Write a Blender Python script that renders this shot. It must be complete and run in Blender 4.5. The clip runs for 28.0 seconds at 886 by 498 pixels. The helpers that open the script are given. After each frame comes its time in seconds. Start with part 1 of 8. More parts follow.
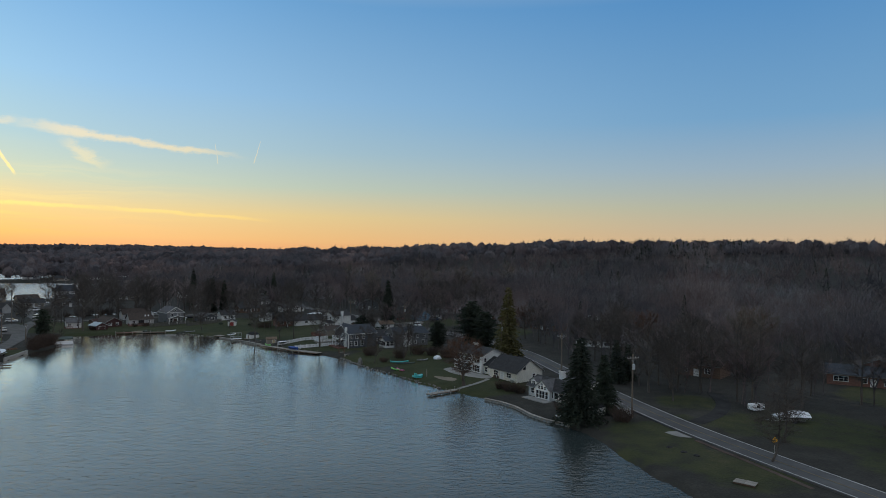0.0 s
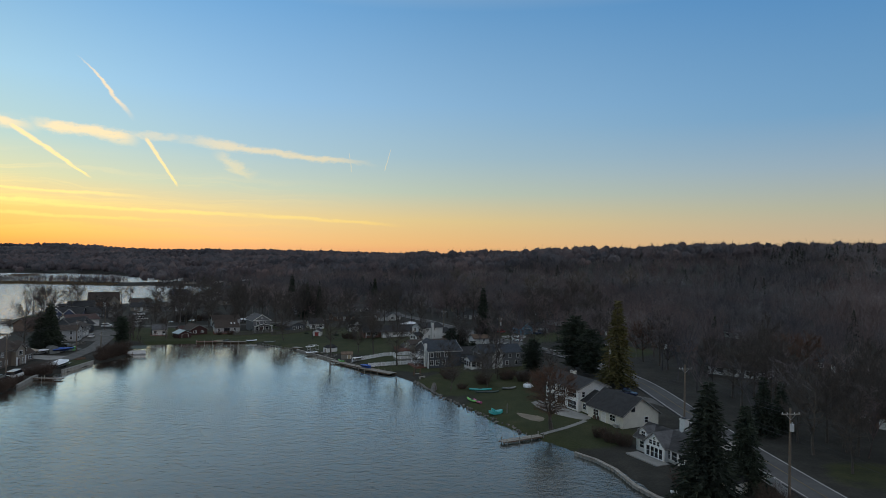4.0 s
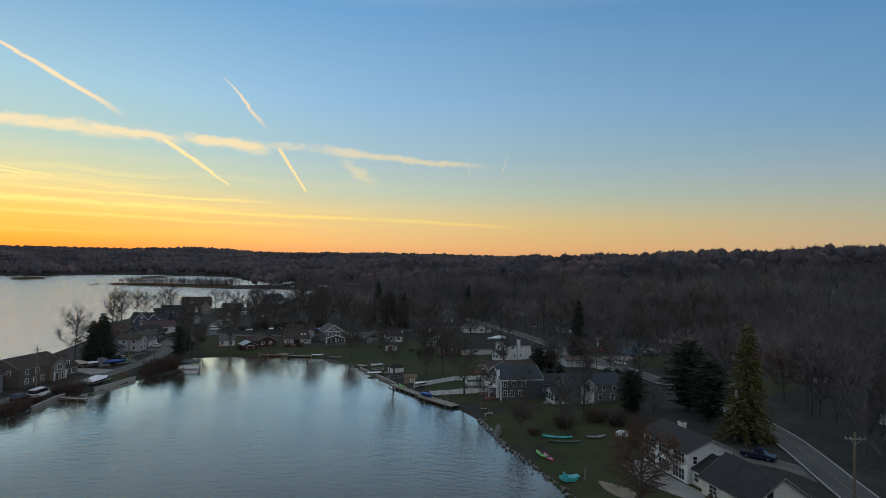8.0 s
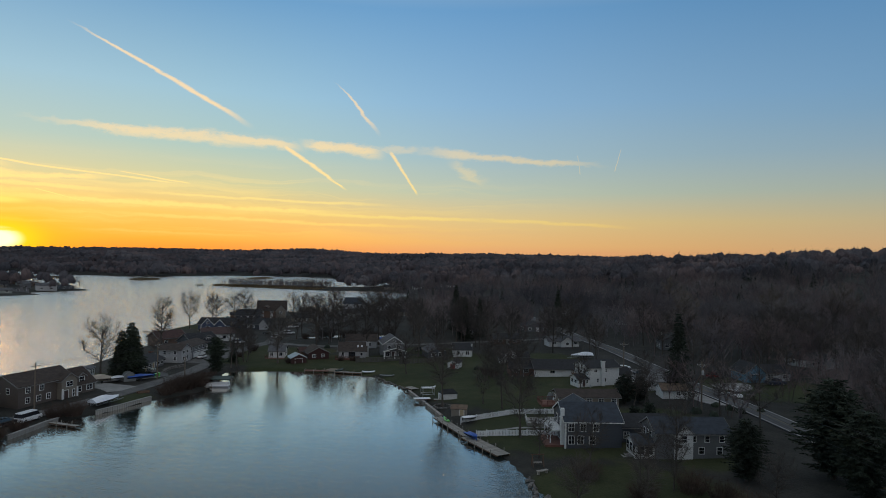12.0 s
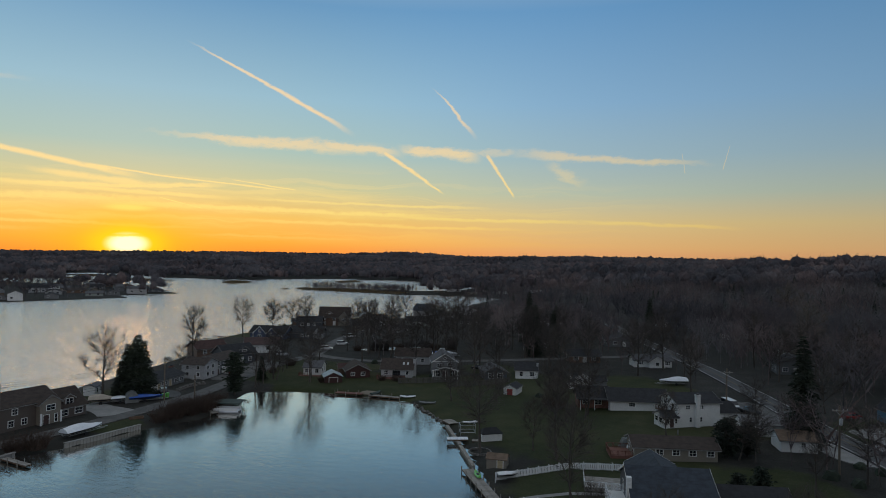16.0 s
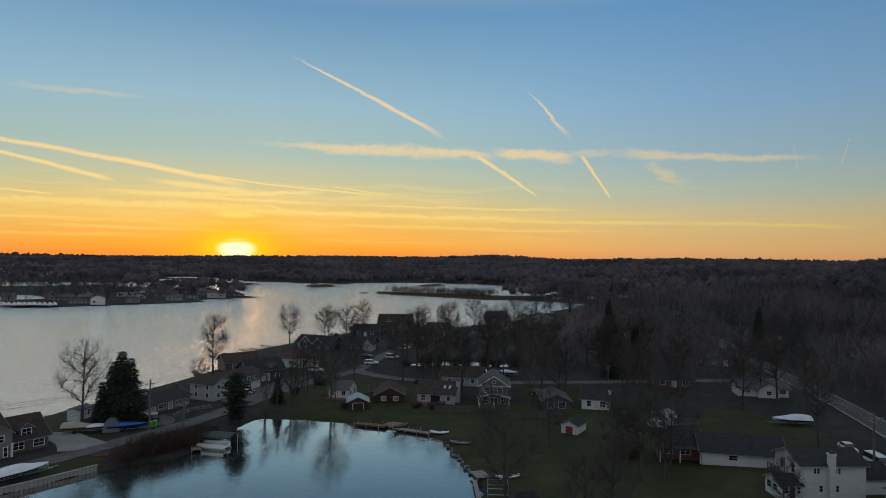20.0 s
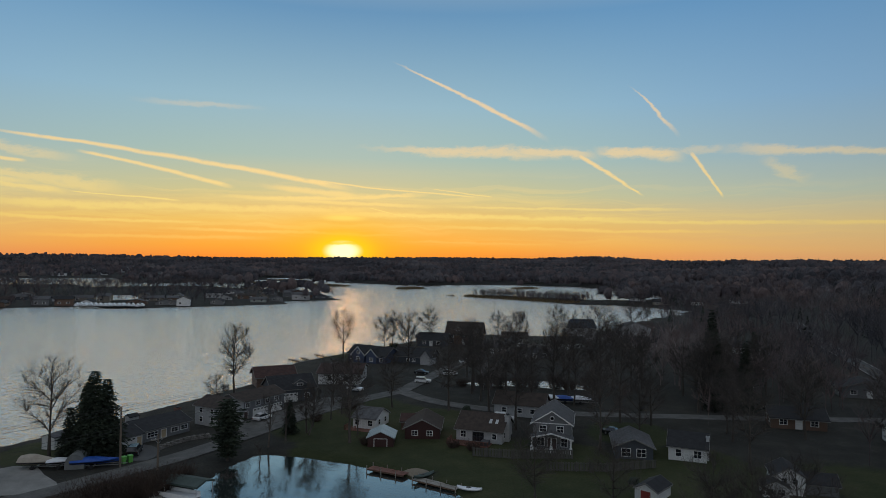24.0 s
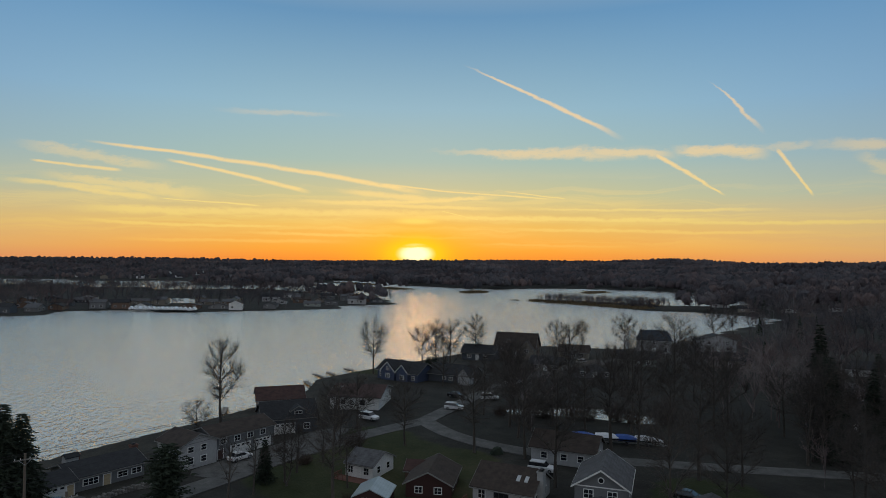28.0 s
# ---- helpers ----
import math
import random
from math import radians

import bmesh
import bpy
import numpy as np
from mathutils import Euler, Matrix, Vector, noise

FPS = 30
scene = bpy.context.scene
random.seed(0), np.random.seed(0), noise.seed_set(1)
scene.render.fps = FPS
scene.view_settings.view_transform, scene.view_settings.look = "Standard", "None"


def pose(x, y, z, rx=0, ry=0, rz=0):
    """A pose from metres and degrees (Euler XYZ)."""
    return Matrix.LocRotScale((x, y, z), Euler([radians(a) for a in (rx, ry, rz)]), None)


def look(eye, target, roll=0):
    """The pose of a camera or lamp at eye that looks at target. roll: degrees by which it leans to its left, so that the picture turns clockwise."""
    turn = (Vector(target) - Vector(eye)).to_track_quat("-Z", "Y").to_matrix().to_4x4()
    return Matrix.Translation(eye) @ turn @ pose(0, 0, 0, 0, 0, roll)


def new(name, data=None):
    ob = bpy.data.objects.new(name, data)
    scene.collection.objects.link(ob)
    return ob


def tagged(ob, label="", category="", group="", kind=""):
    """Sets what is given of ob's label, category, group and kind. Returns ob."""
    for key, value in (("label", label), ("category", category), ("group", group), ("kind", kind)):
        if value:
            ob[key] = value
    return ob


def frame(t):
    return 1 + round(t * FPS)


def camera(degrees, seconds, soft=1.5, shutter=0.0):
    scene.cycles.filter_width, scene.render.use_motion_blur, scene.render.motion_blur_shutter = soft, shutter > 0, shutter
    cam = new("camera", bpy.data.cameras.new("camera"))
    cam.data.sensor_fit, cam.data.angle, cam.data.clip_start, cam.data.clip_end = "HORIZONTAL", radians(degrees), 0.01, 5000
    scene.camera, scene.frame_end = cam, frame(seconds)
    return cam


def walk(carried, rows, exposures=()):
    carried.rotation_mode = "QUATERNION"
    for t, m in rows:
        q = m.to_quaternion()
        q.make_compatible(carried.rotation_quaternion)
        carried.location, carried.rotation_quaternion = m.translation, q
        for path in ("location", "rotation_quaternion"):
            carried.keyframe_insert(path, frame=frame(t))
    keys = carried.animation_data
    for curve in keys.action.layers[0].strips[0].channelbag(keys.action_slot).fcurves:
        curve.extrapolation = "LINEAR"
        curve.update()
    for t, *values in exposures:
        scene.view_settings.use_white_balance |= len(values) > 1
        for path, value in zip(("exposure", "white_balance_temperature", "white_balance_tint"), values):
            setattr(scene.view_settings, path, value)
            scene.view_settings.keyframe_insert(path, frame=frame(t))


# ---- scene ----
cam = camera(68.99, 28.0, 0.7)
PATH = [
    (0.0, pose(0.00, 0.00, 34.58, 90.773, -1.044, -0.015)),
    (1.0, pose(2.70, 9.14, 34.70, 90.811, -1.051, 2.860)),
    (2.0, pose(5.40, 18.27, 34.83, 90.849, -1.058, 5.735)),
    (3.0, pose(7.72, 27.44, 35.01, 90.882, -1.067, 8.526)),
    (4.0, pose(9.50, 36.59, 35.30, 90.911, -1.075, 11.176)),
    (5.0, pose(10.91, 45.75, 35.65, 90.935, -1.085, 13.742)),
    (6.0, pose(12.05, 55.05, 36.01, 90.955, -1.100, 16.322)),
    (7.0, pose(12.70, 64.67, 36.38, 90.971, -1.136, 18.973)),
    (8.0, pose(12.99, 74.46, 36.74, 90.969, -1.162, 21.616)),
    (9.0, pose(13.00, 84.19, 37.08, 90.898, -1.102, 24.119)),
    (10.0, pose(12.66, 93.84, 37.38, 90.870, -1.093, 26.545)),
    (11.0, pose(12.15, 103.47, 37.66, 90.851, -1.091, 28.946)),
    (12.0, pose(11.23, 113.03, 37.90, 90.830, -1.073, 31.300)),
    (13.0, pose(9.44, 122.31, 38.03, 90.840, -1.064, 33.487)),
    (14.0, pose(7.48, 131.55, 38.14, 90.856, -1.055, 35.642)),
    (15.0, pose(5.30, 140.71, 38.21, 90.884, -1.032, 37.780)),
    (16.0, pose(2.70, 149.76, 38.24, 90.946, -0.968, 39.900)),
    (17.0, pose(-0.25, 158.74, 38.24, 91.015, -0.900, 41.973)),
    (18.0, pose(-3.61, 167.71, 38.21, 91.034, -0.906, 43.896)),
    (19.0, pose(-7.39, 176.41, 38.16, 91.076, -0.787, 46.028)),
    (20.0, pose(-11.27, 184.99, 38.11, 91.118, -0.673, 48.219)),
    (21.0, pose(-15.31, 193.24, 38.10, 91.132, -0.713, 50.498)),
    (22.0, pose(-19.79, 201.09, 38.21, 91.141, -0.716, 52.724)),
    (23.0, pose(-24.35, 208.85, 38.34, 91.149, -0.712, 54.940)),
    (24.0, pose(-29.04, 216.46, 38.45, 91.151, -0.695, 57.156)),
    (25.0, pose(-34.29, 223.32, 38.51, 91.129, -0.614, 59.379)),
    (26.0, pose(-40.00, 230.15, 38.58, 91.200, -0.680, 61.209)),
    (27.0, pose(-45.86, 236.81, 38.60, 91.280, -0.740, 62.796)),
    (28.0, pose(-51.97, 242.71, 38.55, 91.321, -0.618, 63.562)),
]
EXPO = [(0.0, 0.08), (6.0, -0.06), (12.0, -0.26), (18.0, -0.44), (28.0, -0.50)]
walk(cam, PATH, EXPO)

# ---- evening sky, low sun ----
SUN_AZ, SUN_EL = 66.0, 1.0          # degrees to the left of +y, degrees up


def srgb(r, g, b):
    f = lambda c: c / 12.92 if c <= 0.04045 else ((c + 0.055) / 1.055) ** 2.4
    return (f(r / 255), f(g / 255), f(b / 255), 1.0)


class Net:
    """Short names for the nodes of one tree."""

    def __init__(self, tree):
        self.tree = tree
        tree.nodes.clear()

    def node(self, kind, **props):
        n = self.tree.nodes.new(kind)
        for key, value in props.items():
            setattr(n, key, value)
        return n

    def put(self, socket, value):
        if isinstance(value, bpy.types.NodeSocket):
            self.tree.links.new(value, socket)
        elif value is not None:
            socket.default_value = value

    def m(self, op, a, b=None, c=None, clamp=False):
        n = self.node("ShaderNodeMath", operation=op, use_clamp=clamp)
        for i, v in enumerate((a, b, c)):
            self.put(n.inputs[i], v)
        return n.outputs[0]

    def step(self, v, lo, hi, a=0.0, b=1.0):
        n = self.node("ShaderNodeMapRange", interpolation_type="SMOOTHSTEP")
        for i, x in enumerate((v, lo, hi, a, b)):
            self.put(n.inputs[i], x)
        return n.outputs[0]

    def mix(self, f, a, b, blend="MIX"):
        n = self.node("ShaderNodeMix", data_type="RGBA", blend_type=blend)
        self.put(n.inputs[0], f)
        self.put(n.inputs[6], a)
        self.put(n.inputs[7], b)
        return n.outputs[2]

    def ramp(self, v, stops):
        n = self.node("ShaderNodeValToRGB")
        el = n.color_ramp.elements
        while len(el) < len(stops):
            el.new(0.5)
        for e, (p, c) in zip(el, stops):
            e.position, e.color = p, c
        self.put(n.inputs[0], v)
        return n.outputs[0]

    def vec(self, x, y, z):
        n = self.node("ShaderNodeCombineXYZ")
        for i, v in enumerate((x, y, z)):
            self.put(n.inputs[i], v)
        return n.outputs[0]

    def noise(self, v, scale, detail=3.0, rough=0.55):
        n = self.node("ShaderNodeTexNoise")
        self.put(n.inputs["Vector"], v)
        n.inputs["Scale"].default_value, n.inputs["Detail"].default_value = scale, detail
        n.inputs["Roughness"].default_value = rough
        return n.outputs["Fac"]


world = bpy.data.worlds.new("evening_sky")
scene.world = world
world.use_nodes = True
W = Net(world.node_tree)
direction = W.node("ShaderNodeTexCoord").outputs["Generated"]
split = W.node("ShaderNodeSeparateXYZ")
W.put(split.inputs[0], direction)
dx, dy, dz = split.outputs
az = W.m("MULTIPLY", W.m("ARCTAN2", W.m("MULTIPLY", dx, -1.0), dy), 180 / math.pi)
el = W.m("MULTIPLY", W.m("ARCSINE", dz), 180 / math.pi)
off = W.m("SUBTRACT", az, SUN_AZ)
off = W.m("SUBTRACT", W.m("MODULO", W.m("ADD", off, 540.0), 360.0), 180.0)
aside = W.m("ABSOLUTE", off)
up = W.m("MULTIPLY", W.m("MAXIMUM", el, 0.0), 1 / 45.0, clamp=True)

# clear sky by height: towards the sun and away from it
# stops from 0.66 up lie above the view, brightened to fill the land
warm = W.ramp(up, [(0.0, srgb(252, 140, 54)), (0.028, srgb(253, 170, 62)), (0.075, srgb(240, 194, 100)), (0.13, srgb(206, 202, 150)),
                   (0.20, srgb(168, 196, 188)), (0.30, srgb(150, 190, 208)), (0.47, srgb(104, 154, 194)), (0.66, srgb(170, 182, 192)), (1.0, srgb(172, 181, 192))])
side = W.ramp(up, [(0.0, srgb(232, 160, 112)), (0.028, srgb(234, 184, 122)), (0.075, srgb(223, 197, 140)), (0.13, srgb(184, 196, 179)),
                   (0.20, srgb(158, 187, 200)), (0.30, srgb(136, 178, 212)), (0.47, srgb(104, 156, 202)), (0.66, srgb(168, 180, 192)), (1.0, srgb(172, 181, 192))])
cool = W.ramp(up, [(0.0, srgb(206, 164, 138)), (0.04, srgb(196, 172, 142)), (0.10, srgb(172, 175, 158)), (0.17, srgb(145, 168, 185)),
                   (0.26, srgb(110, 156, 194)), (0.47, srgb(80, 136, 188)), (0.66, srgb(160, 174, 190)), (1.0, srgb(172, 181, 192))])
sky = W.mix(W.step(aside, 8.0, 44.0), warm, side)
sky = W.mix(W.step(aside, 44.0, 96.0), sky, cool)
# pale rosy sky opposite the sun, out of view, added to light the walls
rosy = W.ramp(up, [(0.0, srgb(194, 184, 184)), (0.15, srgb(206, 204, 208)), (0.4, srgb(192, 200, 212)), (1.0, srgb(172, 181, 192))])
sky = W.mix(W.step(aside, 106.0, 150.0), sky, rosy)

# thin streaks of cloud, and condensation trails, lit from below
warp = W.noise(W.vec(W.m("MULTIPLY", az, 0.06), W.m("MULTIPLY", el, 0.16), 0.0), 3.0, 4.0)
fluff = W.noise(W.vec(W.m("MULTIPLY", az, 0.5), W.m("MULTIPLY", el, 1.1), 3.0), 1.6, 5.0, 0.65)
elw = W.m("ADD", el, W.m("MULTIPLY", W.m("SUBTRACT", warp, 0.5), 1.6))
bands = W.noise(W.vec(W.m("MULTIPLY", az, 0.035), W.m("MULTIPLY", elw, 1.05), 7.0), 1.0, 4.0, 0.6)
bands = W.step(bands, 0.44, 0.66)
bands = W.m("MULTIPLY", bands, W.m("MULTIPLY", W.step(el, 0.6, 2.2), W.step(el, 8.5, 4.5)))
bands = W.m("MULTIPLY", bands, W.step(aside, 52.0, 16.0))
cloud = W.m("MULTIPLY", bands, 0.5)


def trail(cloud, a0, e0, a1, e1, w0, w1, power, soft=0.0, ends=0.12, bow=0.0):
    """A streak from one bearing and height to another, with widths in degrees at both ends."""
    ln = math.hypot(a1 - a0, e1 - e0)
    ux, uy = (a1 - a0) / ln, (e1 - e0) / ln
    px, py = W.m("SUBTRACT", az, a0), W.m("SUBTRACT", el, e0)
    s = W.m("DIVIDE", W.m("ADD", W.m("MULTIPLY", px, ux), W.m("MULTIPLY", py, uy)), ln)
    d = W.m("ADD", W.m("MULTIPLY", px, -uy), W.m("MULTIPLY", py, ux))
    d = W.m("ADD", d, W.m("MULTIPLY", W.m("SUBTRACT", fluff, 0.5), 0.35 * (w0 + w1) + soft))
    d = W.m("ADD", d, W.m("MULTIPLY", W.m("SUBTRACT", warp, 0.5), 0.35 + soft))
    if bow:
        d = W.m("SUBTRACT", d, W.m("MULTIPLY", W.m("MULTIPLY", s, W.m("SUBTRACT", 1.0, s)), 4.0 * bow))
    w = W.m("ADD", w0, W.m("MULTIPLY", s, w1 - w0))
    body = W.step(W.m("DIVIDE", W.m("ABSOLUTE", d), W.m("MAXIMUM", w, 0.02)), 1.0, 0.15)
    body = W.m("MULTIPLY", body, W.m("MULTIPLY", W.step(s, 0.0, ends), W.step(s, 1.0, 1.0 - ends)))
    body = W.m("MULTIPLY", body, W.step(fluff, 0.22, 0.5, power * 0.55, power))
    return W.m("MAXIMUM", cloud, body)


cloud = trail(cloud, 62.2, 17.35, 47.6, 10.5, 0.10, 0.34, 1.0, 0.15, 0.25, bow=-0.3)
cloud = trail(cloud, 45.8, 9.6, 39.8, 5.7, 0.30, 0.13, 1.0, 0.1, bow=-0.12)
cloud = trail(cloud, 41.4, 15.2, 36.9, 10.4, 0.06, 0.30, 0.85, 0.2, 0.4, bow=-0.15)
cloud = trail(cloud, 36.3, 9.6, 33.6, 5.45, 0.26, 0.13, 0.95, 0.1)
cloud = trail(cloud, 66.0, 9.9, 43.5, 9.55, 0.25, 0.9, 0.72, 0.55, 0.4)
cloud = trail(cloud, 52.5, 10.1, 43.0, 9.2, 0.5, 0.55, 0.75, 0.5, 0.3)
cloud = trail(cloud, 44.5, 9.7, 36.2, 9.1, 0.55, 0.75, 0.8, 0.5, 0.25)
cloud = trail(cloud, 38.0, 9.4, 33.0, 9.5, 0.35, 0.4, 0.35, 0.5, 0.3)
cloud = trail(cloud, 35.4, 9.55, 16.5, 8.05, 0.65, 0.22, 0.55, 0.5, 0.3)
cloud = trail(cloud, 31.2, 8.9, 27.2, 6.3, 0.5, 0.85, 0.38, 0.7, 0.4)
cloud = trail(cloud, 19.7, 9.2, 19.4, 7.4, 0.05, 0.07, 0.32)
cloud = trail(cloud, 16.0, 9.7, 16.5, 7.6, 0.04, 0.07, 0.4)
cloud = trail(cloud, 93.2, 9.2, 64.5, 6.1, 0.16, 0.36, 1.0, bow=-0.55)
cloud = trail(cloud, 87.2, 8.25, 75.0, 6.0, 0.18, 0.28, 1.0, bow=-0.2)
cloud = trail(cloud, 78.5, 8.1, 52.4, 5.75, 0.12, 0.10, 0.95, bow=0.3)
cloud = trail(cloud, 58.4, 6.45, 52.5, 5.8, 0.07, 0.09, 0.9)
cloud = trail(cloud, 87.8, 5.15, 79.0, 4.75, 0.07, 0.12, 1.0)
cloud = trail(cloud, 96.0, 5.8, 86.5, 5.0, 0.25, 0.5, 0.8, 0.3, 0.25)
cloud = trail(cloud, 75.5, 5.1, 57.5, 6.0, 0.3, 0.25, 0.9, 0.3, 0.2)
cloud = trail(cloud, 96.5, 7.5, 90.0, 7.15, 0.14, 0.2, 0.9)
cloud = trail(cloud, 96.0, 4.0, 60.0, 4.6, 0.5, 0.45, 0.75, 0.3, 0.2)
cloud = trail(cloud, 72.0, 4.2, 38.0, 3.8, 0.45, 0.3, 0.8, 0.3, 0.2)
cloud = trail(cloud, 64.0, 4.75, 60.2, 3.85, 0.07, 0.09, 1.0)
cloud = trail(cloud, 97.0, 6.6, 82.0, 5.4, 0.5, 0.9, 0.6, 0.6, 0.3)
cloud = trail(cloud, 98.0, 8.8, 86.0, 7.4, 0.4, 0.6, 0.45, 0.6, 0.3)
cloud = trail(cloud, 84.0, 12.6, 72.0, 12.85, 0.4, 0.3, 0.3, 0.4, 0.4)
for a0, e0, a1, e1, w, p in ((93.0, 1.7, 70.0, 1.9, 0.22, 0.7), (84.0, 2.5, 58.0, 2.3, 0.2, 0.75), (63.0, 1.8, 44.0, 1.6, 0.16, 0.6), (96.0, 3.1, 74.0, 3.0, 0.2, 0.8), (62.0, 3.1, 30.0, 2.7, 0.2, 0.65), (80.0, 5.4, 55.0, 4.9, 0.28, 0.8),
                             (74.0, 6.4, 62.0, 5.5, 0.4, 0.8), (60.0, 5.0, 34.0, 4.5, 0.18, 0.7), (99.0, 5.9, 88.0, 5.6, 0.3, 0.7), (52.0, 3.9, 24.0, 3.3, 0.22, 0.6), (30.0, 3.6, 14.0, 2.9, 0.22, 0.5)):
    cloud = trail(cloud, a0, e0, a1, e1, w, w, p, 0.15, 0.3)
lit = W.ramp(W.m("MULTIPLY", W.m("MAXIMUM", el, 0.0), 1 / 18.0, clamp=True), [(0.0, srgb(255, 168, 60)), (0.2, srgb(255, 226, 128)), (0.38, srgb(255, 224, 152)),
                                                                             (0.6, srgb(248, 216, 166)), (1.0, srgb(236, 214, 180))])
sky = W.mix(W.m("MULTIPLY", cloud, 0.92), sky, lit)

gain = W.step(aside, 62.0, 20.0, 1.0, 1.27)
sky = W.mix(1.0, sky, W.vec(gain, gain, gain), "MULTIPLY")

# glow round the sun and its disc, broken by a streak of cloud
rel = W.m("SUBTRACT", el, SUN_EL - 0.15)
wide = W.m("SQRT", W.m("ADD", W.m("POWER", W.m("MULTIPLY", off, 0.55), 2.0), W.m("POWER", rel, 2.0)))
halo = W.m("POWER", W.step(wide, 5.4, 0.0), 1.5)
sky = W.mix(W.m("MULTIPLY", halo, 0.78), sky, (1.05, 0.62, 0.01, 1.0))
core = W.m("SQRT", W.m("ADD", W.m("POWER", W.m("MULTIPLY", off, 0.7), 2.0), W.m("POWER", W.m("MULTIPLY", rel, 1.3), 2.0)))
sky = W.mix(W.m("POWER", W.step(core, 3.4, 0.8), 2.0), sky, (1.3, 0.84, 0.02, 1.0))
veil = W.step(W.m("ABSOLUTE", W.m("SUBTRACT", W.m("ADD", el, W.m("MULTIPLY", fluff, 0.3)), 1.68)), 0.04, 0.17, 0.25, 1.0)
sky = W.mix(W.m("MULTIPLY", W.step(core, 1.35, 0.5), veil), sky, (1.75, 1.65, 0.95, 1.0))
upper = W.m("SQRT", W.m("ADD", W.m("POWER", W.m("MULTIPLY", off, 0.45), 2.0), W.m("POWER", W.m("MULTIPLY", W.m("SUBTRACT", el, 3.75), 3.2), 2.0)))
sky = W.mix(W.step(upper, 1.2, 0.2, 0.0, 0.7), sky, (1.3, 1.0, 0.22, 1.0))
ground_glow = W.step(el, -3.0, 0.0)
sky = W.mix(ground_glow, srgb(70, 66, 66), sky)

air = W.node("ShaderNodeTexSky", sky_type="NISHITA", sun_disc=False, sun_elevation=radians(SUN_EL), sun_rotation=radians(-SUN_AZ))
back = W.node("ShaderNodeBackground")
W.put(back.inputs[0], W.mix(0.015, sky, air.outputs[0]))
back.inputs[1].default_value = 1.0
W.put(W.node("ShaderNodeOutputWorld").inputs[0], back.outputs[0])

sun = new("sun", bpy.data.lights.new("sun", "SUN"))
sun.data.energy, sun.data.angle, sun.data.color = 0.04, radians(4.0), (1.0, 0.5, 0.2)
s_az, s_el = radians(SUN_AZ), radians(2.0)
sun.matrix_world = look((-math.sin(s_az) * math.cos(s_el) * 100, math.cos(s_az) * math.cos(s_el) * 100, math.sin(s_el) * 100 + 5), (0, 0, 5))

# ---- materials ----
MATS = {}


def mat(name, colors, scale=1.0, rough=0.8, bump=0.0, bump_scale=None, metal=0.0, stretch=(1, 1, 1), spread=0.0, lines=None, coord="Object", spec=0.5):
    """Layered noise between colours, at two scales, with fine relief. lines: (axis, per metre, depth) for boards or courses."""
    if name in MATS:
        return MATS[name]
    ma = bpy.data.materials.new(name)
    ma.use_nodes = True
    N = Net(ma.node_tree)
    bs = N.node("ShaderNodeBsdfPrincipled")
    N.put(N.node("ShaderNodeOutputMaterial").inputs[0], bs.outputs[0])
    tc = N.node("ShaderNodeTexCoord").outputs[coord]
    mp = N.node("ShaderNodeMapping")
    N.put(mp.inputs[0], tc)
    mp.inputs["Scale"].default_value = stretch
    v = mp.outputs[0]
    big, fine = N.noise(v, scale, 4.0), N.noise(v, scale * 9.0, 3.0)
    f = N.m("ADD", N.m("MULTIPLY", big, 0.65), N.m("MULTIPLY", fine, 0.35))
    n = len(colors)
    col = N.ramp(f, [(0.34 + 0.32 * i / max(1, n - 1), (*c, 1.0)) for i, c in enumerate(colors)])
    if spread:
        info = N.node("ShaderNodeObjectInfo").outputs["Random"]
        hsv = N.node("ShaderNodeHueSaturation")
        N.put(hsv.inputs["Value"], N.m("ADD", 1.0 - spread, N.m("MULTIPLY", info, 2 * spread)))
        N.put(hsv.inputs["Color"], col)
        col = hsv.outputs[0]
    height = fine
    if lines:
        axis, per, depth = lines
        sp = N.node("ShaderNodeSeparateXYZ")
        N.put(sp.inputs[0], tc)
        fr = N.m("FRACT", N.m("MULTIPLY", sp.outputs[axis], per))
        groove = N.step(fr, 0.0, 0.22)
        col = N.mix(N.m("MULTIPLY", N.m("SUBTRACT", 1.0, groove), depth), col, tuple(c * 0.35 for c in colors[0]) + (1.0,))
        height = N.m("ADD", N.m("MULTIPLY", fine, 0.25), fr)
    N.put(bs.inputs["Base Color"], col)
    N.put(bs.inputs["Roughness"], N.m("ADD", rough - 0.06, N.m("MULTIPLY", fine, 0.12), clamp=True))
    bs.inputs["Metallic"].default_value = metal
    bs.inputs["Specular IOR Level"].default_value = spec
    if bump:
        b = N.node("ShaderNodeBump")
        b.inputs["Strength"].default_value, b.inputs["Distance"].default_value = 0.8, bump
        N.put(b.inputs["Height"], height)
        N.put(bs.inputs["Normal"], b.outputs[0])
    MATS[name] = ma
    return ma


def siding(name, c):
    return mat("siding_" + name, [tuple(x * 0.86 for x in c), c], 0.7, 0.6, 0.012, lines=(2, 5.5, 0.5))


def shingle(name, c):
    return mat("shingle_" + name, [tuple(x * 0.6 for x in c), c, tuple(min(1, x * 1.35) for x in c)], 1.1, 0.9, 0.02, lines=(2, 4.5, 0.35))


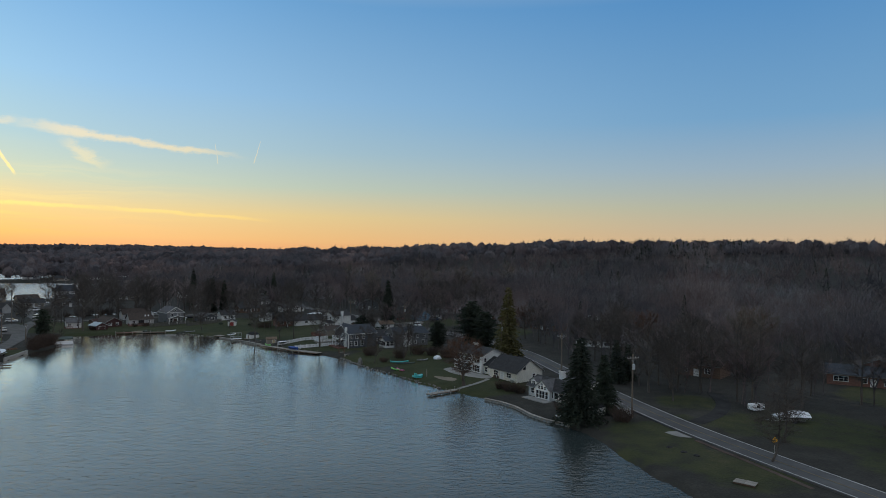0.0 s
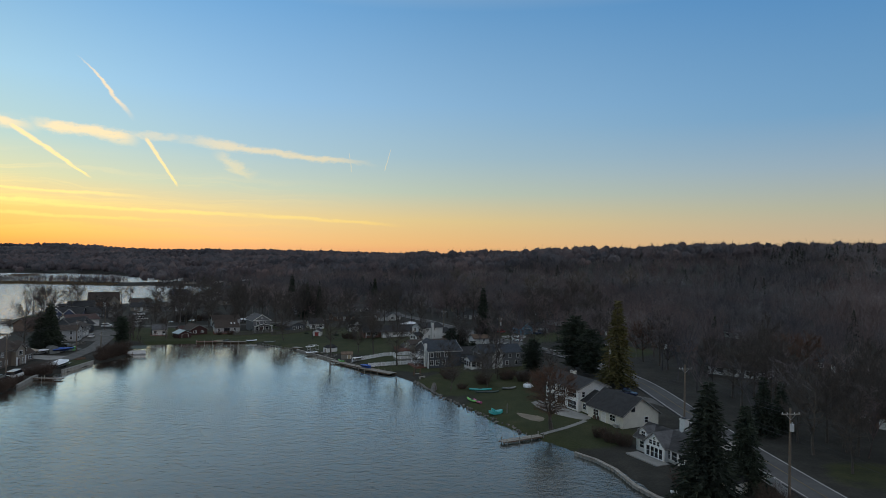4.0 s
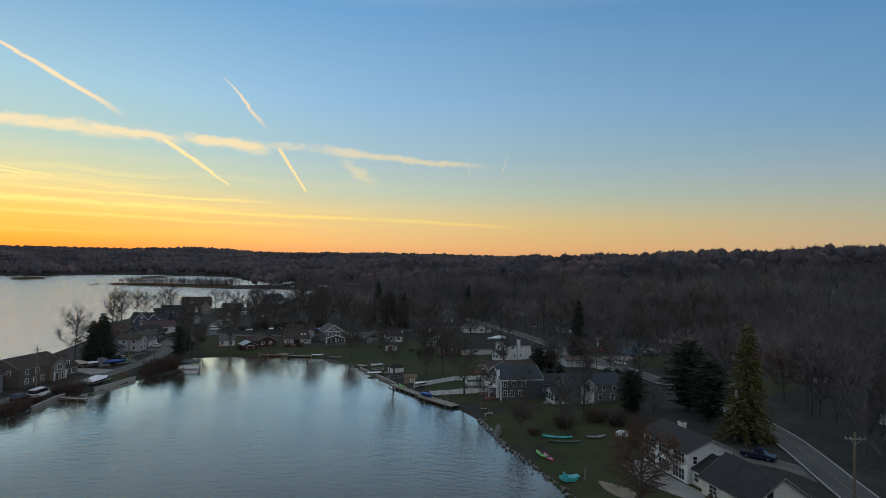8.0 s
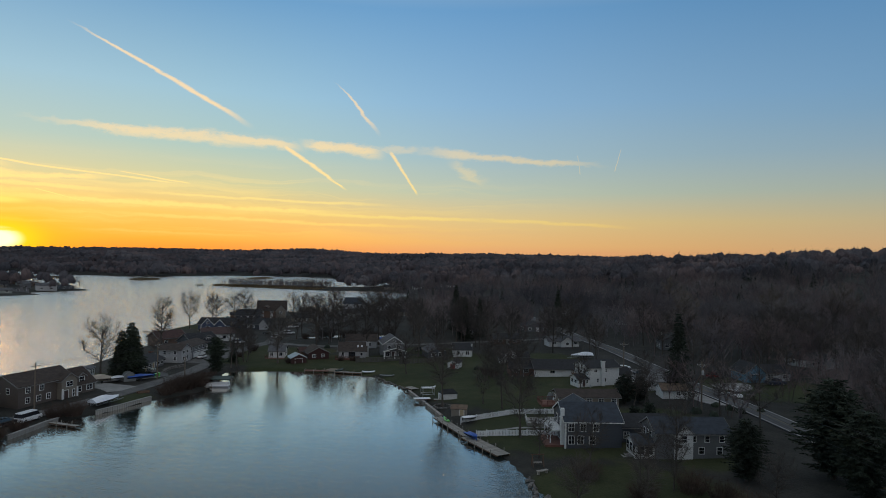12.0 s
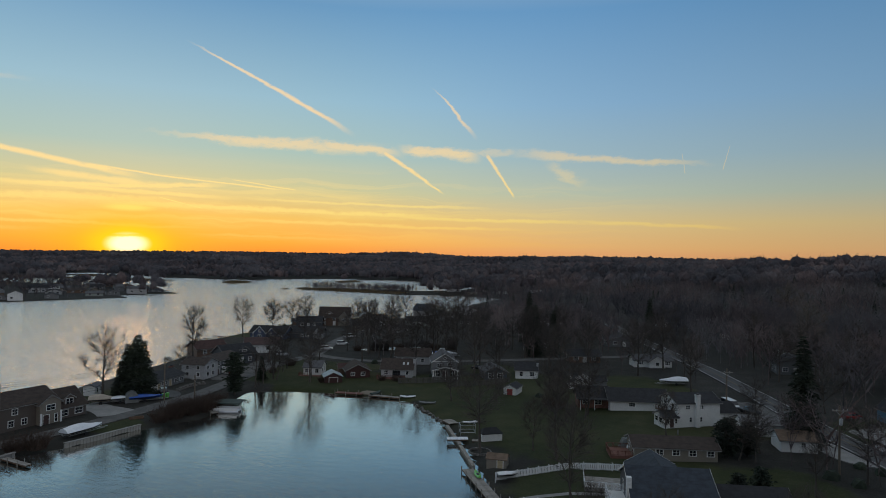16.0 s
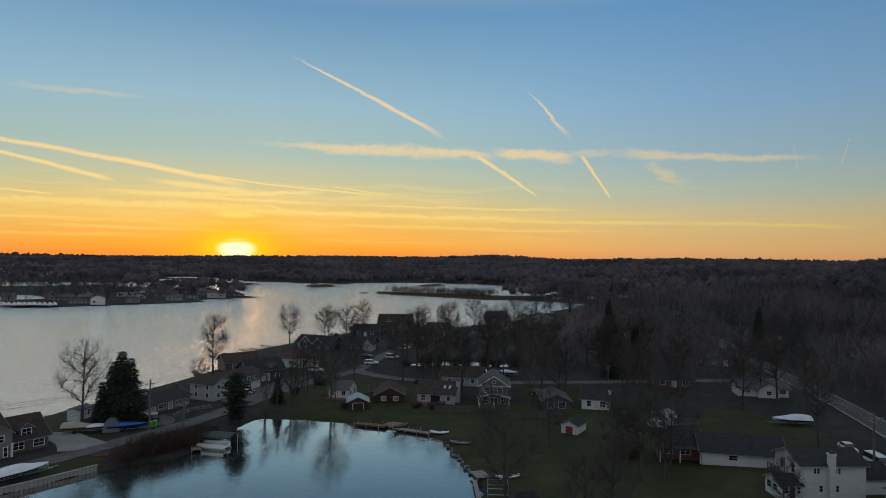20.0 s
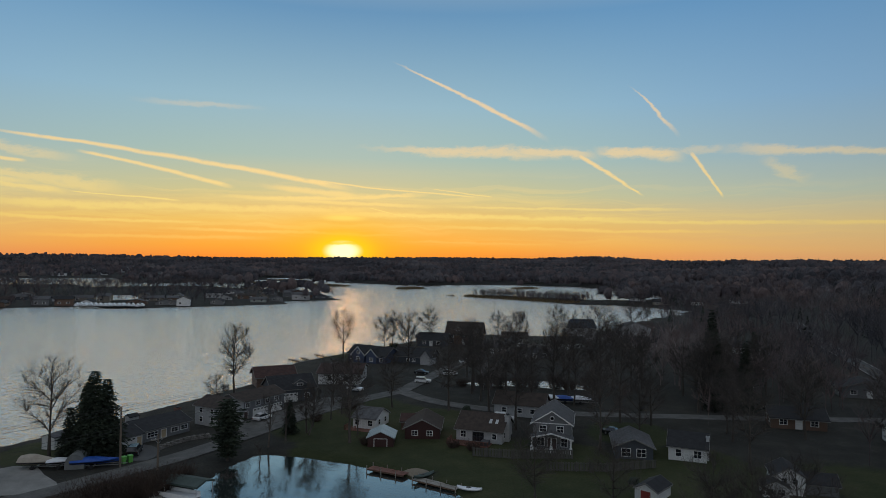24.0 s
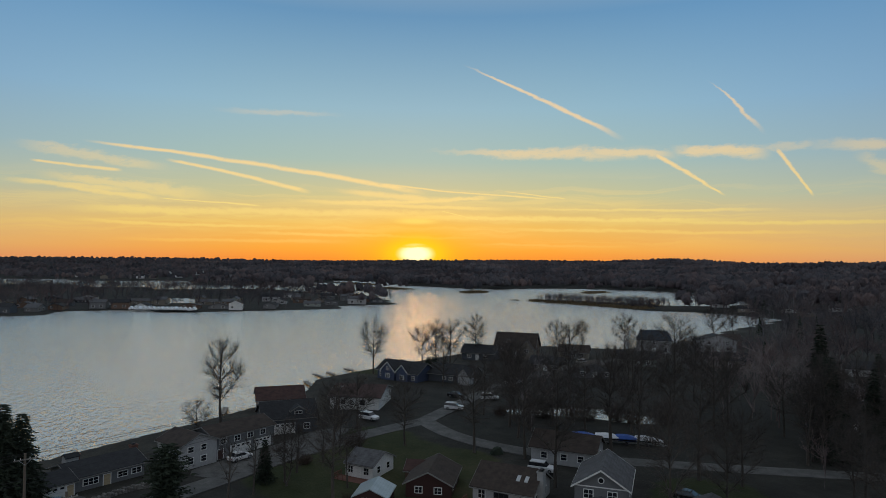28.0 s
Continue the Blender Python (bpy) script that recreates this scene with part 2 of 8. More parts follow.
WHITE, CREAM, GREY = siding("white", (0.78, 0.78, 0.76)), siding("cream", (0.74, 0.71, 0.62)), siding("grey", (0.175, 0.18, 0.185))
SLATE, NAVY, TAN = siding("slate", (0.075, 0.085, 0.10)), siding("navy", (0.06, 0.08, 0.14)), siding("tan", (0.25, 0.22, 0.18))
SAGE, BARN, SKYB = siding("sage", (0.30, 0.33, 0.30)), siding("barn_red", (0.05, 0.016, 0.014)), siding("sky_blue", (0.12, 0.27, 0.38))
TAUPE = siding("taupe", (0.125, 0.10, 0.085))
PALEGREY, BROWNS, PLUM = siding("pale_grey", (0.46, 0.46, 0.46)), siding("brown", (0.16, 0.10, 0.07)), siding("plum", (0.16, 0.09, 0.13))
R_BLACK, R_BROWN, R_GREY = shingle("charcoal", (0.024, 0.025, 0.028)), shingle("brown", (0.048, 0.035, 0.028)), shingle("grey", (0.10, 0.10, 0.105))
R_BLUE, R_RED, R_LIGHT = shingle("slate_blue", (0.032, 0.041, 0.054)), shingle("rust", (0.06, 0.03, 0.025)), shingle("pale", (0.2, 0.2, 0.2))
R_TAN = shingle("tan", (0.17, 0.12, 0.085))
FASCIA = mat("weathered_fascia", [(0.17, 0.168, 0.16), (0.26, 0.256, 0.245)], 2.0, 0.6)
WEATHERED = mat("weathered_sheet_piling", [(0.26, 0.25, 0.23), (0.38, 0.37, 0.34)], 1.5, 0.7)
TRIM = mat("white_trim", [(0.74, 0.74, 0.72), (0.82, 0.82, 0.80)], 2.0, 0.5)
DARKTRIM = mat("dark_trim", [(0.04, 0.04, 0.045), (0.06, 0.06, 0.06)], 2.0, 0.6)
DOOR_W = mat("painted_door", [(0.66, 0.66, 0.64), (0.76, 0.76, 0.74)], 1.5, 0.5, lines=(2, 1.9, 0.3))
DOOR_D = mat("dark_door", [(0.05, 0.03, 0.03), (0.09, 0.05, 0.04)], 1.5, 0.5)
DOOR_B = mat("blue_door", [(0.04, 0.13, 0.20), (0.05, 0.17, 0.26)], 1.5, 0.5, lines=(2, 1.9, 0.3))
DOOR_T = mat("tan_door", [(0.42, 0.33, 0.2), (0.5, 0.4, 0.26)], 1.5, 0.5, lines=(2, 1.9, 0.3))
DOOR_R = mat("red_door", [(0.25, 0.03, 0.03), (0.32, 0.05, 0.04)], 1.5, 0.5, lines=(0, 4, 0.4))
GLASS = mat("window_glass", [(0.012, 0.014, 0.018), (0.03, 0.033, 0.04)], 0.8, 0.08, spec=0.8)
BRICK = mat("brick_masonry", [(0.13, 0.06, 0.045), (0.2, 0.1, 0.075), (0.26, 0.15, 0.11)], 3.0, 0.9, 0.01, lines=(2, 13, 0.5))
STONE = mat("field_stone", [(0.08, 0.075, 0.068), (0.15, 0.142, 0.13), (0.24, 0.228, 0.21)], 2.5, 0.9, 0.05, spread=0.3)
CONCRETE = mat("concrete", [(0.20, 0.197, 0.187), (0.30, 0.293, 0.278)], 0.6, 0.85, 0.01)
ASPHALT = mat("asphalt", [(0.05, 0.05, 0.052), (0.072, 0.072, 0.073), (0.10, 0.099, 0.098)], 0.16, 0.85, 0.01)
TARMAC = mat("old_tarmac", [(0.03, 0.03, 0.03), (0.045, 0.045, 0.045), (0.06, 0.06, 0.06)], 0.3, 0.95, 0.01, spec=0.05)
GRAVEL = mat("gravel_drive", [(0.06, 0.059, 0.056), (0.10, 0.098, 0.093), (0.15, 0.145, 0.137)], 0.5, 0.95, 0.02)
PAINT = mat("road_paint", [(0.36, 0.36, 0.345), (0.52, 0.52, 0.50)], 0.9, 0.7)
YELLOWP = mat("yellow_road_paint", [(0.14, 0.11, 0.05), (0.22, 0.16, 0.07)], 0.9, 0.7)
WOODG = mat("weathered_wood", [(0.16, 0.145, 0.125), (0.26, 0.24, 0.21), (0.34, 0.32, 0.29)], 1.5, 0.85, 0.01, stretch=(1, 1, 0.2), spread=0.15)
WOODB = mat("brown_wood", [(0.09, 0.055, 0.035), (0.16, 0.10, 0.065)], 1.5, 0.85, 0.01, spread=0.15)
DECKRED = mat("stained_deck", [(0.13, 0.055, 0.04), (0.2, 0.09, 0.065)], 1.2, 0.8, 0.01, spread=0.12)
FENCEWOOD = mat("weathered_fence_boards", [(0.075, 0.071, 0.063), (0.12, 0.113, 0.10)], 1.5, 0.85, 0.01, spread=0.15)
POLEWOOD = mat("pole_wood", [(0.13, 0.10, 0.075), (0.22, 0.18, 0.14)], 1.0, 0.9, 0.01, stretch=(3, 3, 0.2))
STEEL = mat("galvanised_steel", [(0.4, 0.41, 0.42), (0.55, 0.56, 0.57)], 2.0, 0.4, metal=0.9)
VINYL = mat("white_vinyl", [(0.72, 0.73, 0.74), (0.84, 0.84, 0.84)], 1.5, 0.4)
WRAP = mat("shrink_wrap", [(0.66, 0.70, 0.74), (0.84, 0.86, 0.88)], 0.7, 0.35, 0.03)
BLUETARP = mat("blue_tarp", [(0.015, 0.07, 0.32), (0.03, 0.12, 0.48)], 0.9, 0.4, 0.04)
GREYTARP = mat("grey_tarp", [(0.13, 0.14, 0.14), (0.22, 0.23, 0.22)], 0.8, 0.7, 0.04)
TANTARP = mat("tan_tarp", [(0.36, 0.31, 0.25), (0.5, 0.44, 0.36)], 0.8, 0.7, 0.04)
GREENTARP = mat("green_canvas", [(0.03, 0.05, 0.045), (0.06, 0.085, 0.075)], 0.8, 0.7, 0.02)
TEAL = mat("teal_plastic", [(0.03, 0.32, 0.32), (0.05, 0.42, 0.40)], 1.5, 0.35)
LIME = mat("lime_plastic", [(0.12, 0.42, 0.08), (0.2, 0.55, 0.12)], 1.5, 0.35)
PINKP = mat("pink_plastic", [(0.45, 0.08, 0.2), (0.55, 0.12, 0.28)], 1.5, 0.35)
RUBBER = mat("tyre_rubber", [(0.012, 0.012, 0.012), (0.03, 0.03, 0.03)], 3.0, 0.85)
TIN = mat("tin_roof", [(0.32, 0.38, 0.40), (0.44, 0.5, 0.52)], 0.7, 0.45, 0.01, metal=0.3, lines=(0, 3, 0.3))
SAND = mat("beach_sand", [(0.16, 0.135, 0.10), (0.24, 0.2, 0.15)], 0.5, 0.95, 0.03)
SIGNY = mat("yellow_sign", [(0.75, 0.36, 0.02), (0.8, 0.42, 0.03)], 2.0, 0.45)
BLACKP = mat("black_paint", [(0.012, 0.012, 0.013), (0.03, 0.03, 0.03)], 2.0, 0.5)
WIRE = mat("cable_black", [(0.02, 0.02, 0.02), (0.035, 0.035, 0.035)], 2.0, 0.7)
CERAMIC = mat("grey_canister", [(0.42, 0.44, 0.45), (0.55, 0.56, 0.57)], 2.0, 0.4)
LAMPGLOW = mat("lamp_cover", [(0.9, 0.9, 0.86), (0.95, 0.94, 0.9)], 2.0, 0.3)


def carpaint(name, c):
    return mat("car_" + name, [c, tuple(min(1, x * 1.1 + 0.004) for x in c)], 0.6, 0.22)


BARK = mat("grey_bark", [(0.05, 0.042, 0.035), (0.085, 0.072, 0.06), (0.125, 0.108, 0.092)], 0.7, 0.95, 0.03, stretch=(3, 3, 0.5), spread=0.2)
TWIG = mat("bare_twigs", [(0.048, 0.040, 0.036), (0.082, 0.069, 0.062), (0.12, 0.102, 0.092)], 0.12, 0.95, spread=0.25)
TWIGRED = mat("russet_twigs", [(0.07, 0.036, 0.024), (0.115, 0.06, 0.038), (0.16, 0.087, 0.055)], 0.2, 0.95, spread=0.15)
TWIGPALE = mat("pale_twigs", [(0.12, 0.10, 0.08), (0.19, 0.16, 0.13)], 0.2, 0.95, spread=0.15)
NEEDLE = mat("spruce_needles", [(0.012, 0.019, 0.012), (0.024, 0.034, 0.02), (0.04, 0.054, 0.03)], 0.35, 0.9, spread=0.25)
NEEDLEY = mat("golden_needles", [(0.05, 0.045, 0.012), (0.10, 0.085, 0.025), (0.13, 0.11, 0.035)], 0.35, 0.9, spread=0.15)
SHRUB = mat("shrub_twigs", [(0.045, 0.03, 0.023), (0.075, 0.05, 0.038), (0.11, 0.075, 0.057)], 0.5, 0.95, spread=0.25)
REEDS = mat("dry_reeds", [(0.13, 0.095, 0.05), (0.2, 0.15, 0.085)], 0.1, 0.95)


def ground_material():
    ma = bpy.data.materials.new("lawn_and_leaf_litter")
    ma.use_nodes = True
    N = Net(ma.node_tree)
    bs = N.node("ShaderNodeBsdfPrincipled")
    N.put(N.node("ShaderNodeOutputMaterial").inputs[0], bs.outputs[0])
    v = N.node("ShaderNodeTexCoord").outputs["Object"]
    lawn = N.node("ShaderNodeAttribute", attribute_name="lawn").outputs["Fac"]
    patch, mid, fine = N.noise(v, 0.035, 4.0), N.noise(v, 0.3, 4.0), N.noise(v, 3.0, 3.0)
    g = N.ramp(N.m("ADD", N.m("MULTIPLY", patch, 0.4), N.m("ADD", N.m("MULTIPLY", mid, 0.35), N.m("MULTIPLY", fine, 0.25))),
               [(0.32, (0.024, 0.030, 0.011, 1)), (0.46, (0.034, 0.042, 0.016, 1)), (0.56, (0.049, 0.053, 0.023, 1)), (0.68, (0.078, 0.070, 0.039, 1))])
    b = N.ramp(N.m("ADD", N.m("MULTIPLY", patch, 0.35), N.m("ADD", N.m("MULTIPLY", mid, 0.4), N.m("MULTIPLY", fine, 0.25))),
               [(0.34, (0.022, 0.021, 0.018, 1)), (0.5, (0.036, 0.035, 0.030, 1)), (0.66, (0.062, 0.058, 0.050, 1))])
    edge = N.m("ADD", lawn, N.m("MULTIPLY", N.m("SUBTRACT", mid, 0.5), 0.9))
    N.put(bs.inputs["Base Color"], N.mix(N.step(edge, 0.3, 0.7), b, g))
    bs.inputs["Roughness"].default_value = 0.95
    bs.inputs["Specular IOR Level"].default_value = 0.2
    bp = N.node("ShaderNodeBump")
    bp.inputs["Strength"].default_value, bp.inputs["Distance"].default_value = 0.7, 0.15
    N.put(bp.inputs["Height"], N.m("ADD", mid, fine))
    N.put(bs.inputs["Normal"], bp.outputs[0])
    return ma


def woods_material():
    ma = bpy.data.materials.new("woods_twigs")
    ma.use_nodes = True
    N = Net(ma.node_tree)
    bs = N.node("ShaderNodeBsdfPrincipled")
    N.put(N.node("ShaderNodeOutputMaterial").inputs[0], bs.outputs[0])
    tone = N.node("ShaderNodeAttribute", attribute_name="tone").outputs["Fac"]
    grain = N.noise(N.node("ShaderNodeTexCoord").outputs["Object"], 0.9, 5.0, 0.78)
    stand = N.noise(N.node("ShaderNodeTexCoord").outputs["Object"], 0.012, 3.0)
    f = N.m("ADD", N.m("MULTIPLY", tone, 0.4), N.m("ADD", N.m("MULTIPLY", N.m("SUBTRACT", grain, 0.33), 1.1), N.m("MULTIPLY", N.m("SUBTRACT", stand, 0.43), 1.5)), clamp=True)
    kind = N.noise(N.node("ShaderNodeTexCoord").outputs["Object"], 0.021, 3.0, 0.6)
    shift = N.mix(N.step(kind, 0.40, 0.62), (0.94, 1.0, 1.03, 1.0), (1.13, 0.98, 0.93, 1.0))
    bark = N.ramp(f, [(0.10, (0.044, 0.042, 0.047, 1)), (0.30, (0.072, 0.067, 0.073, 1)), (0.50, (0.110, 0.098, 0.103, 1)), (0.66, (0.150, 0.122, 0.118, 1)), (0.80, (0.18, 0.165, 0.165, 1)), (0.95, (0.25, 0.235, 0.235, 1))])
    N.put(bs.inputs["Base Color"], N.mix(1.0, bark, shift, "MULTIPLY"))
    # a crown of twigs takes light from all round, mostly from above
    face = N.node("ShaderNodeNewGeometry").outputs["Normal"]
    lift = N.node("ShaderNodeVectorMath", operation="MULTIPLY_ADD")
    N.put(lift.inputs[0], face)
    lift.inputs[1].default_value, lift.inputs[2].default_value = (0.4, 0.4, 0.4), (0.0, 0.0, 0.6)
    level = N.node("ShaderNodeVectorMath", operation="NORMALIZE")
    N.put(level.inputs[0], lift.outputs[0])
    N.put(bs.inputs["Normal"], level.outputs[0])
    bs.inputs["Roughness"].default_value = 0.95
    bs.inputs["Specular IOR Level"].default_value = 0.1
    return ma


def water_material():
    ma = bpy.data.materials.new("rippled_lake_water")
    ma.use_nodes = True
    N = Net(ma.node_tree)
    v = N.node("ShaderNodeTexCoord").outputs["Object"]
    mp = N.node("ShaderNodeMapping")
    N.put(mp.inputs[0], v)
    mp.inputs["Rotation"].default_value = (0, 0, radians(-36))
    mp.inputs["Scale"].default_value = (1.0, 2.2, 1.0)
    w1, w2, w3, gust = N.noise(mp.outputs[0], 0.45, 3.0, 0.6), N.noise(mp.outputs[0], 1.2, 2.0), N.noise(mp.outputs[0], 3.2, 2.0), N.noise(v, 0.012, 3.0)
    sp = N.node("ShaderNodeSeparateXYZ")
    N.put(sp.inputs[0], v)
    windy = N.step(sp.outputs[0], -127.0, -133.0)          # the open lake is rougher than the sheltered cove
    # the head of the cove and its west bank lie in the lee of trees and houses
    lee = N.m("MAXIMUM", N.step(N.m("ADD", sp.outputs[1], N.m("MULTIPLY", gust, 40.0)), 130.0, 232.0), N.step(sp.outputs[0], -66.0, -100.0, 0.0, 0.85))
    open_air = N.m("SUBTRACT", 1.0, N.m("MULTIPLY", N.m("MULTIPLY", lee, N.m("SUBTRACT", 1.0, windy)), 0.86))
    # wavelets: gentle long slope faces the camera to mirror higher sky, short steep back
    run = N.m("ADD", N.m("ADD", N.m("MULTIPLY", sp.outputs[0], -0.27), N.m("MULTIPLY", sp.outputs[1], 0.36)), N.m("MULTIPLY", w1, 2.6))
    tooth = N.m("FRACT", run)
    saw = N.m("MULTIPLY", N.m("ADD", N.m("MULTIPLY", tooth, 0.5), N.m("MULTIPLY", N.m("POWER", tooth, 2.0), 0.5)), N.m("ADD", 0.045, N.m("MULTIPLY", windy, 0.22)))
    chop = N.m("ADD", N.m("MULTIPLY", w1, N.m("ADD", 0.04, N.m("MULTIPLY", windy, 0.08))), N.m("MULTIPLY", w2, N.m("ADD", N.m("ADD", 0.03, N.m("MULTIPLY", windy, 0.07)), N.m("MULTIPLY", gust, 0.06))))
    chop = N.m("ADD", chop, N.m("MULTIPLY", w3, 0.022))
    swell = N.noise(mp.outputs[0], 0.2, 3.0, 0.65)
    chop = N.m("ADD", chop, N.m("MULTIPLY", swell, N.m("ADD", 0.015, N.m("MULTIPLY", windy, 0.32))))
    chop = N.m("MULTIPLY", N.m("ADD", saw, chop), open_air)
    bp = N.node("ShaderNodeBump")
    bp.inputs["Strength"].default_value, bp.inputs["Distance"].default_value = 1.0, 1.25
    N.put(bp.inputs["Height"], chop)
    body = N.node("ShaderNodeBsdfDiffuse")
    body.inputs["Color"].default_value = (0.03, 0.04, 0.04, 1)
    gloss = N.node("ShaderNodeBsdfGlossy")
    gloss.inputs["Color"].default_value = (1.0, 0.955, 0.885, 1)
    N.put(gloss.inputs["Roughness"], N.m("ADD", N.m("MULTIPLY", open_air, 0.045), N.m("MULTIPLY", windy, 0.04)))
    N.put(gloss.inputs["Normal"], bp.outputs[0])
    facing = N.node("ShaderNodeLayerWeight").outputs["Facing"]
    mx = N.node("ShaderNodeMixShader")
    # mirroring dimmed by place: cut on the open cove, nearly full on the lake
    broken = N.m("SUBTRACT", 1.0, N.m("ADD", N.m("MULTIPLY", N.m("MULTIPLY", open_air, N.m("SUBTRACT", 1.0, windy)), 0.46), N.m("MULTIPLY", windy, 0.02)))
    # sky reflection darkened by position towards the east bank
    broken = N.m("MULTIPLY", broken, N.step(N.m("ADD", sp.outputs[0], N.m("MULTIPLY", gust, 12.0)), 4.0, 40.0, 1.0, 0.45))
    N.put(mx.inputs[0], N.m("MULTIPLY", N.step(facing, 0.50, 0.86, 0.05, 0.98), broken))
    N.put(mx.inputs[1], body.outputs[0])
    N.put(mx.inputs[2], gloss.outputs[0])
    N.put(N.node("ShaderNodeOutputMaterial").inputs[0], mx.outputs[0])
    return ma


GROUND, WATER, WOODS = ground_material(), water_material(), woods_material()

# ---- land and water ----
POND = [(40, -220), (37, 30), (33, 66), (30, 76), (27, 84), (25.5, 92), (24, 101), (21, 107), (18.5, 111), (15, 119), (11, 125), (4.5, 131.5), (0, 136), (-4, 140), (-10, 149), (-18, 159),
        (-22, 167), (-27, 173), (-34, 180), (-43, 186), (-53, 195), (-62, 203), (-72, 211), (-82, 217), (-93, 222), (-104, 219), (-113, 215), (-120, 210), (-125, 205), (-121, 199),
        (-113, 192), (-110, 184), (-110.5, 173), (-108, 162), (-109, 153), (-104, 142), (-101, 135), (-97, 118), (-92, 60), (-92, -220)]
LAKE = [(-132, -300), (-136, 100), (-140, 140), (-146, 165), (-157, 183), (-172, 206), (-191, 232), (-208, 240), (-214, 250), (-221, 264), (-239, 303), (-246, 320), (-243, 337),
        (-233, 348), (-226, 355), (-224, 368), (-233, 396), (-248, 430), (-264, 466), (-276, 500), (-290, 532), (-340, 530), (-384, 522), (-440, 512), (-494, 501), (-504, 508), (-480, 528),
        (-420, 556), (-395, 600), (-420, 700), (-448, 732), (-510, 736), (-600, 770), (-660, 752), (-744, 747), (-728, 657), (-714, 566), (-809, 567), (-862, 545), (-958, 564), (-1117, 560), (-1060, 500), (-975, 462), (-916, 400), (-880, 300), (-960, 270), (-1150, 300), (-1130, 182),
        (-1250, 40), (-1250, -300)]
TOWN = [(-440, -300), (-440, 60), (-456, 137), (-480, 181), (-447, 262), (-458, 309), (-484, 366), (-503, 387), (-540, 398), (-620, 392), (-727, 372), (-800, 330), (-815, 250), (-1000, 100), (-1000, -300)]
ISLE = [(-508, 466), (-503, 495), (-507, 497), (-516, 468)]
# low strips of marsh across the open lake, and a lagoon behind the far marina
MARSH = [[(-735, 482), (-728, 500), (-770, 498), (-822, 470), (-815, 458), (-770, 470)], [(-842, 430), (-850, 440), (-905, 425), (-935, 405), (-928, 398), (-880, 412)],
         [(-640, 520), (-648, 552), (-668, 556), (-662, 522)], [(-600, 650), (-612, 690), (-632, 694), (-618, 652)], [(-880, 500), (-900, 520), (-960, 512), (-990, 492), (-930, 488)]]
LAGOON = [(-560, 196), (-548, 236), (-552, 262), (-572, 262), (-600, 232), (-606, 198)]
CANAL = [(-159, 267), (-156, 277), (-151, 286.5), (-143, 290), (-138, 294), (-134.5, 289.5), (-139, 282.5), (-144.5, 279.5), (-149, 274), (-153, 267)]
HOLES, ISLES = [POND, LAKE, CANAL], [TOWN, ISLE] + MARSH


def inside(poly, x, y):
    r = np.zeros(x.shape, bool)
    for (x0, y0), (x1, y1) in zip(poly, poly[1:] + poly[:1]):
        if y0 != y1:
            r ^= ((y0 > y) != (y1 > y)) & (x < (x1 - x0) * (y - y0) / (y1 - y0) + x0)
    return r


def dist_to(poly, x, y, closed=True):
    best = np.full(x.shape, 1e9)
    for (x0, y0), (x1, y1) in zip(poly, poly[1:] + (poly[:1] if closed else [])):
        ax, ay = x1 - x0, y1 - y0
        s = np.clip(((x - x0) * ax + (y - y0) * ay) / max(ax * ax + ay * ay, 1e-9), 0, 1)
        best = np.minimum(best, (x - x0 - s * ax) ** 2 + (y - y0 - s * ay) ** 2)
    return np.sqrt(best)


def shore(x, y):
    """Metres to the water's edge, positive on land."""
    wet, d = np.zeros(x.shape, bool), np.full(x.shape, 1e9)
    for p in HOLES:
        wet |= inside(p, x, y)
        d = np.minimum(d, dist_to(p, x, y))
    for p in ISLES:
        wet &= ~inside(p, x, y)
        d = np.minimum(d, dist_to(p, x, y))
    wet |= inside(LAGOON, x, y)
    d = np.minimum(d, dist_to(LAGOON, x, y))
    return np.where(wet, -d, d)


# rolling hills: x, y, radius across, radius along, height
HILLS = [(330, 520, 210, 260, 20), (150, 760, 260, 220, 18), (520, 260, 220, 300, 20), (-120, 1050, 420, 260, 20), (-700, 1500, 700, 300, 26), (-1700, 1100, 400, 600, 24),
         (-2300, 300, 500, 800, 26), (700, 1100, 600, 400, 34), (-300, 2300, 1400, 500, 34), (-2600, 1900, 900, 700, 40), (1700, 1500, 900, 900, 52), (-3500, -300, 900, 1400, 34),
         (-1450, 1750, 260, 260, 18), (-1250, 900, 200, 150, 8)]


def land_z(x, y):
    x, y = np.asarray(x, float), np.asarray(y, float)
    sd = shore(x, y)
    z = np.where(sd > 0, 0.55 * np.tanh(sd / 1.0) + 1.15 * (1 - np.exp(-np.maximum(sd, 0) / 45.0)), 0.9 * np.tanh(sd / 2.2) * 2)
    hills = np.zeros(x.shape)
    for hx, hy, rx, ry, h in HILLS:
        hills += h * np.exp(-((x - hx) / rx) ** 2 - ((y - hy) / ry) ** 2)
    return z + hills * np.clip((sd - 5) / 120.0, 0, 1)


def gz(x, y):
    return float(land_z(np.array([x]), np.array([y]))[0])


MAIN_ROAD = [(150, -150), (106, -60), (78, 5), (62, 45), (50, 76), (41, 102), (34.5, 128), (29, 155), (23, 182), (12, 206.5), (-2.5, 228.5), (-19, 250), (-36.5, 275), (-56, 302), (-78, 330), (-110, 372), (-150, 425), (-200, 500)]
SHORE_ROAD = [(-104, -40), (-105, 60), (-108, 118), (-111, 135), (-113.5, 150), (-117, 166), (-121.5, 180), (-127, 193), (-134, 205), (-142, 219), (-150, 238), (-153, 246)]
BACK_ROAD = [(-153, 246), (-143, 246), (-133, 249), (-123, 256), (-110, 272), (-97, 289), (-84, 306), (-72, 322)]
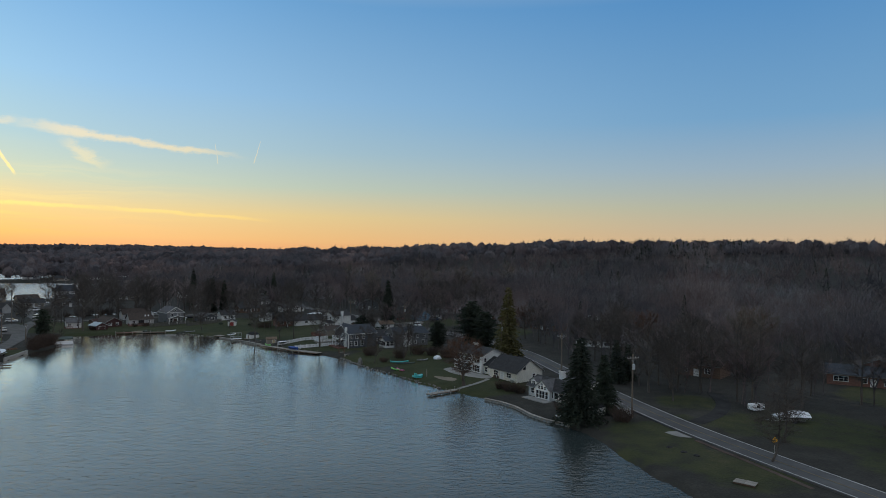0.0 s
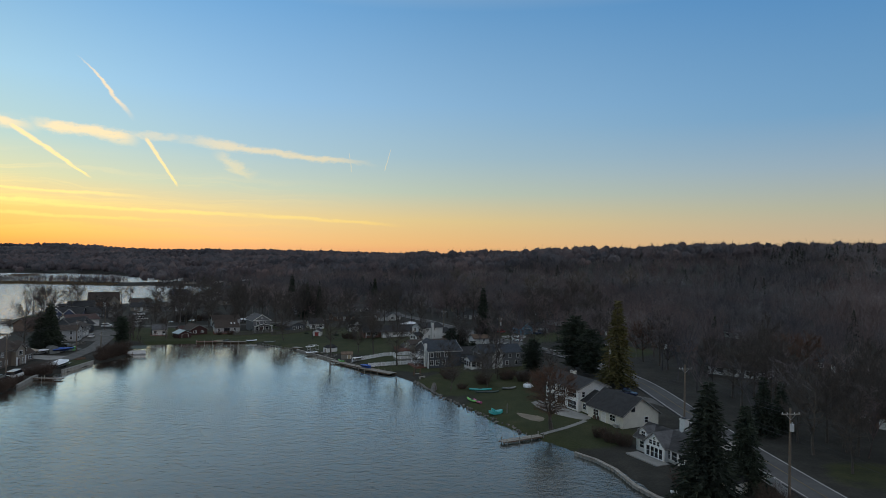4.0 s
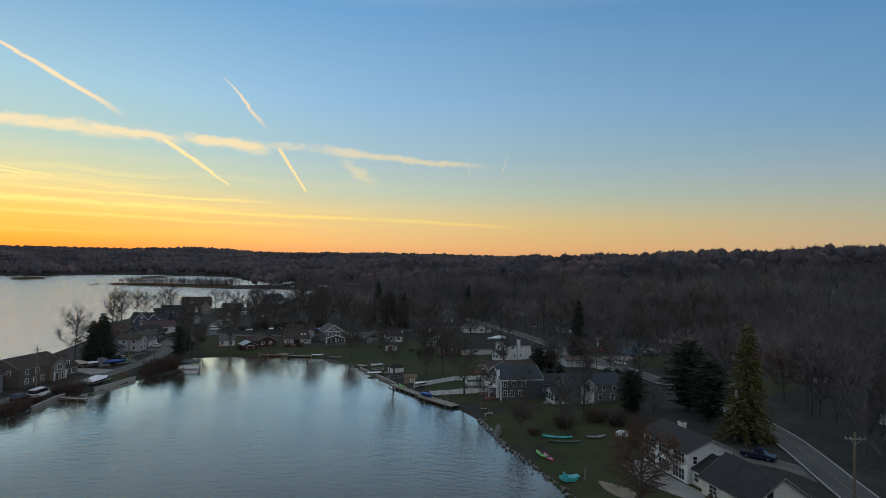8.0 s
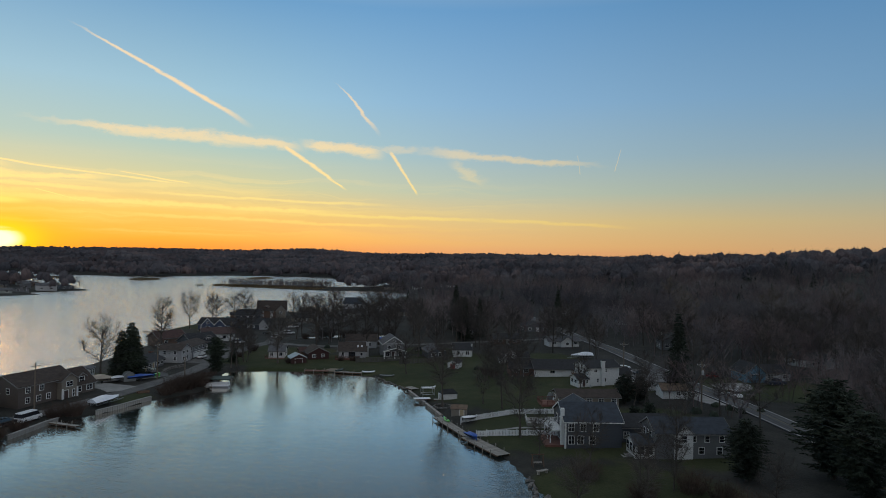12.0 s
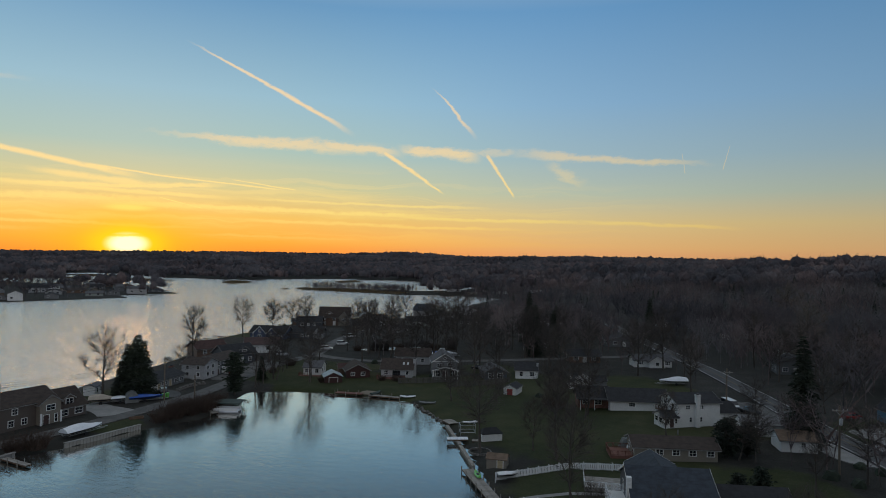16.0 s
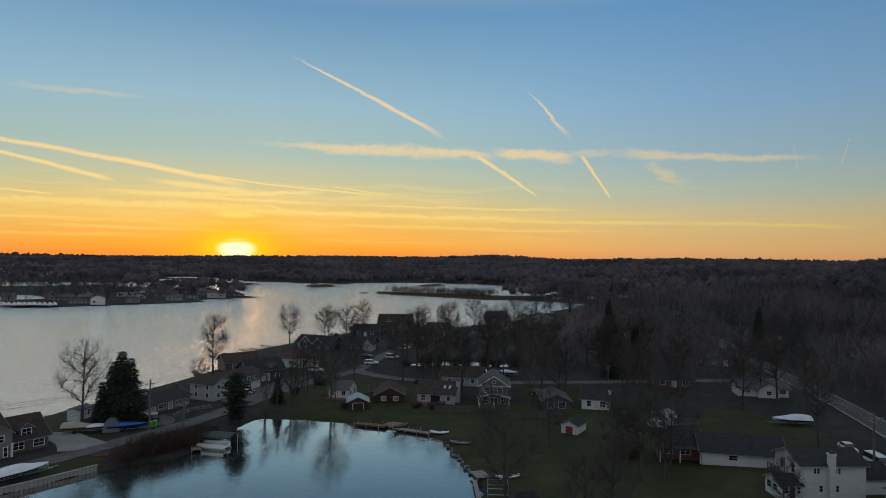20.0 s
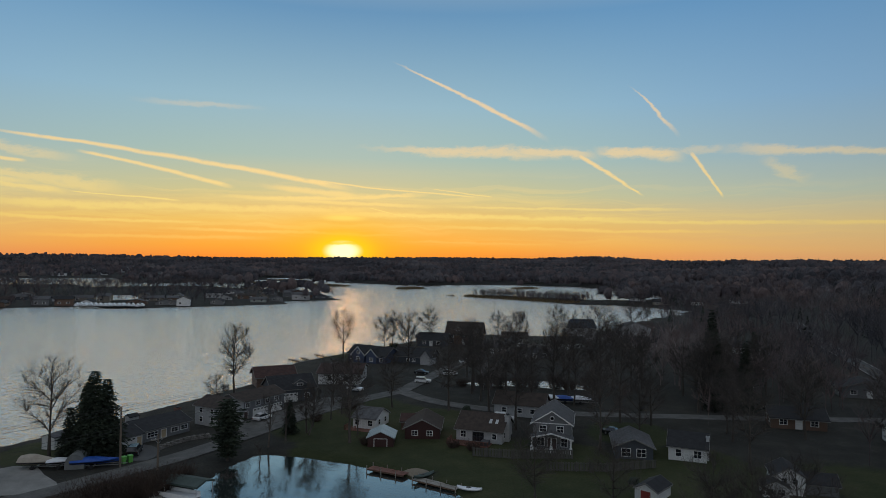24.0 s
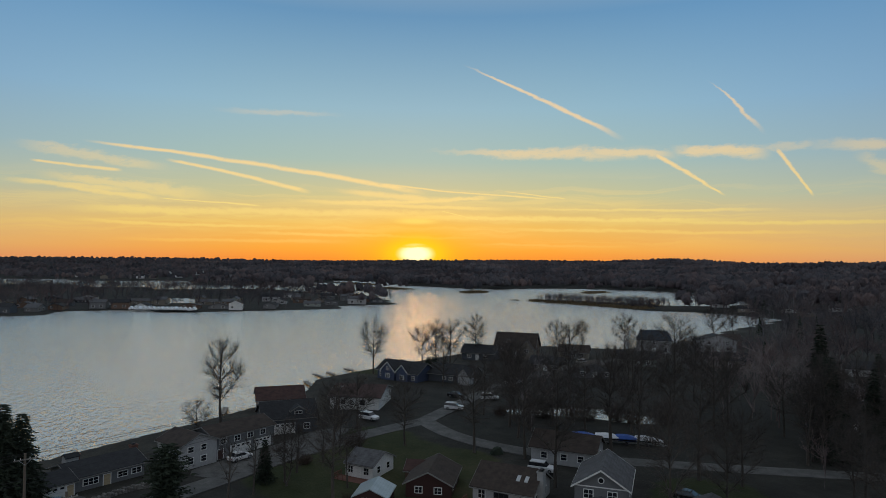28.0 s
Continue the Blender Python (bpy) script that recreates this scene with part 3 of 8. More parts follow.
LAKE_ROAD = [(-153, 246), (-163, 258), (-176, 275), (-188, 300), (-198, 330), (-205, 370)]
ROADS = [(MAIN_ROAD, 7.4), (SHORE_ROAD, 5.2), (BACK_ROAD, 4.8), (LAKE_ROAD, 4.4)]
# mown grass: x, y, radius
LAWNS = [(-70, 238, 26), (-52, 226, 22), (-95, 236, 15), (-118, 226, 12), (-134, 230, 12), (-30, 200, 18), (-12, 172, 14), (4, 150, 16), (10, 136, 8), (40, 84, 9), (32, 92, 8), (60, 104, 13),
         (-40, 245, 16), (-62, 262, 16), (-100, 262, 8), (-115, 170, 5), (-140, 176, 7), (-128, 238, 8), (88, 126, 11), (-18, 214, 8), (-84, 255, 10), (-5, 254, 14), (22, 226, 10),
         (-145, 232, 8), (-132, 222, 12), (-214, 262, 10), (-8, 196, 8), (-118, 214, 7), (-112, 224, 10), (60, 60, 14), (34, 101, 9), (47, 122, 7), (52, 106, 9), (40, 110, 4), (64, 84, 10)]


def axis(lo, hi, step, far, grow=1.16):
    """Even lines between lo and hi, then wider and wider out to far on both sides."""
    mid = list(np.arange(lo, hi + 0.01, step))
    out, d, p = [], step, hi
    while p < far:
        d = min(d * grow, 140)
        p += d
        out.append(p)
    back, d, p = [], step, lo
    while p > -far:
        d = min(d * grow, 140)
        p -= d
        back.append(p)
    return np.array(back[::-1] + mid + out)


def link(name, verts, faces, material, smooth=False):
    me = bpy.data.meshes.new(name)
    me.from_pydata([tuple(v) for v in verts], [], [tuple(f) for f in faces])
    me.materials.append(material)
    if smooth:
        me.shade_smooth()
    return new(name, me)


gx, gy = axis(-272, 80, 2.0, 3300), axis(60, 330, 2.0, 3300)
GX, GY = np.meshgrid(gx, gy)
GZ = land_z(GX, GY)
wob = np.array([noise.noise((float(a) * 0.05, float(b) * 0.05, 0)) for a, b in zip(GX.ravel(), GY.ravel())]).reshape(GX.shape)
SD = shore(GX, GY)
GZ = GZ + np.where(SD > 4, wob * 0.12, 0)
nx, ny = len(gx), len(gy)
idx = np.arange(nx * ny).reshape(ny, nx)
quads = np.stack([idx[:-1, :-1], idx[:-1, 1:], idx[1:, 1:], idx[1:, :-1]], -1).reshape(-1, 4)
ground = link("ground", np.stack([GX, GY, GZ], -1).reshape(-1, 3).tolist(), quads.tolist(), GROUND, True)
lawn = np.zeros(GX.shape)
for lx, ly, lr in LAWNS:
    rough = 0.62 if lx > 25 and ly < 130 else 1.0          # coarse dry grass along the road
    lawn = np.maximum(lawn, rough * np.clip(1.0 - (np.hypot(GX - lx, GY - ly) - lr * 0.75) / (lr * 0.5), 0, 1))
at = ground.data.attributes.new("lawn", "FLOAT", "POINT")
at.data.foreach_set("value", lawn.ravel().astype(np.float32))
tagged(ground, "mown lawns and brown leaf litter by a lake", "ground", kind="structure")

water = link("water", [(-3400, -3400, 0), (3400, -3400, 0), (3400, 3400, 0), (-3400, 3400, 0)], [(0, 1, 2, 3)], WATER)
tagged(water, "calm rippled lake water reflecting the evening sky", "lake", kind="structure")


def smooth_line(pts, step=3.0):
    """Points along a bent line, rounded at its corners."""
    p = [Vector((*q, 0)) for q in pts]
    out = []
    for i in range(len(p) - 1):
        a, b, c, d = p[max(i - 1, 0)], p[i], p[i + 1], p[min(i + 2, len(p) - 1)]
        n = max(2, int((c - b).length / step))
        for k in range(n):
            s = k / n
            out.append(0.5 * ((2 * b) + (c - a) * s + (2 * a - 5 * b + 4 * c - d) * s * s + (3 * b - a - 3 * c + d) * s ** 3))
    return out + [p[-1]]


def ribbon(name, pts, width, material, lift=0.05, offset=0.0, step=3.0, drop=0.4, bed=0.0):
    """A strip of paving that lies on the ground, with sides that go down into it."""
    line = smooth_line(pts, step)
    verts, faces = [], []
    for i, q in enumerate(line):
        d = (line[min(i + 1, len(line) - 1)] - line[max(i - 1, 0)]).normalized()
        n = Vector((-d.y, d.x, 0))
        c = q + n * offset
        l, r = c + n * width / 2, c - n * width / 2
        half = max(bed, width) / 2
        z = max(gz(q.x, q.y), gz(q.x + n.x * half, q.y + n.y * half), gz(q.x - n.x * half, q.y - n.y * half), 0.35) + lift
        verts += [(l.x, l.y, z - drop), (l.x, l.y, z), (r.x, r.y, z), (r.x, r.y, z - drop)]
        if i:
            k = 4 * i
            faces += [(k - 4 + j, k - 3 + j, k + 1 + j, k + j) for j in range(3)]
    return link(name, verts, faces, material)


tagged(ribbon("road", MAIN_ROAD, 5.3, ASPHALT, 0.12, 0.65, drop=1.2, bed=6.6), "grey two-lane asphalt road with white edge lines", "road", kind="structure")
for k, s in ((0, 1), (1, -1)):
    tagged(ribbon("road_edge_line", MAIN_ROAD, 0.16, PAINT, 0.15, 0.65 + 2.35 * s, drop=0.02, bed=6.6), "worn white edge line on the asphalt road", "road marking", kind="structure")
tagged(ribbon("road_centre_line", MAIN_ROAD, 0.12, YELLOWP, 0.15, 0.65, drop=0.02, bed=6.6), "faded yellow centre line on the asphalt road", "road marking", kind="structure")
tagged(ribbon("lane", SHORE_ROAD, 4.1, GRAVEL, 0.08, drop=0.8), "narrow pale grey lane along the shore houses", "road", kind="structure")
tagged(ribbon("lane", BACK_ROAD, 3.8, GRAVEL, 0.09, drop=0.8), "narrow grey lane behind the cove houses", "road", kind="structure")
tagged(ribbon("lane", LAKE_ROAD, 3.6, GRAVEL, 0.10, drop=0.8), "narrow grey lane between bare trees", "road", kind="structure")

# ---- builders ----
def part(name, data, material, parent=None, label="", loc=(0, 0, 0), rz=0.0, rx=0.0):
    """One mesh object under a thing or a part. data: (verts, faces) or a mesh that is shared."""
    if isinstance(data, bpy.types.Mesh):
        me = data
    else:
        me = bpy.data.meshes.new(name)
        me.from_pydata([tuple(v) for v in data[0]], [], [tuple(f) for f in data[1]])
        me.materials.append(material)
    ob = new(name, me)
    if parent:
        ob.parent = parent
    ob.location, ob.rotation_euler = loc, (radians(rx), 0, radians(rz))
    if label:
        tagged(ob, label)
    return ob


def thing(name, label, category, x, y, rz=0.0, z=None, group=""):
    ob = new(name)
    ob.empty_display_size = 0.5
    ob.location, ob.rotation_euler = (x, y, gz(x, y) if z is None else z), (0, 0, radians(rz))
    return tagged(ob, label, category, group)


def box(x0, y0, z0, x1, y1, z1, c=0.0):
    """A box with its upright and top edges cut back by c."""
    if c <= 0:
        v = [(x, y, z) for z in (z0, z1) for x, y in ((x0, y0), (x1, y0), (x1, y1), (x0, y1))]
        return v, [(3, 2, 1, 0), (4, 5, 6, 7), (0, 1, 5, 4), (1, 2, 6, 5), (2, 3, 7, 6), (3, 0, 4, 7)]
    ring = lambda a, z: [(x0 + c, y0 + a, z), (x1 - c, y0 + a, z), (x1 - a, y0 + c, z), (x1 - a, y1 - c, z), (x1 - c, y1 - a, z), (x0 + c, y1 - a, z), (x0 + a, y1 - c, z), (x0 + a, y0 + c, z)]
    v = ring(0, z0) + ring(0, z1 - c) + ring(c, z1)
    f = [tuple(range(7, -1, -1)), tuple(range(16, 24))]
    for r in (0, 8):
        f += [(r + i, r + (i + 1) % 8, r + 8 + (i + 1) % 8, r + 8 + i) for i in range(8)]
    return v, f


def join(*pieces):
    v, f = [], []
    for pv, pf in pieces:
        k = len(v)
        v += list(pv)
        f += [tuple(i + k for i in q) for q in pf]
    return v, f


def tube(a, b, ra, rb, n=6, cap=True):
    a, b = Vector(a), Vector(b)
    d = (b - a).normalized()
    s = d.cross(Vector((0, 0, 1)) if abs(d.z) < 0.9 else Vector((1, 0, 0))).normalized()
    t = d.cross(s)
    v = [a + (s * math.cos(6.2832 * i / n) + t * math.sin(6.2832 * i / n)) * ra for i in range(n)]
    v += [b + (s * math.cos(6.2832 * i / n) + t * math.sin(6.2832 * i / n)) * rb for i in range(n)]
    f = [(i, (i + 1) % n, n + (i + 1) % n, n + i) for i in range(n)]
    return v, f + ([tuple(range(n - 1, -1, -1)), tuple(range(n, 2 * n))] if cap else [])


WINDOWS = {}


class House:
    """A building set out from its front wall's two corners; the ground plan runs back from there in local x and y."""

    def __init__(self, label, a, b, name="house", category="house", z=None, group="", sx=1.0, sy=0.82, sz=0.8):
        self.w = math.hypot(b[0] - a[0], b[1] - a[1])
        rz = math.degrees(math.atan2(b[1] - a[1], b[0] - a[0]))
        self.root = thing(name, label, category, a[0], a[1], rz, z if z is not None else max(gz(*a), gz(*b)) - 0.05, group)
        self.root.scale = (sx, sy, sz)

    def vol(self, x0, y0, w, d, eave, rise, wall, roof, axis="x", z0=0.0, over=0.4, hip=0.0, trim=FASCIA, base=True):
        """Walls with gables and a roof over them; the ridge runs along axis. hip: how far the ridge's ends draw in."""
        self.v = (x0, y0, w, d, z0)
        x1, y1, e, r = x0 + w, y0 + d, z0 + eave, z0 + eave + rise
        lo = z0 - (0.9 if base and z0 == 0 else 0.0)
        v = [(x0, y0, lo), (x1, y0, lo), (x1, y1, lo), (x0, y1, lo), (x0, y0, e), (x1, y0, e), (x1, y1, e), (x0, y1, e)]
        f = [(3, 2, 1, 0)]
        mx, my = (x0 + x1) / 2, (y0 + y1) / 2
        if axis == "x":
            if hip:
                f += [(0, 1, 5, 4), (1, 2, 6, 5), (2, 3, 7, 6), (3, 0, 4, 7), (4, 5, 6, 7)]
            else:
                v += [(x0, my, r), (x1, my, r)]
                f += [(0, 1, 5, 4), (1, 2, 6, 9, 5), (2, 3, 7, 6), (3, 0, 4, 8, 7), (4, 5, 9, 8), (7, 8, 9, 6)]
        else:
            if hip:
                f += [(0, 1, 5, 4), (1, 2, 6, 5), (2, 3, 7, 6), (3, 0, 4, 7), (4, 5, 6, 7)]
            else:
                v += [(mx, y0, r), (mx, y1, r)]
                f += [(0, 1, 5, 8, 4), (1, 2, 6, 5), (2, 3, 7, 9, 6), (3, 0, 4, 7), (4, 8, 9, 7), (5, 6, 9, 8)]
        part("wall", (v, f), wall, self.root)
        th, o = 0.16, over
        half = (d if axis == "x" else w) / 2
        drop = rise / half * o
        # the roof's outline as a strip: eave, ridge, eave, for both ends
        if axis == "x":
            pr = lambda s, q, z: (x0 - o if s == 0 else x1 + o, q, z)
            ends = [[pr(s, y0 - o, e - drop), (x0 - o + hip if s == 0 else x1 + o - hip, my, r), pr(s, y1 + o, e - drop)] for s in (0, 1)]
        else:
            pr = lambda s, q, z: (q, y0 - o if s == 0 else y1 + o, z)
            ends = [[pr(s, x0 - o, e - drop), (mx, y0 - o + hip if s == 0 else y1 + o - hip, r), pr(s, x1 + o, e - drop)] for s in (0, 1)]
        rv = [(p[0], p[1], p[2] + 0.03) for en in ends for p in en] + [(p[0], p[1], p[2] + 0.03 + th) for en in ends for p in en]
        rf = [(6, 7, 10, 9), (7, 8, 11, 10), (1, 0, 3, 4), (2, 1, 4, 5), (0, 6, 9, 3), (8, 2, 5, 11), (0, 1, 7, 6), (1, 2, 8, 7), (4, 3, 9, 10), (5, 4, 10, 11)]
        if hip:
            rf += [(6, 8, 7), (9, 10, 11)]
        if axis == "y":
            rf = [q[::-1] for q in rf]
        part("roof", (rv, rf), roof, self.root)
        if not hip and trim:
            for s, en in enumerate(ends):
                sg = -1 if s == 0 else 1
                for k in (0, 1):
                    p, q = Vector(en[k]), Vector(en[k + 1])
                    out = Vector((sg * 0.025, 0, 0)) if axis == "x" else Vector((0, sg * 0.025, 0))
                    bv = [p + out + Vector((0, 0, -0.06)), q + out + Vector((0, 0, -0.06)), q + out + Vector((0, 0, 0.21)), p + out + Vector((0, 0, 0.21))]
                    bv += [x + out for x in bv]
                    part("gable_trim", (bv, [(0, 1, 2, 3), (7, 6, 5, 4), (0, 4, 5, 1), (1, 5, 6, 2), (2, 6, 7, 3), (3, 7, 4, 0)]), trim, self.root)
            for k in (0, 2):
                p, q = Vector(ends[0][k]), Vector(ends[1][k])
                lo2, hi2 = Vector((min(p.x, q.x), min(p.y, q.y), p.z - 0.1)), Vector((max(p.x, q.x), max(p.y, q.y), p.z + 0.08))
                sgn = (-1 if k == 0 else 1) * 0.07
                if axis == "x":
                    part("gutter", box(lo2.x, min(p.y, p.y + sgn), lo2.z, hi2.x, max(p.y, p.y + sgn), hi2.z), trim, self.root)
                else:
                    part("gutter", box(min(p.x, p.x + sgn), lo2.y, lo2.z, max(p.x, p.x + sgn), hi2.y, hi2.z), trim, self.root)
        return self

    def on(self, face, u, z):
        """Place and turn of something u metres along a face, as one looks at it from outside."""
        x0, y0, w, d, z0 = self.v
        return {"F": ((x0 + u, y0, z0 + z), 0), "R": ((x0 + w, y0 + u, z0 + z), 90), "B": ((x0 + w - u, y0 + d, z0 + z), 180), "L": ((x0, y0 + d - u, z0 + z), 270)}[face]

    def win(self, face, u, z, w=0.9, h=1.2, panes=1, frame=TRIM, shutters=None):
        loc, rz = self.on(face, u, z)
        key = (w, h, panes, frame.name)
        if key not in WINDOWS:
            t = 0.09
            me = []
            pw, ph = w / panes, h / 2
            for nm, dat, ma in (("window", box(-w / 2 - t, -0.045, -t, w / 2 + t, 0.02, h + t, 0.01), frame), ("pane", box(0.035, -0.055, 0.035, pw - 0.035, -0.03, ph - 0.03), GLASS)):
                m = bpy.data.meshes.new(nm)
                m.from_pydata(dat[0], [], dat[1])
                m.materials.append(ma)
                me.append(m)
            WINDOWS[key] = me
        me = WINDOWS[key]
        ob = part("window", me[0], None, self.root, "", loc, rz)
        for i in range(panes):
            for j in range(2):
                part("pane", me[1], None, ob, "", (-w / 2 + w * i / panes, 0, j * h / 2))
        if shutters:
            for sx in (-1, 1):
                part("shutter", box(sx * (w / 2 + 0.32) - 0.2, -0.04, 0, sx * (w / 2 + 0.32) + 0.2, 0.01, h, 0.01), shutters, ob)
        return self

    def row(self, face, us, z, w=0.9, h=1.2, panes=1, frame=TRIM, shutters=None):
        for u in us:
            self.win(face, u, z, w, h, panes, frame, shutters)
        return self

    def door(self, face, u, w=0.95, h=2.05, material=DOOR_W, name="door", z=0.0, label=""):
        loc, rz = self.on(face, u, z)
        t = 0.1
        ob = part(name, join(box(-w / 2 - t, -0.05, 0, -w / 2, 0.02, h + t), box(w / 2, -0.05, 0, w / 2 + t, 0.02, h + t), box(-w / 2, -0.05, h, w / 2, 0.02, h + t)), TRIM, self.root, label, loc, rz)
        part("door_leaf", box(-w / 2, -0.025, 0, w / 2, 0.01, h), material, ob)
        if w < 1.5:
            part("handle", box(w / 2 - 0.14, -0.07, 0.98, w / 2 - 0.08, -0.02, 1.1, 0.01), STEEL, ob)
        elif w > 2.2:
            for i in range(4):
                part("door_light", box(-w / 2 + w * (i + 0.22) / 4, -0.032, h * 0.78, -w / 2 + w * (i + 0.78) / 4, -0.02, h * 0.93), GLASS, ob)
        return self

    def chimney(self, x, y, w, d, top, material=BRICK, z0=0.0):
        c = part("chimney", join(box(x - w / 2, y - d / 2, z0, x + w / 2, y + d / 2, top), box(x - w / 2 - 0.08, y - d / 2 - 0.08, top - 0.25, x + w / 2 + 0.08, y + d / 2 + 0.08, top)), material, self.root)
        part("flue", box(x - w / 4, y - d / 4, top, x + w / 4, y + d / 4, top + 0.3, 0.04), DARKTRIM, c)
        return self

    def block(self, name, material, x0, y0, z0, x1, y1, z1, label="", c=0.0):
        return part(name, box(x0, y0, z0, x1, y1, z1, c), material, self.root, label)

    def posts(self, material, pts, z0, z1, r=0.09):
        for x, y in pts:
            part("post", box(x - r, y - r, z0, x + r, y + r, z1, 0.02), material, self.root)
        return self

    def rail(self, material, pts, z0, h=0.95, gap=0.9):
        """A railing along corners: top and bottom rails, posts and balusters."""
        for (xa, ya), (xb, yb) in zip(pts, pts[1:]):
            ln = math.hypot(xb - xa, yb - ya)
            a = math.degrees(math.atan2(yb - ya, xb - xa))
            n = max(1, int(ln / gap))
            bars = [box(0, -0.035, h - 0.09, ln, 0.035, h), box(0, -0.025, 0.12, ln, 0.025, 0.19)]
            bars += [box(ln * i / n - 0.045, -0.045, 0, ln * i / n + 0.045, 0.045, h + 0.06) for i in range(n + 1)]
            k = max(1, int(ln / 0.18))
            bars += [box(ln * (i + 0.5) / k - 0.015, -0.015, 0.19, ln * (i + 0.5) / k + 0.015, 0.015, h - 0.09) for i in range(k)]
            part("railing", join(*bars), material, self.root, "", (xa, ya, z0), a)
        return self

    def dormer(self, x, z, w, depth, wall, roof, y=0.0, h=1.3, rise=0.7, win_w=1.0):
        keep = self.v
        self.vol(x - w / 2, y, w, depth, h, rise, wall, roof, "y", z, 0.22, base=False)
        self.win("F", w / 2, 0.15, win_w, h - 0.25, 2)
        self.v = keep
        return self


def loft(rings, cap=True):
    """A skin over rings of equally many points."""
    n = len(rings[0])
    v = [p for r in rings for p in r]
    f = [(k * n + i, k * n + (i + 1) % n, (k + 1) * n + (i + 1) % n, (k + 1) * n + i) for k in range(len(rings) - 1) for i in range(n)]
    if cap:
        f += [tuple(range(n - 1, -1, -1)), tuple(range((len(rings) - 1) * n, len(rings) * n))]
    return v, f


def car(label, x, y, rz, paint, kind="suv", category="car", group=""):
    """A parked vehicle that faces local +x."""
    c = thing("car", label, category, x, y, rz, gz(x, y) + 0.1, group)
    c.scale = (0.85, 0.85, 0.85)
    ln, wd = {"suv": (4.7, 1.9), "sedan": (4.6, 1.8), "van": (5.4, 2.0), "pickup": (5.6, 1.95)}[kind]
    h, w = ln / 2, wd / 2
    belt = {"suv": 1.05, "sedan": 0.92, "van": 1.15, "pickup": 1.08}[kind]
    top = {"suv": 1.68, "sedan": 1.43, "van": 2.05, "pickup": 1.75}[kind]
    sec = lambda px, lo, hi, hw: [(px, -hw, lo), (px, hw, lo), (px, hw, hi - 0.12), (px, hw - 0.12, hi), (px, -hw + 0.12, hi), (px, -hw, hi - 0.12)]
    nose = belt - (0.16 if kind != "van" else 0.1)
    part("body", loft([sec(-h, 0.42, belt - 0.1, w - 0.12), sec(-h + 0.12, 0.3, belt, w), sec(h * 0.3, 0.28, belt, w), sec(h * 0.52, 0.28, belt - 0.02, w), sec(h - 0.25, 0.3, nose, w - 0.03), sec(h, 0.42, nose - 0.12, w - 0.2)]), paint, c)
    b0, b1, f1, f0 = {"suv": (-h + 0.1, -h + 0.35, 0.35, 1.0), "sedan": (-h + 0.55, -h + 1.3, 0.25, 1.0), "van": (-h + 0.05, -h + 0.15, h - 1.35, h - 0.7), "pickup": (-0.55, -0.45, 0.75, 1.35)}[kind]
    cab = lambda k: [(b0 + (b1 - b0) * k, -w + 0.06 + 0.17 * k, belt - 0.02 + (top - belt) * k), (f0 + (f1 - f0) * k, -w + 0.06 + 0.17 * k, belt - 0.02 + (top - belt) * k),
                     (f0 + (f1 - f0) * k, w - 0.06 - 0.17 * k, belt - 0.02 + (top - belt) * k), (b0 + (b1 - b0) * k, w - 0.06 - 0.17 * k, belt - 0.02 + (top - belt) * k)]
    part("window_glass", loft([cab(0.0), cab(0.88)]), GLASS, c)
    roof = [[p for p in cab(0.87)], [(p[0], p[1], p[2] + 0.04) for p in cab(1.0)]]
    part("roof_panel", loft(roof), paint, c)
    for px, py in ((-h * 0.62, -w), (-h * 0.62, w), (h * 0.62, -w), (h * 0.62, w)):
        s = 1 if py > 0 else -1
        t = part("wheel", tube((px, py - s * 0.2, 0.34), (px, py + s * 0.02, 0.34), 0.34, 0.34, 14), RUBBER, c)
        part("rim", tube((px, py, 0.34), (px, py + s * 0.035, 0.34), 0.2, 0.18, 10), STEEL, t)
    for s in (-1, 1):
        part("headlight", box(h - 0.2, s * (w - 0.42) - 0.18, nose - 0.27, h - 0.05, s * (w - 0.42) + 0.18, nose - 0.13, 0.02), LAMPGLOW, c)
        part("tail_light", box(-h + 0.0, s * (w - 0.25) - 0.12, belt - 0.4, -h + 0.13, s * (w - 0.25) + 0.12, belt - 0.15, 0.02), DOOR_R, c)
    if kind == "pickup":
        part("cargo_bed", box(-h + 0.15, -w + 0.15, belt - 0.05, b0 - 0.1, w - 0.15, belt + 0.02), BLACKP, c)
    return c


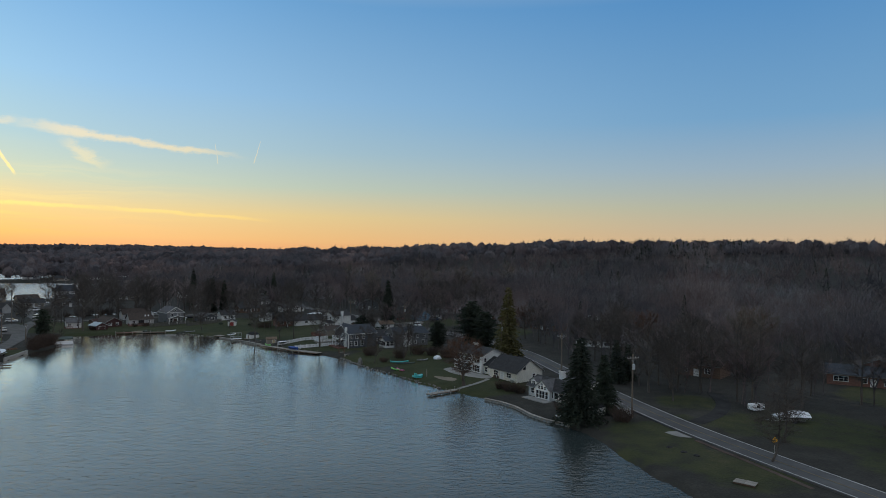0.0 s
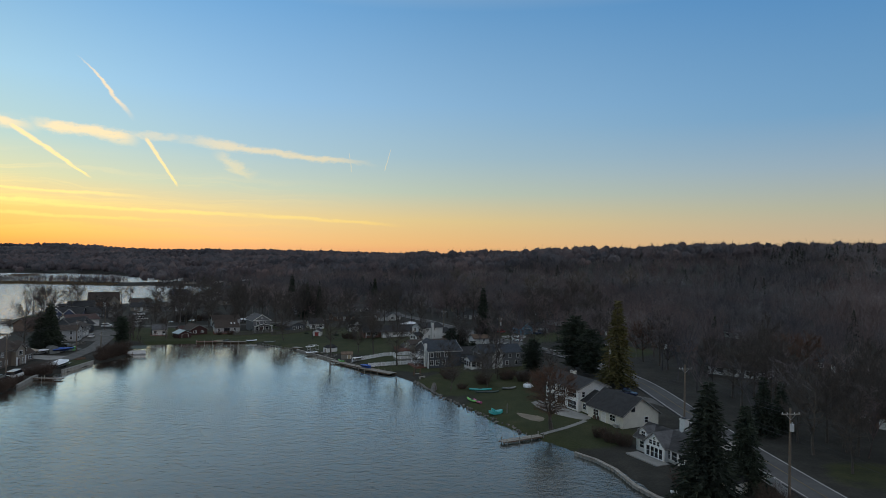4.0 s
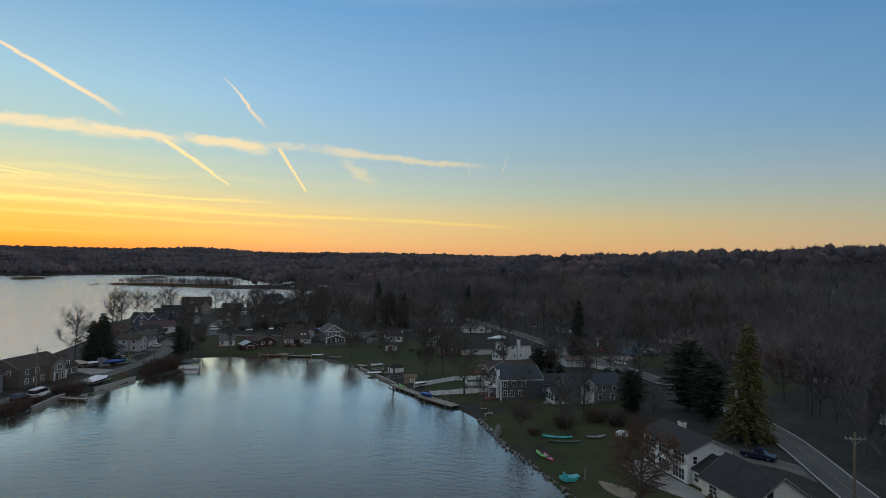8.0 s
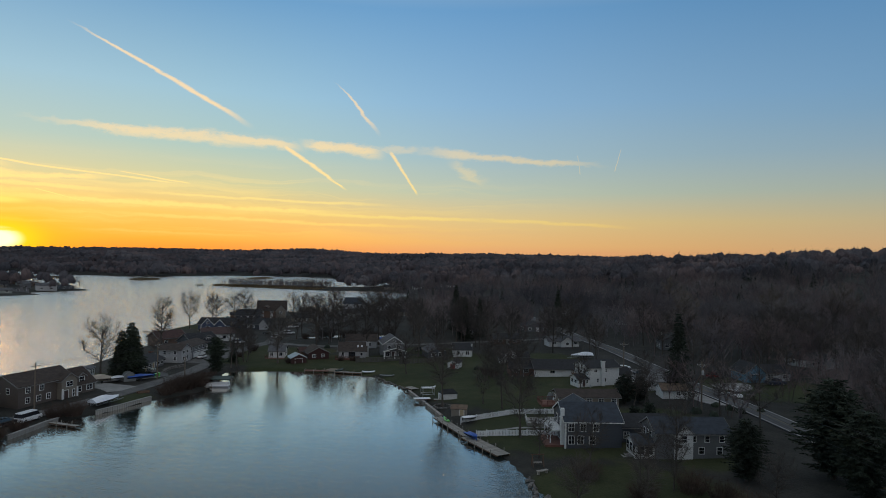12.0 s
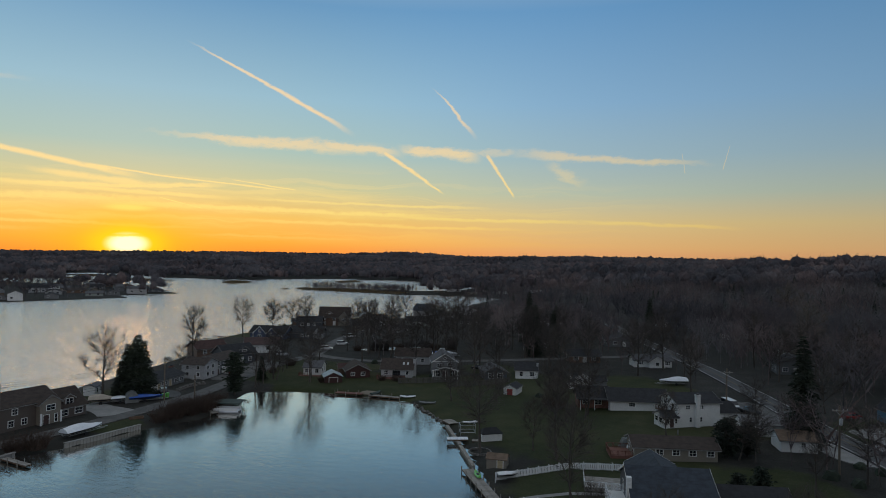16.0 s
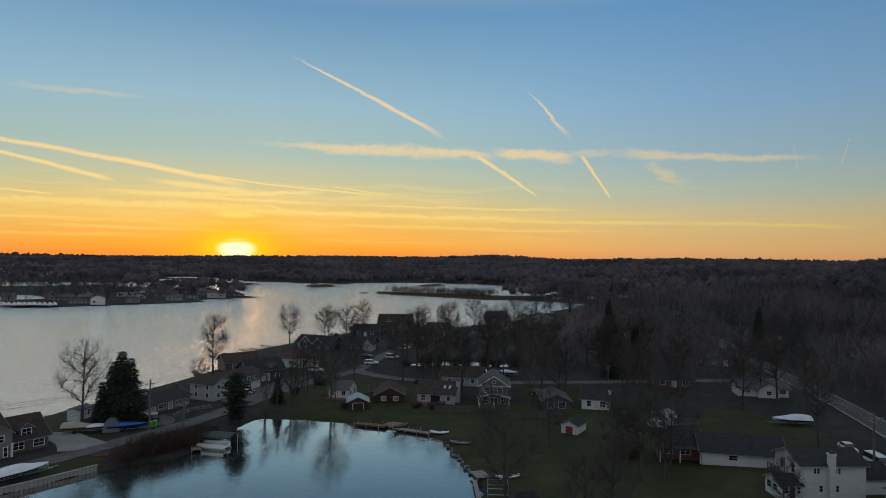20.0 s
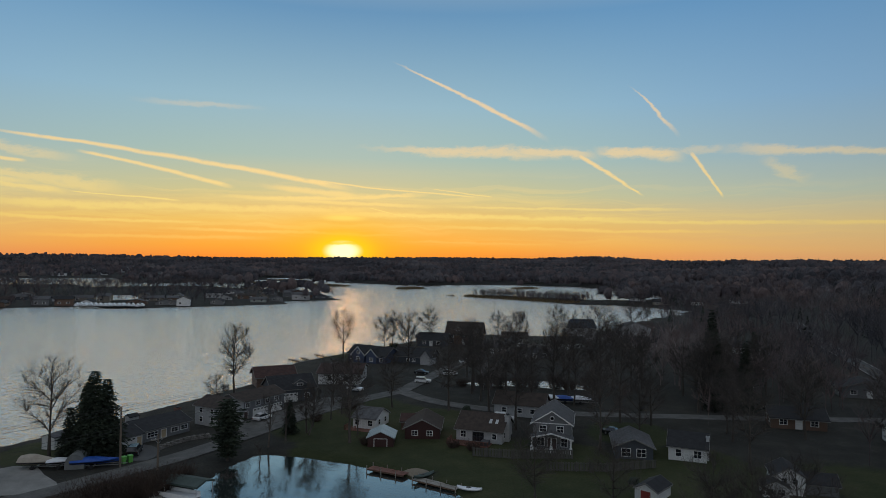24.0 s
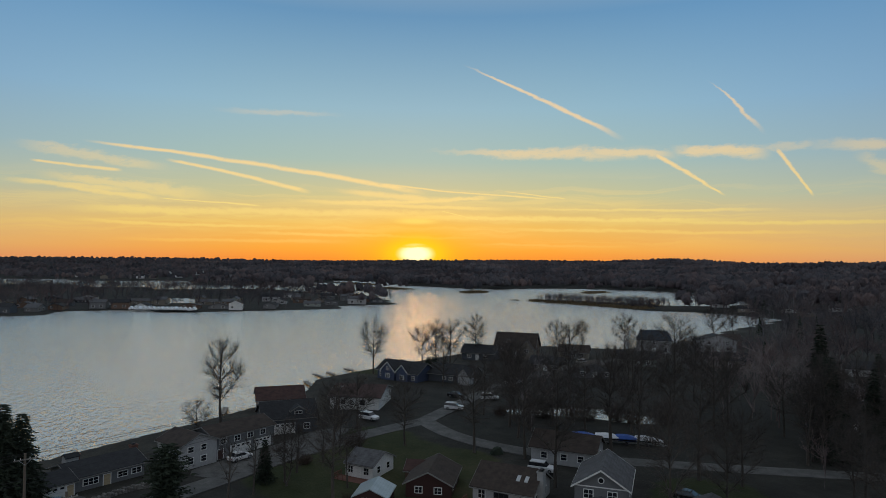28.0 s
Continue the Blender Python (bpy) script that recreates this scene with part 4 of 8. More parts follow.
def wrapped_boat(label, x, y, rz, ln=7.0, wd=2.4, ht=2.0, cover=None, z=None, group="", trailer=True):
    """A boat under a tight cover, on its trailer; bow towards local +x."""
    b = thing("covered_boat", label, "boat", x, y, rz, z, group)
    rings = []
    for k in range(9):
        s = k / 8
        px = -ln / 2 + ln * s
        hw = wd / 2 * (1 - max(0, (s - 0.45) / 0.55) ** 2.2) + 0.04
        keel = 0.45 + 0.35 * max(0, (s - 0.6) / 0.4) ** 2
        ridge = ht * (0.86 + 0.14 * math.sin(math.pi * min(1, s * 1.5))) - (0.55 * max(0, (s - 0.55) / 0.45))
        rail = 1.05 + 0.12 * s
        rings.append([(px, 0, keel), (px, hw * 0.7, keel + 0.25), (px, hw, rail), (px, hw * 0.55, (rail + ridge) / 2 + 0.12), (px, 0, ridge), (px, -hw * 0.55, (rail + ridge) / 2 + 0.12), (px, -hw, rail), (px, -hw * 0.7, keel + 0.25)])
    part("cover", loft(rings), cover or WRAP, b)
    hull = [[(p[0], p[1] * 0.985, p[2] if i in (0, 1, 7) else min(p[2], 0.98)) for i, p in enumerate(r)] for r in rings]
    part("hull", loft(hull), BLACKP, b)
    if trailer:
        part("trailer_frame", join(box(-ln * 0.4, -0.5, 0.34, ln * 0.55, -0.4, 0.44), box(-ln * 0.4, 0.4, 0.34, ln * 0.55, 0.5, 0.44), box(-0.2, -wd / 2, 0.3, 0.0, wd / 2, 0.4), box(ln * 0.5, -0.06, 0.34, ln * 0.68, 0.06, 0.44)), STEEL, b)
        for s in (-1, 1):
            part("wheel", tube((-0.3, s * (wd / 2 - 0.1), 0.3), (-0.3, s * (wd / 2 + 0.1), 0.3), 0.3, 0.3, 12), RUBBER, b)
    return b


POLES = {}


def utility_pole(key, x, y, top, rz=0.0, can=True, label="tall wooden utility pole with crossarm and wires"):
    z0 = gz(x, y)
    p = thing("utility_pole", label, "utility pole", x, y, rz, z0, "utility poles")
    h = top - z0
    part("pole", join(tube((0, 0, -0.5), (0, 0, h), 0.17, 0.12, 10)), POLEWOOD, p)
    arm = part("crossarm", box(-1.1, -0.16, h - 0.75, 1.1, -0.05, h - 0.63, 0.01), WOODG, p)
    for sx in (-1.0, -0.45, 0.45, 1.0):
        part("insulator", tube((sx, -0.1, h - 0.63), (sx, -0.1, h - 0.45), 0.05, 0.035, 8), CERAMIC, arm)
    for s in (-1, 1):
        part("brace", tube((s * 0.6, -0.12, h - 0.73), (0, -0.12, h - 1.3), 0.025, 0.025, 5), STEEL, p)
    if can:
        t = part("transformer", tube((0.0, -0.36, h - 2.6), (0.0, -0.36, h - 1.75), 0.23, 0.23, 12), CERAMIC, p)
        part("bushing", tube((0.0, -0.36, h - 1.75), (0.0, -0.36, h - 1.5), 0.05, 0.03, 8), CERAMIC, t)
    POLES[key] = (x, y, top)
    return p


def wires(a, b, lines=((0, 0.0), (-0.9, -0.5), (0.9, -0.5), (0, -2.9), (0.1, -3.4)), sag=0.9):
    (xa, ya, za), (xb, yb, zb) = POLES[a], POLES[b]
    d = Vector((xb - xa, yb - ya, 0))
    n = Vector((-d.y, d.x, 0)).normalized()
    run = thing("power_line", "dark sagging power cables between two utility poles", "power line", xa, ya, 0, za, "power lines")
    for off, dz in lines:
        pts = []
        for k in range(13):
            s = k / 12
            pts.append(Vector((d.x * s, d.y * s, (zb - za) * s + dz - 4 * sag * s * (1 - s))) + n * off)
        part("cable", loft([[p + n * 0.018, p + Vector((0, 0, 0.018)), p - n * 0.018, p - Vector((0, 0, 0.018))] for p in pts]), WIRE, run)


def picket_fence(label, pts, material=VINYL, h=1.0, gap=1.8, name="picket_fence", pick=0.24, z=None):
    f = thing(name, label, "fence", pts[0][0], pts[0][1], 0, 0.0)
    ox, oy = pts[0]
    pk = None
    for (xa, ya), (xb, yb) in zip(pts, pts[1:]):
        ln = math.hypot(xb - xa, yb - ya)
        n = max(1, round(ln / gap))
        a = math.degrees(math.atan2(yb - ya, xb - xa))
        for i in range(n):
            px, py = xa + (xb - xa) * i / n, ya + (yb - ya) * i / n
            qx, qy = xa + (xb - xa) * (i + 1) / n, ya + (yb - ya) * (i + 1) / n
            z0 = (gz((px + qx) / 2, (py + qy) / 2) if z is None else z)
            w = ln / n
            part("post", box(-0.06, -0.06, -0.3, 0.06, 0.06, h + 0.12, 0.02), material, f, "", (px - ox, py - oy, z0), a)
            k = max(1, int(w / pick))
            for zr in (0.15, h - 0.2):
                part("rail", box(0, -0.03, zr, w, 0.03, zr + 0.1), material, f, "", (px - ox, py - oy, z0), a)
            if pk is None:
                pk = bpy.data.meshes.new("picket")
                v, q = box(-pick * 0.4, -0.045, 0.06, pick * 0.4, -0.03, h, 0.006)
                pk.from_pydata(v, [], q)
                pk.materials.append(material)
            for j in range(k):
                s = (i + (j + 0.5) / k) / n
                part("picket", pk, None, f, "", (xa + (xb - xa) * s - ox, ya + (yb - ya) * s - oy, z0), a)
    return f


def dock(label, pts, width=1.6, deck=WOODG, z=0.45, posts=True, name="dock", material=None):
    """Deck boards on stringers and posts, along corners."""
    d = thing(name, label, "dock", pts[0][0], pts[0][1], 0, 0.0)
    ox, oy = pts[0]
    for (xa, ya), (xb, yb) in zip(pts, pts[1:]):
        ln = math.hypot(xb - xa, yb - ya)
        a = math.degrees(math.atan2(yb - ya, xb - xa))
        n = max(2, round(ln / 0.6))
        me = bpy.data.meshes.new("board")
        v, f = box(0.012, -width / 2, -0.05, ln / n - 0.012, width / 2, 0.0, 0.006)
        me.from_pydata(v, [], f)
        me.materials.append(deck)
        for i in range(n):
            s = (i / n)
            part("board", me, None, d, "", (xa + (xb - xa) * s - ox, ya + (yb - ya) * s - oy, z + 0.008 * ((i * 7) % 3 - 1)), a)
        part("stringer", join(box(0, -width / 2 + 0.05, -0.25, ln, -width / 2 + 0.15, -0.06), box(0, width / 2 - 0.15, -0.25, ln, width / 2 - 0.05, -0.06)), WOODB, d, "", (xa - ox, ya - oy, z), a)
        if posts:
            for i in range(0, n + 1, 4):
                s = i / n
                for w in (-1, 1):
                    ca, sa = math.cos(radians(a)), math.sin(radians(a))
                    px, py = xa + (xb - xa) * s - sa * w * (width / 2 + 0.05), ya + (yb - ya) * s + ca * w * (width / 2 + 0.05)
                    part("post", tube((0, 0, -1.6), (0, 0, 0.45), 0.07, 0.07, 7), WOODG, d, "", (px - ox, py - oy, z))
    return d


def seawall(label, pts, material, top, cap, each=0.9, thick=0.16, category="sea wall"):
    """Upright panels side by side along the water's edge, under a cap."""
    s = thing("sea_wall", label, category, pts[0][0], pts[0][1], 0, 0.0)
    ox, oy = pts[0]
    for (xa, ya), (xb, yb) in zip(pts, pts[1:]):
        ln = math.hypot(xb - xa, yb - ya)
        a = math.degrees(math.atan2(yb - ya, xb - xa))
        n = max(1, round(ln / each))
        w = ln / n
        me = bpy.data.meshes.new("panel")
        q = w / 4
        ring = [(0, 0), (q, 0), (q * 1.4, thick * 0.6), (w - q * 0.4, thick * 0.6), (w, 0), (w, thick + 0.1), (0, thick + 0.1)]
        v, f = loft([[(x, -y if i in (2, 3) else y, z) for i, (x, y) in enumerate(ring)] for z in (-1.6, top)])
        me.from_pydata(v, [], f)
        me.materials.append(material)
        for i in range(n):
            part("panel", me, None, s, "", (xa + (xb - xa) * i / n - ox, ya + (yb - ya) * i / n - oy, 0), a)
        part("cap", box(-0.05, -0.2, top, ln + 0.05, thick + 0.2, top + 0.1, 0.02), cap, s, "", (xa - ox, ya - oy, 0), a)
    return s


def flat_patch(name, label, category, pts, material, lift=0.06, kind="structure"):
    """A paved or bare patch that follows the ground: a fan of small triangles from its outline."""
    cx, cy = sum(p[0] for p in pts) / len(pts), sum(p[1] for p in pts) / len(pts)
    ring = [(p.x, p.y) for p in smooth_line(list(pts) + [pts[0]], 1.5)[:-1]]
    v, n, rows = [], len(ring), 4
    for r in range(rows + 1):
        s = 1 - r / (rows + 0.5)
        v += [(cx + (x - cx) * s, cy + (y - cy) * s) for x, y in ring]
    z = land_z(np.array([p[0] for p in v]), np.array([p[1] for p in v])) + lift
    v = [(x, y, max(h, 0.1)) for (x, y), h in zip(v, z)]
    f = [(r * n + i, r * n + (i + 1) % n, (r + 1) * n + (i + 1) % n, (r + 1) * n + i) for r in range(rows) for i in range(n)] + [tuple(range(rows * n, rows * n + n))]
    k = len(v)
    v += [(x, y, h - 0.4) for x, y, h in v[:n]]
    f += [(i, k + i, k + (i + 1) % n, (i + 1) % n) for i in range(n)]
    return tagged(link(name, v, f, material), label, category, kind=kind)


def lump(name, label, category, x, y, r, h, material, seed=0, z=None, group=""):
    """An uneven rounded heap: a rock, a covered thing."""
    rng = random.Random(seed)
    bm = bmesh.new()
    bmesh.ops.create_icosphere(bm, subdivisions=2, radius=1.0)
    for q in bm.verts:
        k = 1 + 0.3 * noise.noise(q.co * 1.7 + Vector((seed * 3.1, 0, 0)))
        q.co = Vector((q.co.x * r * k, q.co.y * r * k * 0.8, max(-0.2, q.co.z * h * k)))
    me = bpy.data.meshes.new(name)
    bm.to_mesh(me)
    bm.free()
    me.materials.append(material)
    ob = new(name, me)
    ob.location, ob.rotation_euler = (x, y, gz(x, y) if z is None else z), (0, 0, rng.random() * 6)
    return tagged(ob, label, category, group)


def kayak(label, x, y, rz, material, ln=3.2, wd=0.75, z=None, group=""):
    rings = []
    for k in range(9):
        s = k / 8
        hw = max(0.03, wd / 2 * math.sin(math.pi * (0.06 + 0.88 * s)) ** 0.7)
        lift = 0.16 * (2 * s - 1) ** 4
        px = -ln / 2 + ln * s
        rings.append([(px, 0, lift), (px, hw * 0.8, lift + 0.08), (px, hw, lift + 0.25), (px, hw * 0.4, lift + 0.36), (px, -hw * 0.4, lift + 0.36), (px, -hw, lift + 0.25), (px, -hw * 0.8, lift + 0.08)])
    b = thing("kayak", label, "kayak", x, y, rz, z, group)
    part("hull", loft(rings), material, b)
    part("seat", box(-0.45, -0.2, 0.3, 0.25, 0.2, 0.42, 0.04), BLACKP, b)
    return b


# ---- houses round the cove, near to far ----
h = House("long cream house with dark shingle roof by the lawn", (3.3, 158.2), (16.7, 139.2))
h.vol(0, 0, 10.6, 8.2, 5.3, 1.7, WHITE, R_BLACK, over=0.5)
for u in (1.9, 5.3, 8.7):
    h.win("F", u, 3.15, 2.5, 1.75, 4).win("F", u, 0.45, 2.5, 1.8, 4)
h.win("R", 1.3, 3.3, 0.75, 1.2).win("R", 5.6, 3.3, 0.8, 1.2).chimney(3.2, 5.0, 1.1, 0.8, 7.7, CREAM, 5.0)
h.vol(10.6, 0.9, 3.6, 7.0, 2.7, 2.0, CREAM, R_BLACK, over=0.35, trim=None).win("F", 0.9, 0.8, 0.9, 1.3).door("F", 2.4)
h.vol(13.8, -0.2, 9.2, 9.2, 2.75, 3.2, CREAM, R_BLACK).win("F", 2.2, 0.95, 1.4, 1.2, 2).win("F", 6.6, 0.95, 1.4, 1.2, 2).door("F", 4.3).win("R", 2.6, 3.4, 0.8, 1.2, 1, DARKTRIM).win("R", 6.0, 0.9, 0.9, 1.2)
h.block("air_conditioner", STEEL, 21.2, -0.75, 0, 22.1, -0.3, 0.7, c=0.03)
for i, (px, py) in enumerate(((12.4, -0.8), (13.2, -1.5))):
    lump("planter_bush", "dark round bush in a planter by the house door", "bush", 12.2 + i * 0.6, 145.3 - i * 0.7, 0.45, 0.8, SHRUB, 70 + i)

h = House("small white lakeside house with gable windows and tall chimney", (17.6, 129.0), (23.2, 121.0))
h.vol(0, 0, 9.8, 6.5, 2.5, 2.0, WHITE, R_GREY).row("F", (6.4, 7.7, 9.0), 0.6, 1.0, 1.5)
h.vol(2.6, -0.9, 4.0, 5.0, 2.6, 1.9, WHITE, R_GREY, "y", over=0.3).row("F", (0.75, 1.6, 2.4, 3.25), 0.25, 0.7, 1.75, 1).row("F", (1.25, 2.0, 2.75), 2.35, 0.6, 0.8).win("F", 2.0, 3.3, 0.5, 0.5)
h.vol(0, 0, 9.8, 6.5, 2.5, 2.0, WHITE, R_GREY, over=0.38, trim=None)
h.dormer(1.2, 2.5, 1.7, 3.2, WHITE, R_GREY, 0.3, 1.2, 0.7, 0.8)
h.win("F", 1.2, 0.7, 0.9, 1.2)
h.chimney(3.4, 7.2, 1.1, 0.9, 5.9, WHITE)
h.vol(4.2, 6.5, 6.5, 6.0, 3.6, 1.1, WHITE, R_GREY, over=0.3).win("R", 1.5, 1.4, 0.9, 1.3)
h.vol(7.2, 4.6, 3.0, 3.0, 5.0, 1.3, WHITE, R_GREY, hip=1.7, over=0.3).row("F", (0.8, 2.1), 3.1, 0.65, 1.4).win("R", 1.5, 3.1, 0.65, 1.4)
h.block("patio_slab", CONCRETE, 1.2, -3.6, -0.1, 7.6, -0.95, 0.12)

h = House("dark slate two-storey lake house with white trim", (-27.0, 187.6), (-18.6, 193.0), sx=0.82)
h.vol(0, 0, 10.9, 11.0, 5.1, 2.5, SLATE, R_BLUE, over=0.35, trim=TRIM)
h.row("F", (1.2, 3.4, 5.9), 3.2, 1.05, 1.4, 2).row("F", (1.2, 3.0, 5.2), 0.7, 1.1, 1.55, 2).row("L", (3.0, 6.0, 8.5), 3.2, 1.1, 1.5, 2)
h.row("L", (3.0, 6.0), 0.5, 1.8, 1.9, 2)
h.vol(1.5, 6.0, 7.0, 9.0, 5.2, 2.0, NAVY, R_BLUE, "y", over=0.4, trim=TRIM)
h.vol(10.9, 3.5, 11.0, 7.5, 3.2, 1.8, SLATE, R_BLACK, over=0.35).row("F", (2.0, 5.0), 1.0, 1.0, 1.2, 2)
h.block("corner_column", WHITE, -0.6, 1.2, -0.8, 0.05, 2.0, 7.3)
h.block("corner_column", WHITE, -0.12, -0.12, -0.8, 0.2, 0.2, 5.0)
h.block("balcony", WHITE, -2.6, 2.2, 2.6, -0.02, 8.6, 2.85)
h.rail(VINYL, [(-0.05, 2.3), (-2.5, 2.3), (-2.5, 8.5), (-0.05, 8.5)], 2.85)
h.posts(VINYL, [(-2.4, 2.4), (-2.4, 5.4), (-2.4, 8.4)], -0.8, 2.6)
h.block("sun_deck", DECKRED, -3.6, 1.0, -0.6, -0.02, 10.5, 0.15)

h = House("grey gabled house with screened porch and stone base", (-13.5, 189.4), (-4.0, 195.8), sx=0.86)
h.vol(0, 0, 13.2, 7.6, 4.6, 2.0, GREY, R_BLUE, over=0.35).row("F", (4.2, 6.6, 9.0, 11.6), 3.0, 0.8, 1.1).row("F", (5.0, 8.0, 11.2), 0.8, 0.9, 1.2).row("L", (1.8, 3.4, 5.0), 2.9, 0.8, 1.3)
h.vol(3.2, -0.35, 3.2, 4.0, 4.6, 1.6, WHITE, R_BLUE, "y", over=0.3).win("F", 1.6, 3.0, 0.9, 1.2)
h.vol(-3.4, 0.6, 3.4, 5.0, 2.3, 1.2, WHITE, R_BLUE, "x", over=0.35).row("F", (0.9, 2.4), 0.5, 1.25, 1.55).row("L", (0.9, 2.5, 4.1), 0.5, 1.25, 1.55)
h.block("porch_step", CONCRETE, -5.2, 1.6, -0.7, -3.45, 3.6, -0.35)
h.block("porch_step", CONCRETE, -4.6, 1.8, -0.35, -3.45, 3.4, -0.12)

h = House("white two-storey house with tall outside chimney", (-39.4, 235.3), (-34.0, 241.6), sx=0.85)
h.vol(0, 0, 9.7, 7.2, 5.3, 1.5, WHITE, R_BLACK).row("F", (2.1, 2.6, 5.2, 5.7), 3.9, 0.42, 0.85).row("F", (3.0, 5.4), 1.1, 0.55, 1.0).row("L", (2.0, 5.2), 3.5, 0.9, 1.3)
h.chimney(4.3, -0.45, 0.85, 0.9, 7.2, WHITE)
h.vol(-3.1, -0.2, 3.1, 4.4, 2.2, 1.0, WHITE, R_BLACK, over=0.3).row("F", (0.7,), 0.9, 0.9, 1.0).door("F", 1.75, 0.85, 2.0, DOOR_D).win("F", 2.7, 0.9, 0.5, 1.0).row("L", (1.2, 3.0), 0.9, 1.2, 1.0)
h.vol(9.7, 1.5, 5.2, 6.0, 2.6, 1.7, WHITE, R_BLACK, over=0.3).door("R", 3.0, 2.6, 2.2, DOOR_W, "garage_door")
h.block("balcony", WOODB, -1.4, 4.4, 2.5, 0, 7.0, 2.7)
h.rail(WOODB, [(0, 4.45), (-1.35, 4.45), (-1.35, 6.95)], 2.7)

h = House("long white ranch house under a dark roof", (-59.1, 236.1), (-45.1, 246.0), sx=0.93, sz=0.76)
h.vol(0, 2.2, 6.4, 6.4, 2.6, 2.3, BRICK, R_BLACK, over=0.5).row("F", (1.6, 4.2), 0.9, 1.4, 1.2, 2)
h.vol(6.4, 0, 12.0, 8.6, 2.6, 2.3, WHITE, R_BLACK, over=0.5).win("F", 4.6, 1.1, 1.3, 0.9).door("F", 10.6, 0.9, 2.0)
h.posts(VINYL, [(0.2, 0.2), (3.2, 0.2), (6.2, 0.2)], -0.3, 2.5, 0.08)
h.block("porch_roof", R_BLACK, -0.2, -0.2, 2.45, 6.4, 2.3, 2.6)

h = House("tan ranch house with long brown roof", (-37.6, 212.8), (-27.8, 219.6), sz=0.76)
h.vol(0, 0, 12.0, 7.0, 2.5, 1.25, TAN, R_BROWN, over=0.45).row("F", (3.6, 6.0, 8.4, 11.0), 1.1, 1.0, 1.0, 2).row("L", (2.0, 5.4), 1.0, 1.0, 1.1, 2)
part("vent_pipe", tube((7.2, 4.4, 3.9), (7.2, 4.4, 4.9), 0.09, 0.09, 8), STEEL, h.root)
h.block("sun_deck", DECKRED, -3.4, 1.0, -0.5, -0.05, 6.4, 0.25)
h.rail(DECKRED, [(-0.1, 1.0), (-3.4, 1.0), (-3.4, 6.4), (-0.1, 6.4)], 0.25)

h = House("grey two-storey gabled house with round attic window", (-103.0, 242.3), (-98.7, 246.5), sx=0.8)
h.vol(0, 0, 7.6, 10.5, 5.1, 2.4, GREY, R_GREY, "y", over=0.45, trim=TRIM).row("F", (2.0, 5.4), 3.35, 1.3, 1.2, 2).row("R", (3.0, 6.5), 3.4, 0.9, 1.1).row("R", (3.0, 6.5), 0.9, 0.9, 1.2).win("F", 1.6, 0.6, 1.4, 1.6, 2).door("F", 3.8, 1.7, 2.1, DOOR_D).win("F", 6.2, 0.6, 1.2, 1.6, 2)
part("round_window", join(tube((3.8, -0.06, 6.05), (3.8, 0.02, 6.05), 0.48, 0.48, 20)), TRIM, h.root)
part("round_pane", tube((3.8, -0.08, 6.05), (3.8, 0.02, 6.05), 0.34, 0.34, 20), GLASS, h.root)
h.block("belt_course", TRIM, -0.04, -0.05, 4.95, 7.64, 0.0, 5.12)
pv = [(-0.5, -2.7, 2.55), (3.8, -2.7, 3.65), (8.1, -2.7, 2.55), (-0.5, -0.02, 2.55), (3.8, -0.02, 3.65), (8.1, -0.02, 2.55)]
pv += [(x, y, z + 0.16) for x, y, z in pv]
part("porch_roof", (pv, [(1, 0, 3, 4), (2, 1, 4, 5), (6, 7, 10, 9), (7, 8, 11, 10), (0, 1, 7, 6), (1, 2, 8, 7), (3, 9, 10, 4), (4, 10, 11, 5), (0, 6, 9, 3), (2, 5, 11, 8)]), R_GREY, h.root)
for xa, za, xb, zb in ((-0.5, 2.5, 3.8, 3.6), (3.8, 3.6, 8.1, 2.5)):
    v = [(xa, -2.78, za), (xb, -2.78, zb), (xb, -2.78, zb + 0.26), (xa, -2.78, za + 0.26), (xa, -2.71, za), (xb, -2.71, zb), (xb, -2.71, zb + 0.26), (xa, -2.71, za + 0.26)]
    part("porch_trim", (v, [(0, 1, 2, 3), (7, 6, 5, 4), (0, 4, 5, 1), (1, 5, 6, 2), (2, 6, 7, 3), (3, 7, 4, 0)]), TRIM, h.root)
for px in (0.0, 3.8, 7.6):
    part("porch_column", loft([[(px + sx * r, -2.5 + sy * r, z) for sx, sy in ((-1, -1), (1, -1), (1, 1), (-1, 1))] for z, r in ((-0.4, 0.34), (1.1, 0.26), (1.12, 0.15), (2.7, 0.12))]), TRIM, h.root)
h.block("porch_floor", CONCRETE, -0.3, -2.8, -0.5, 7.9, -0.02, 0.1)
for i in range(26):
    s = i / 25
    part("string_light", tube((-0.3 + 8.2 * s, -2.82, 2.42 + 1.05 * (1 - abs(2 * s - 1)) - 0.0), (-0.3 + 8.2 * s, -2.82, 2.5 + 1.05 * (1 - abs(2 * s - 1))), 0.035, 0.02, 5), (DOOR_R, LAMPGLOW)[i % 2], h.root)

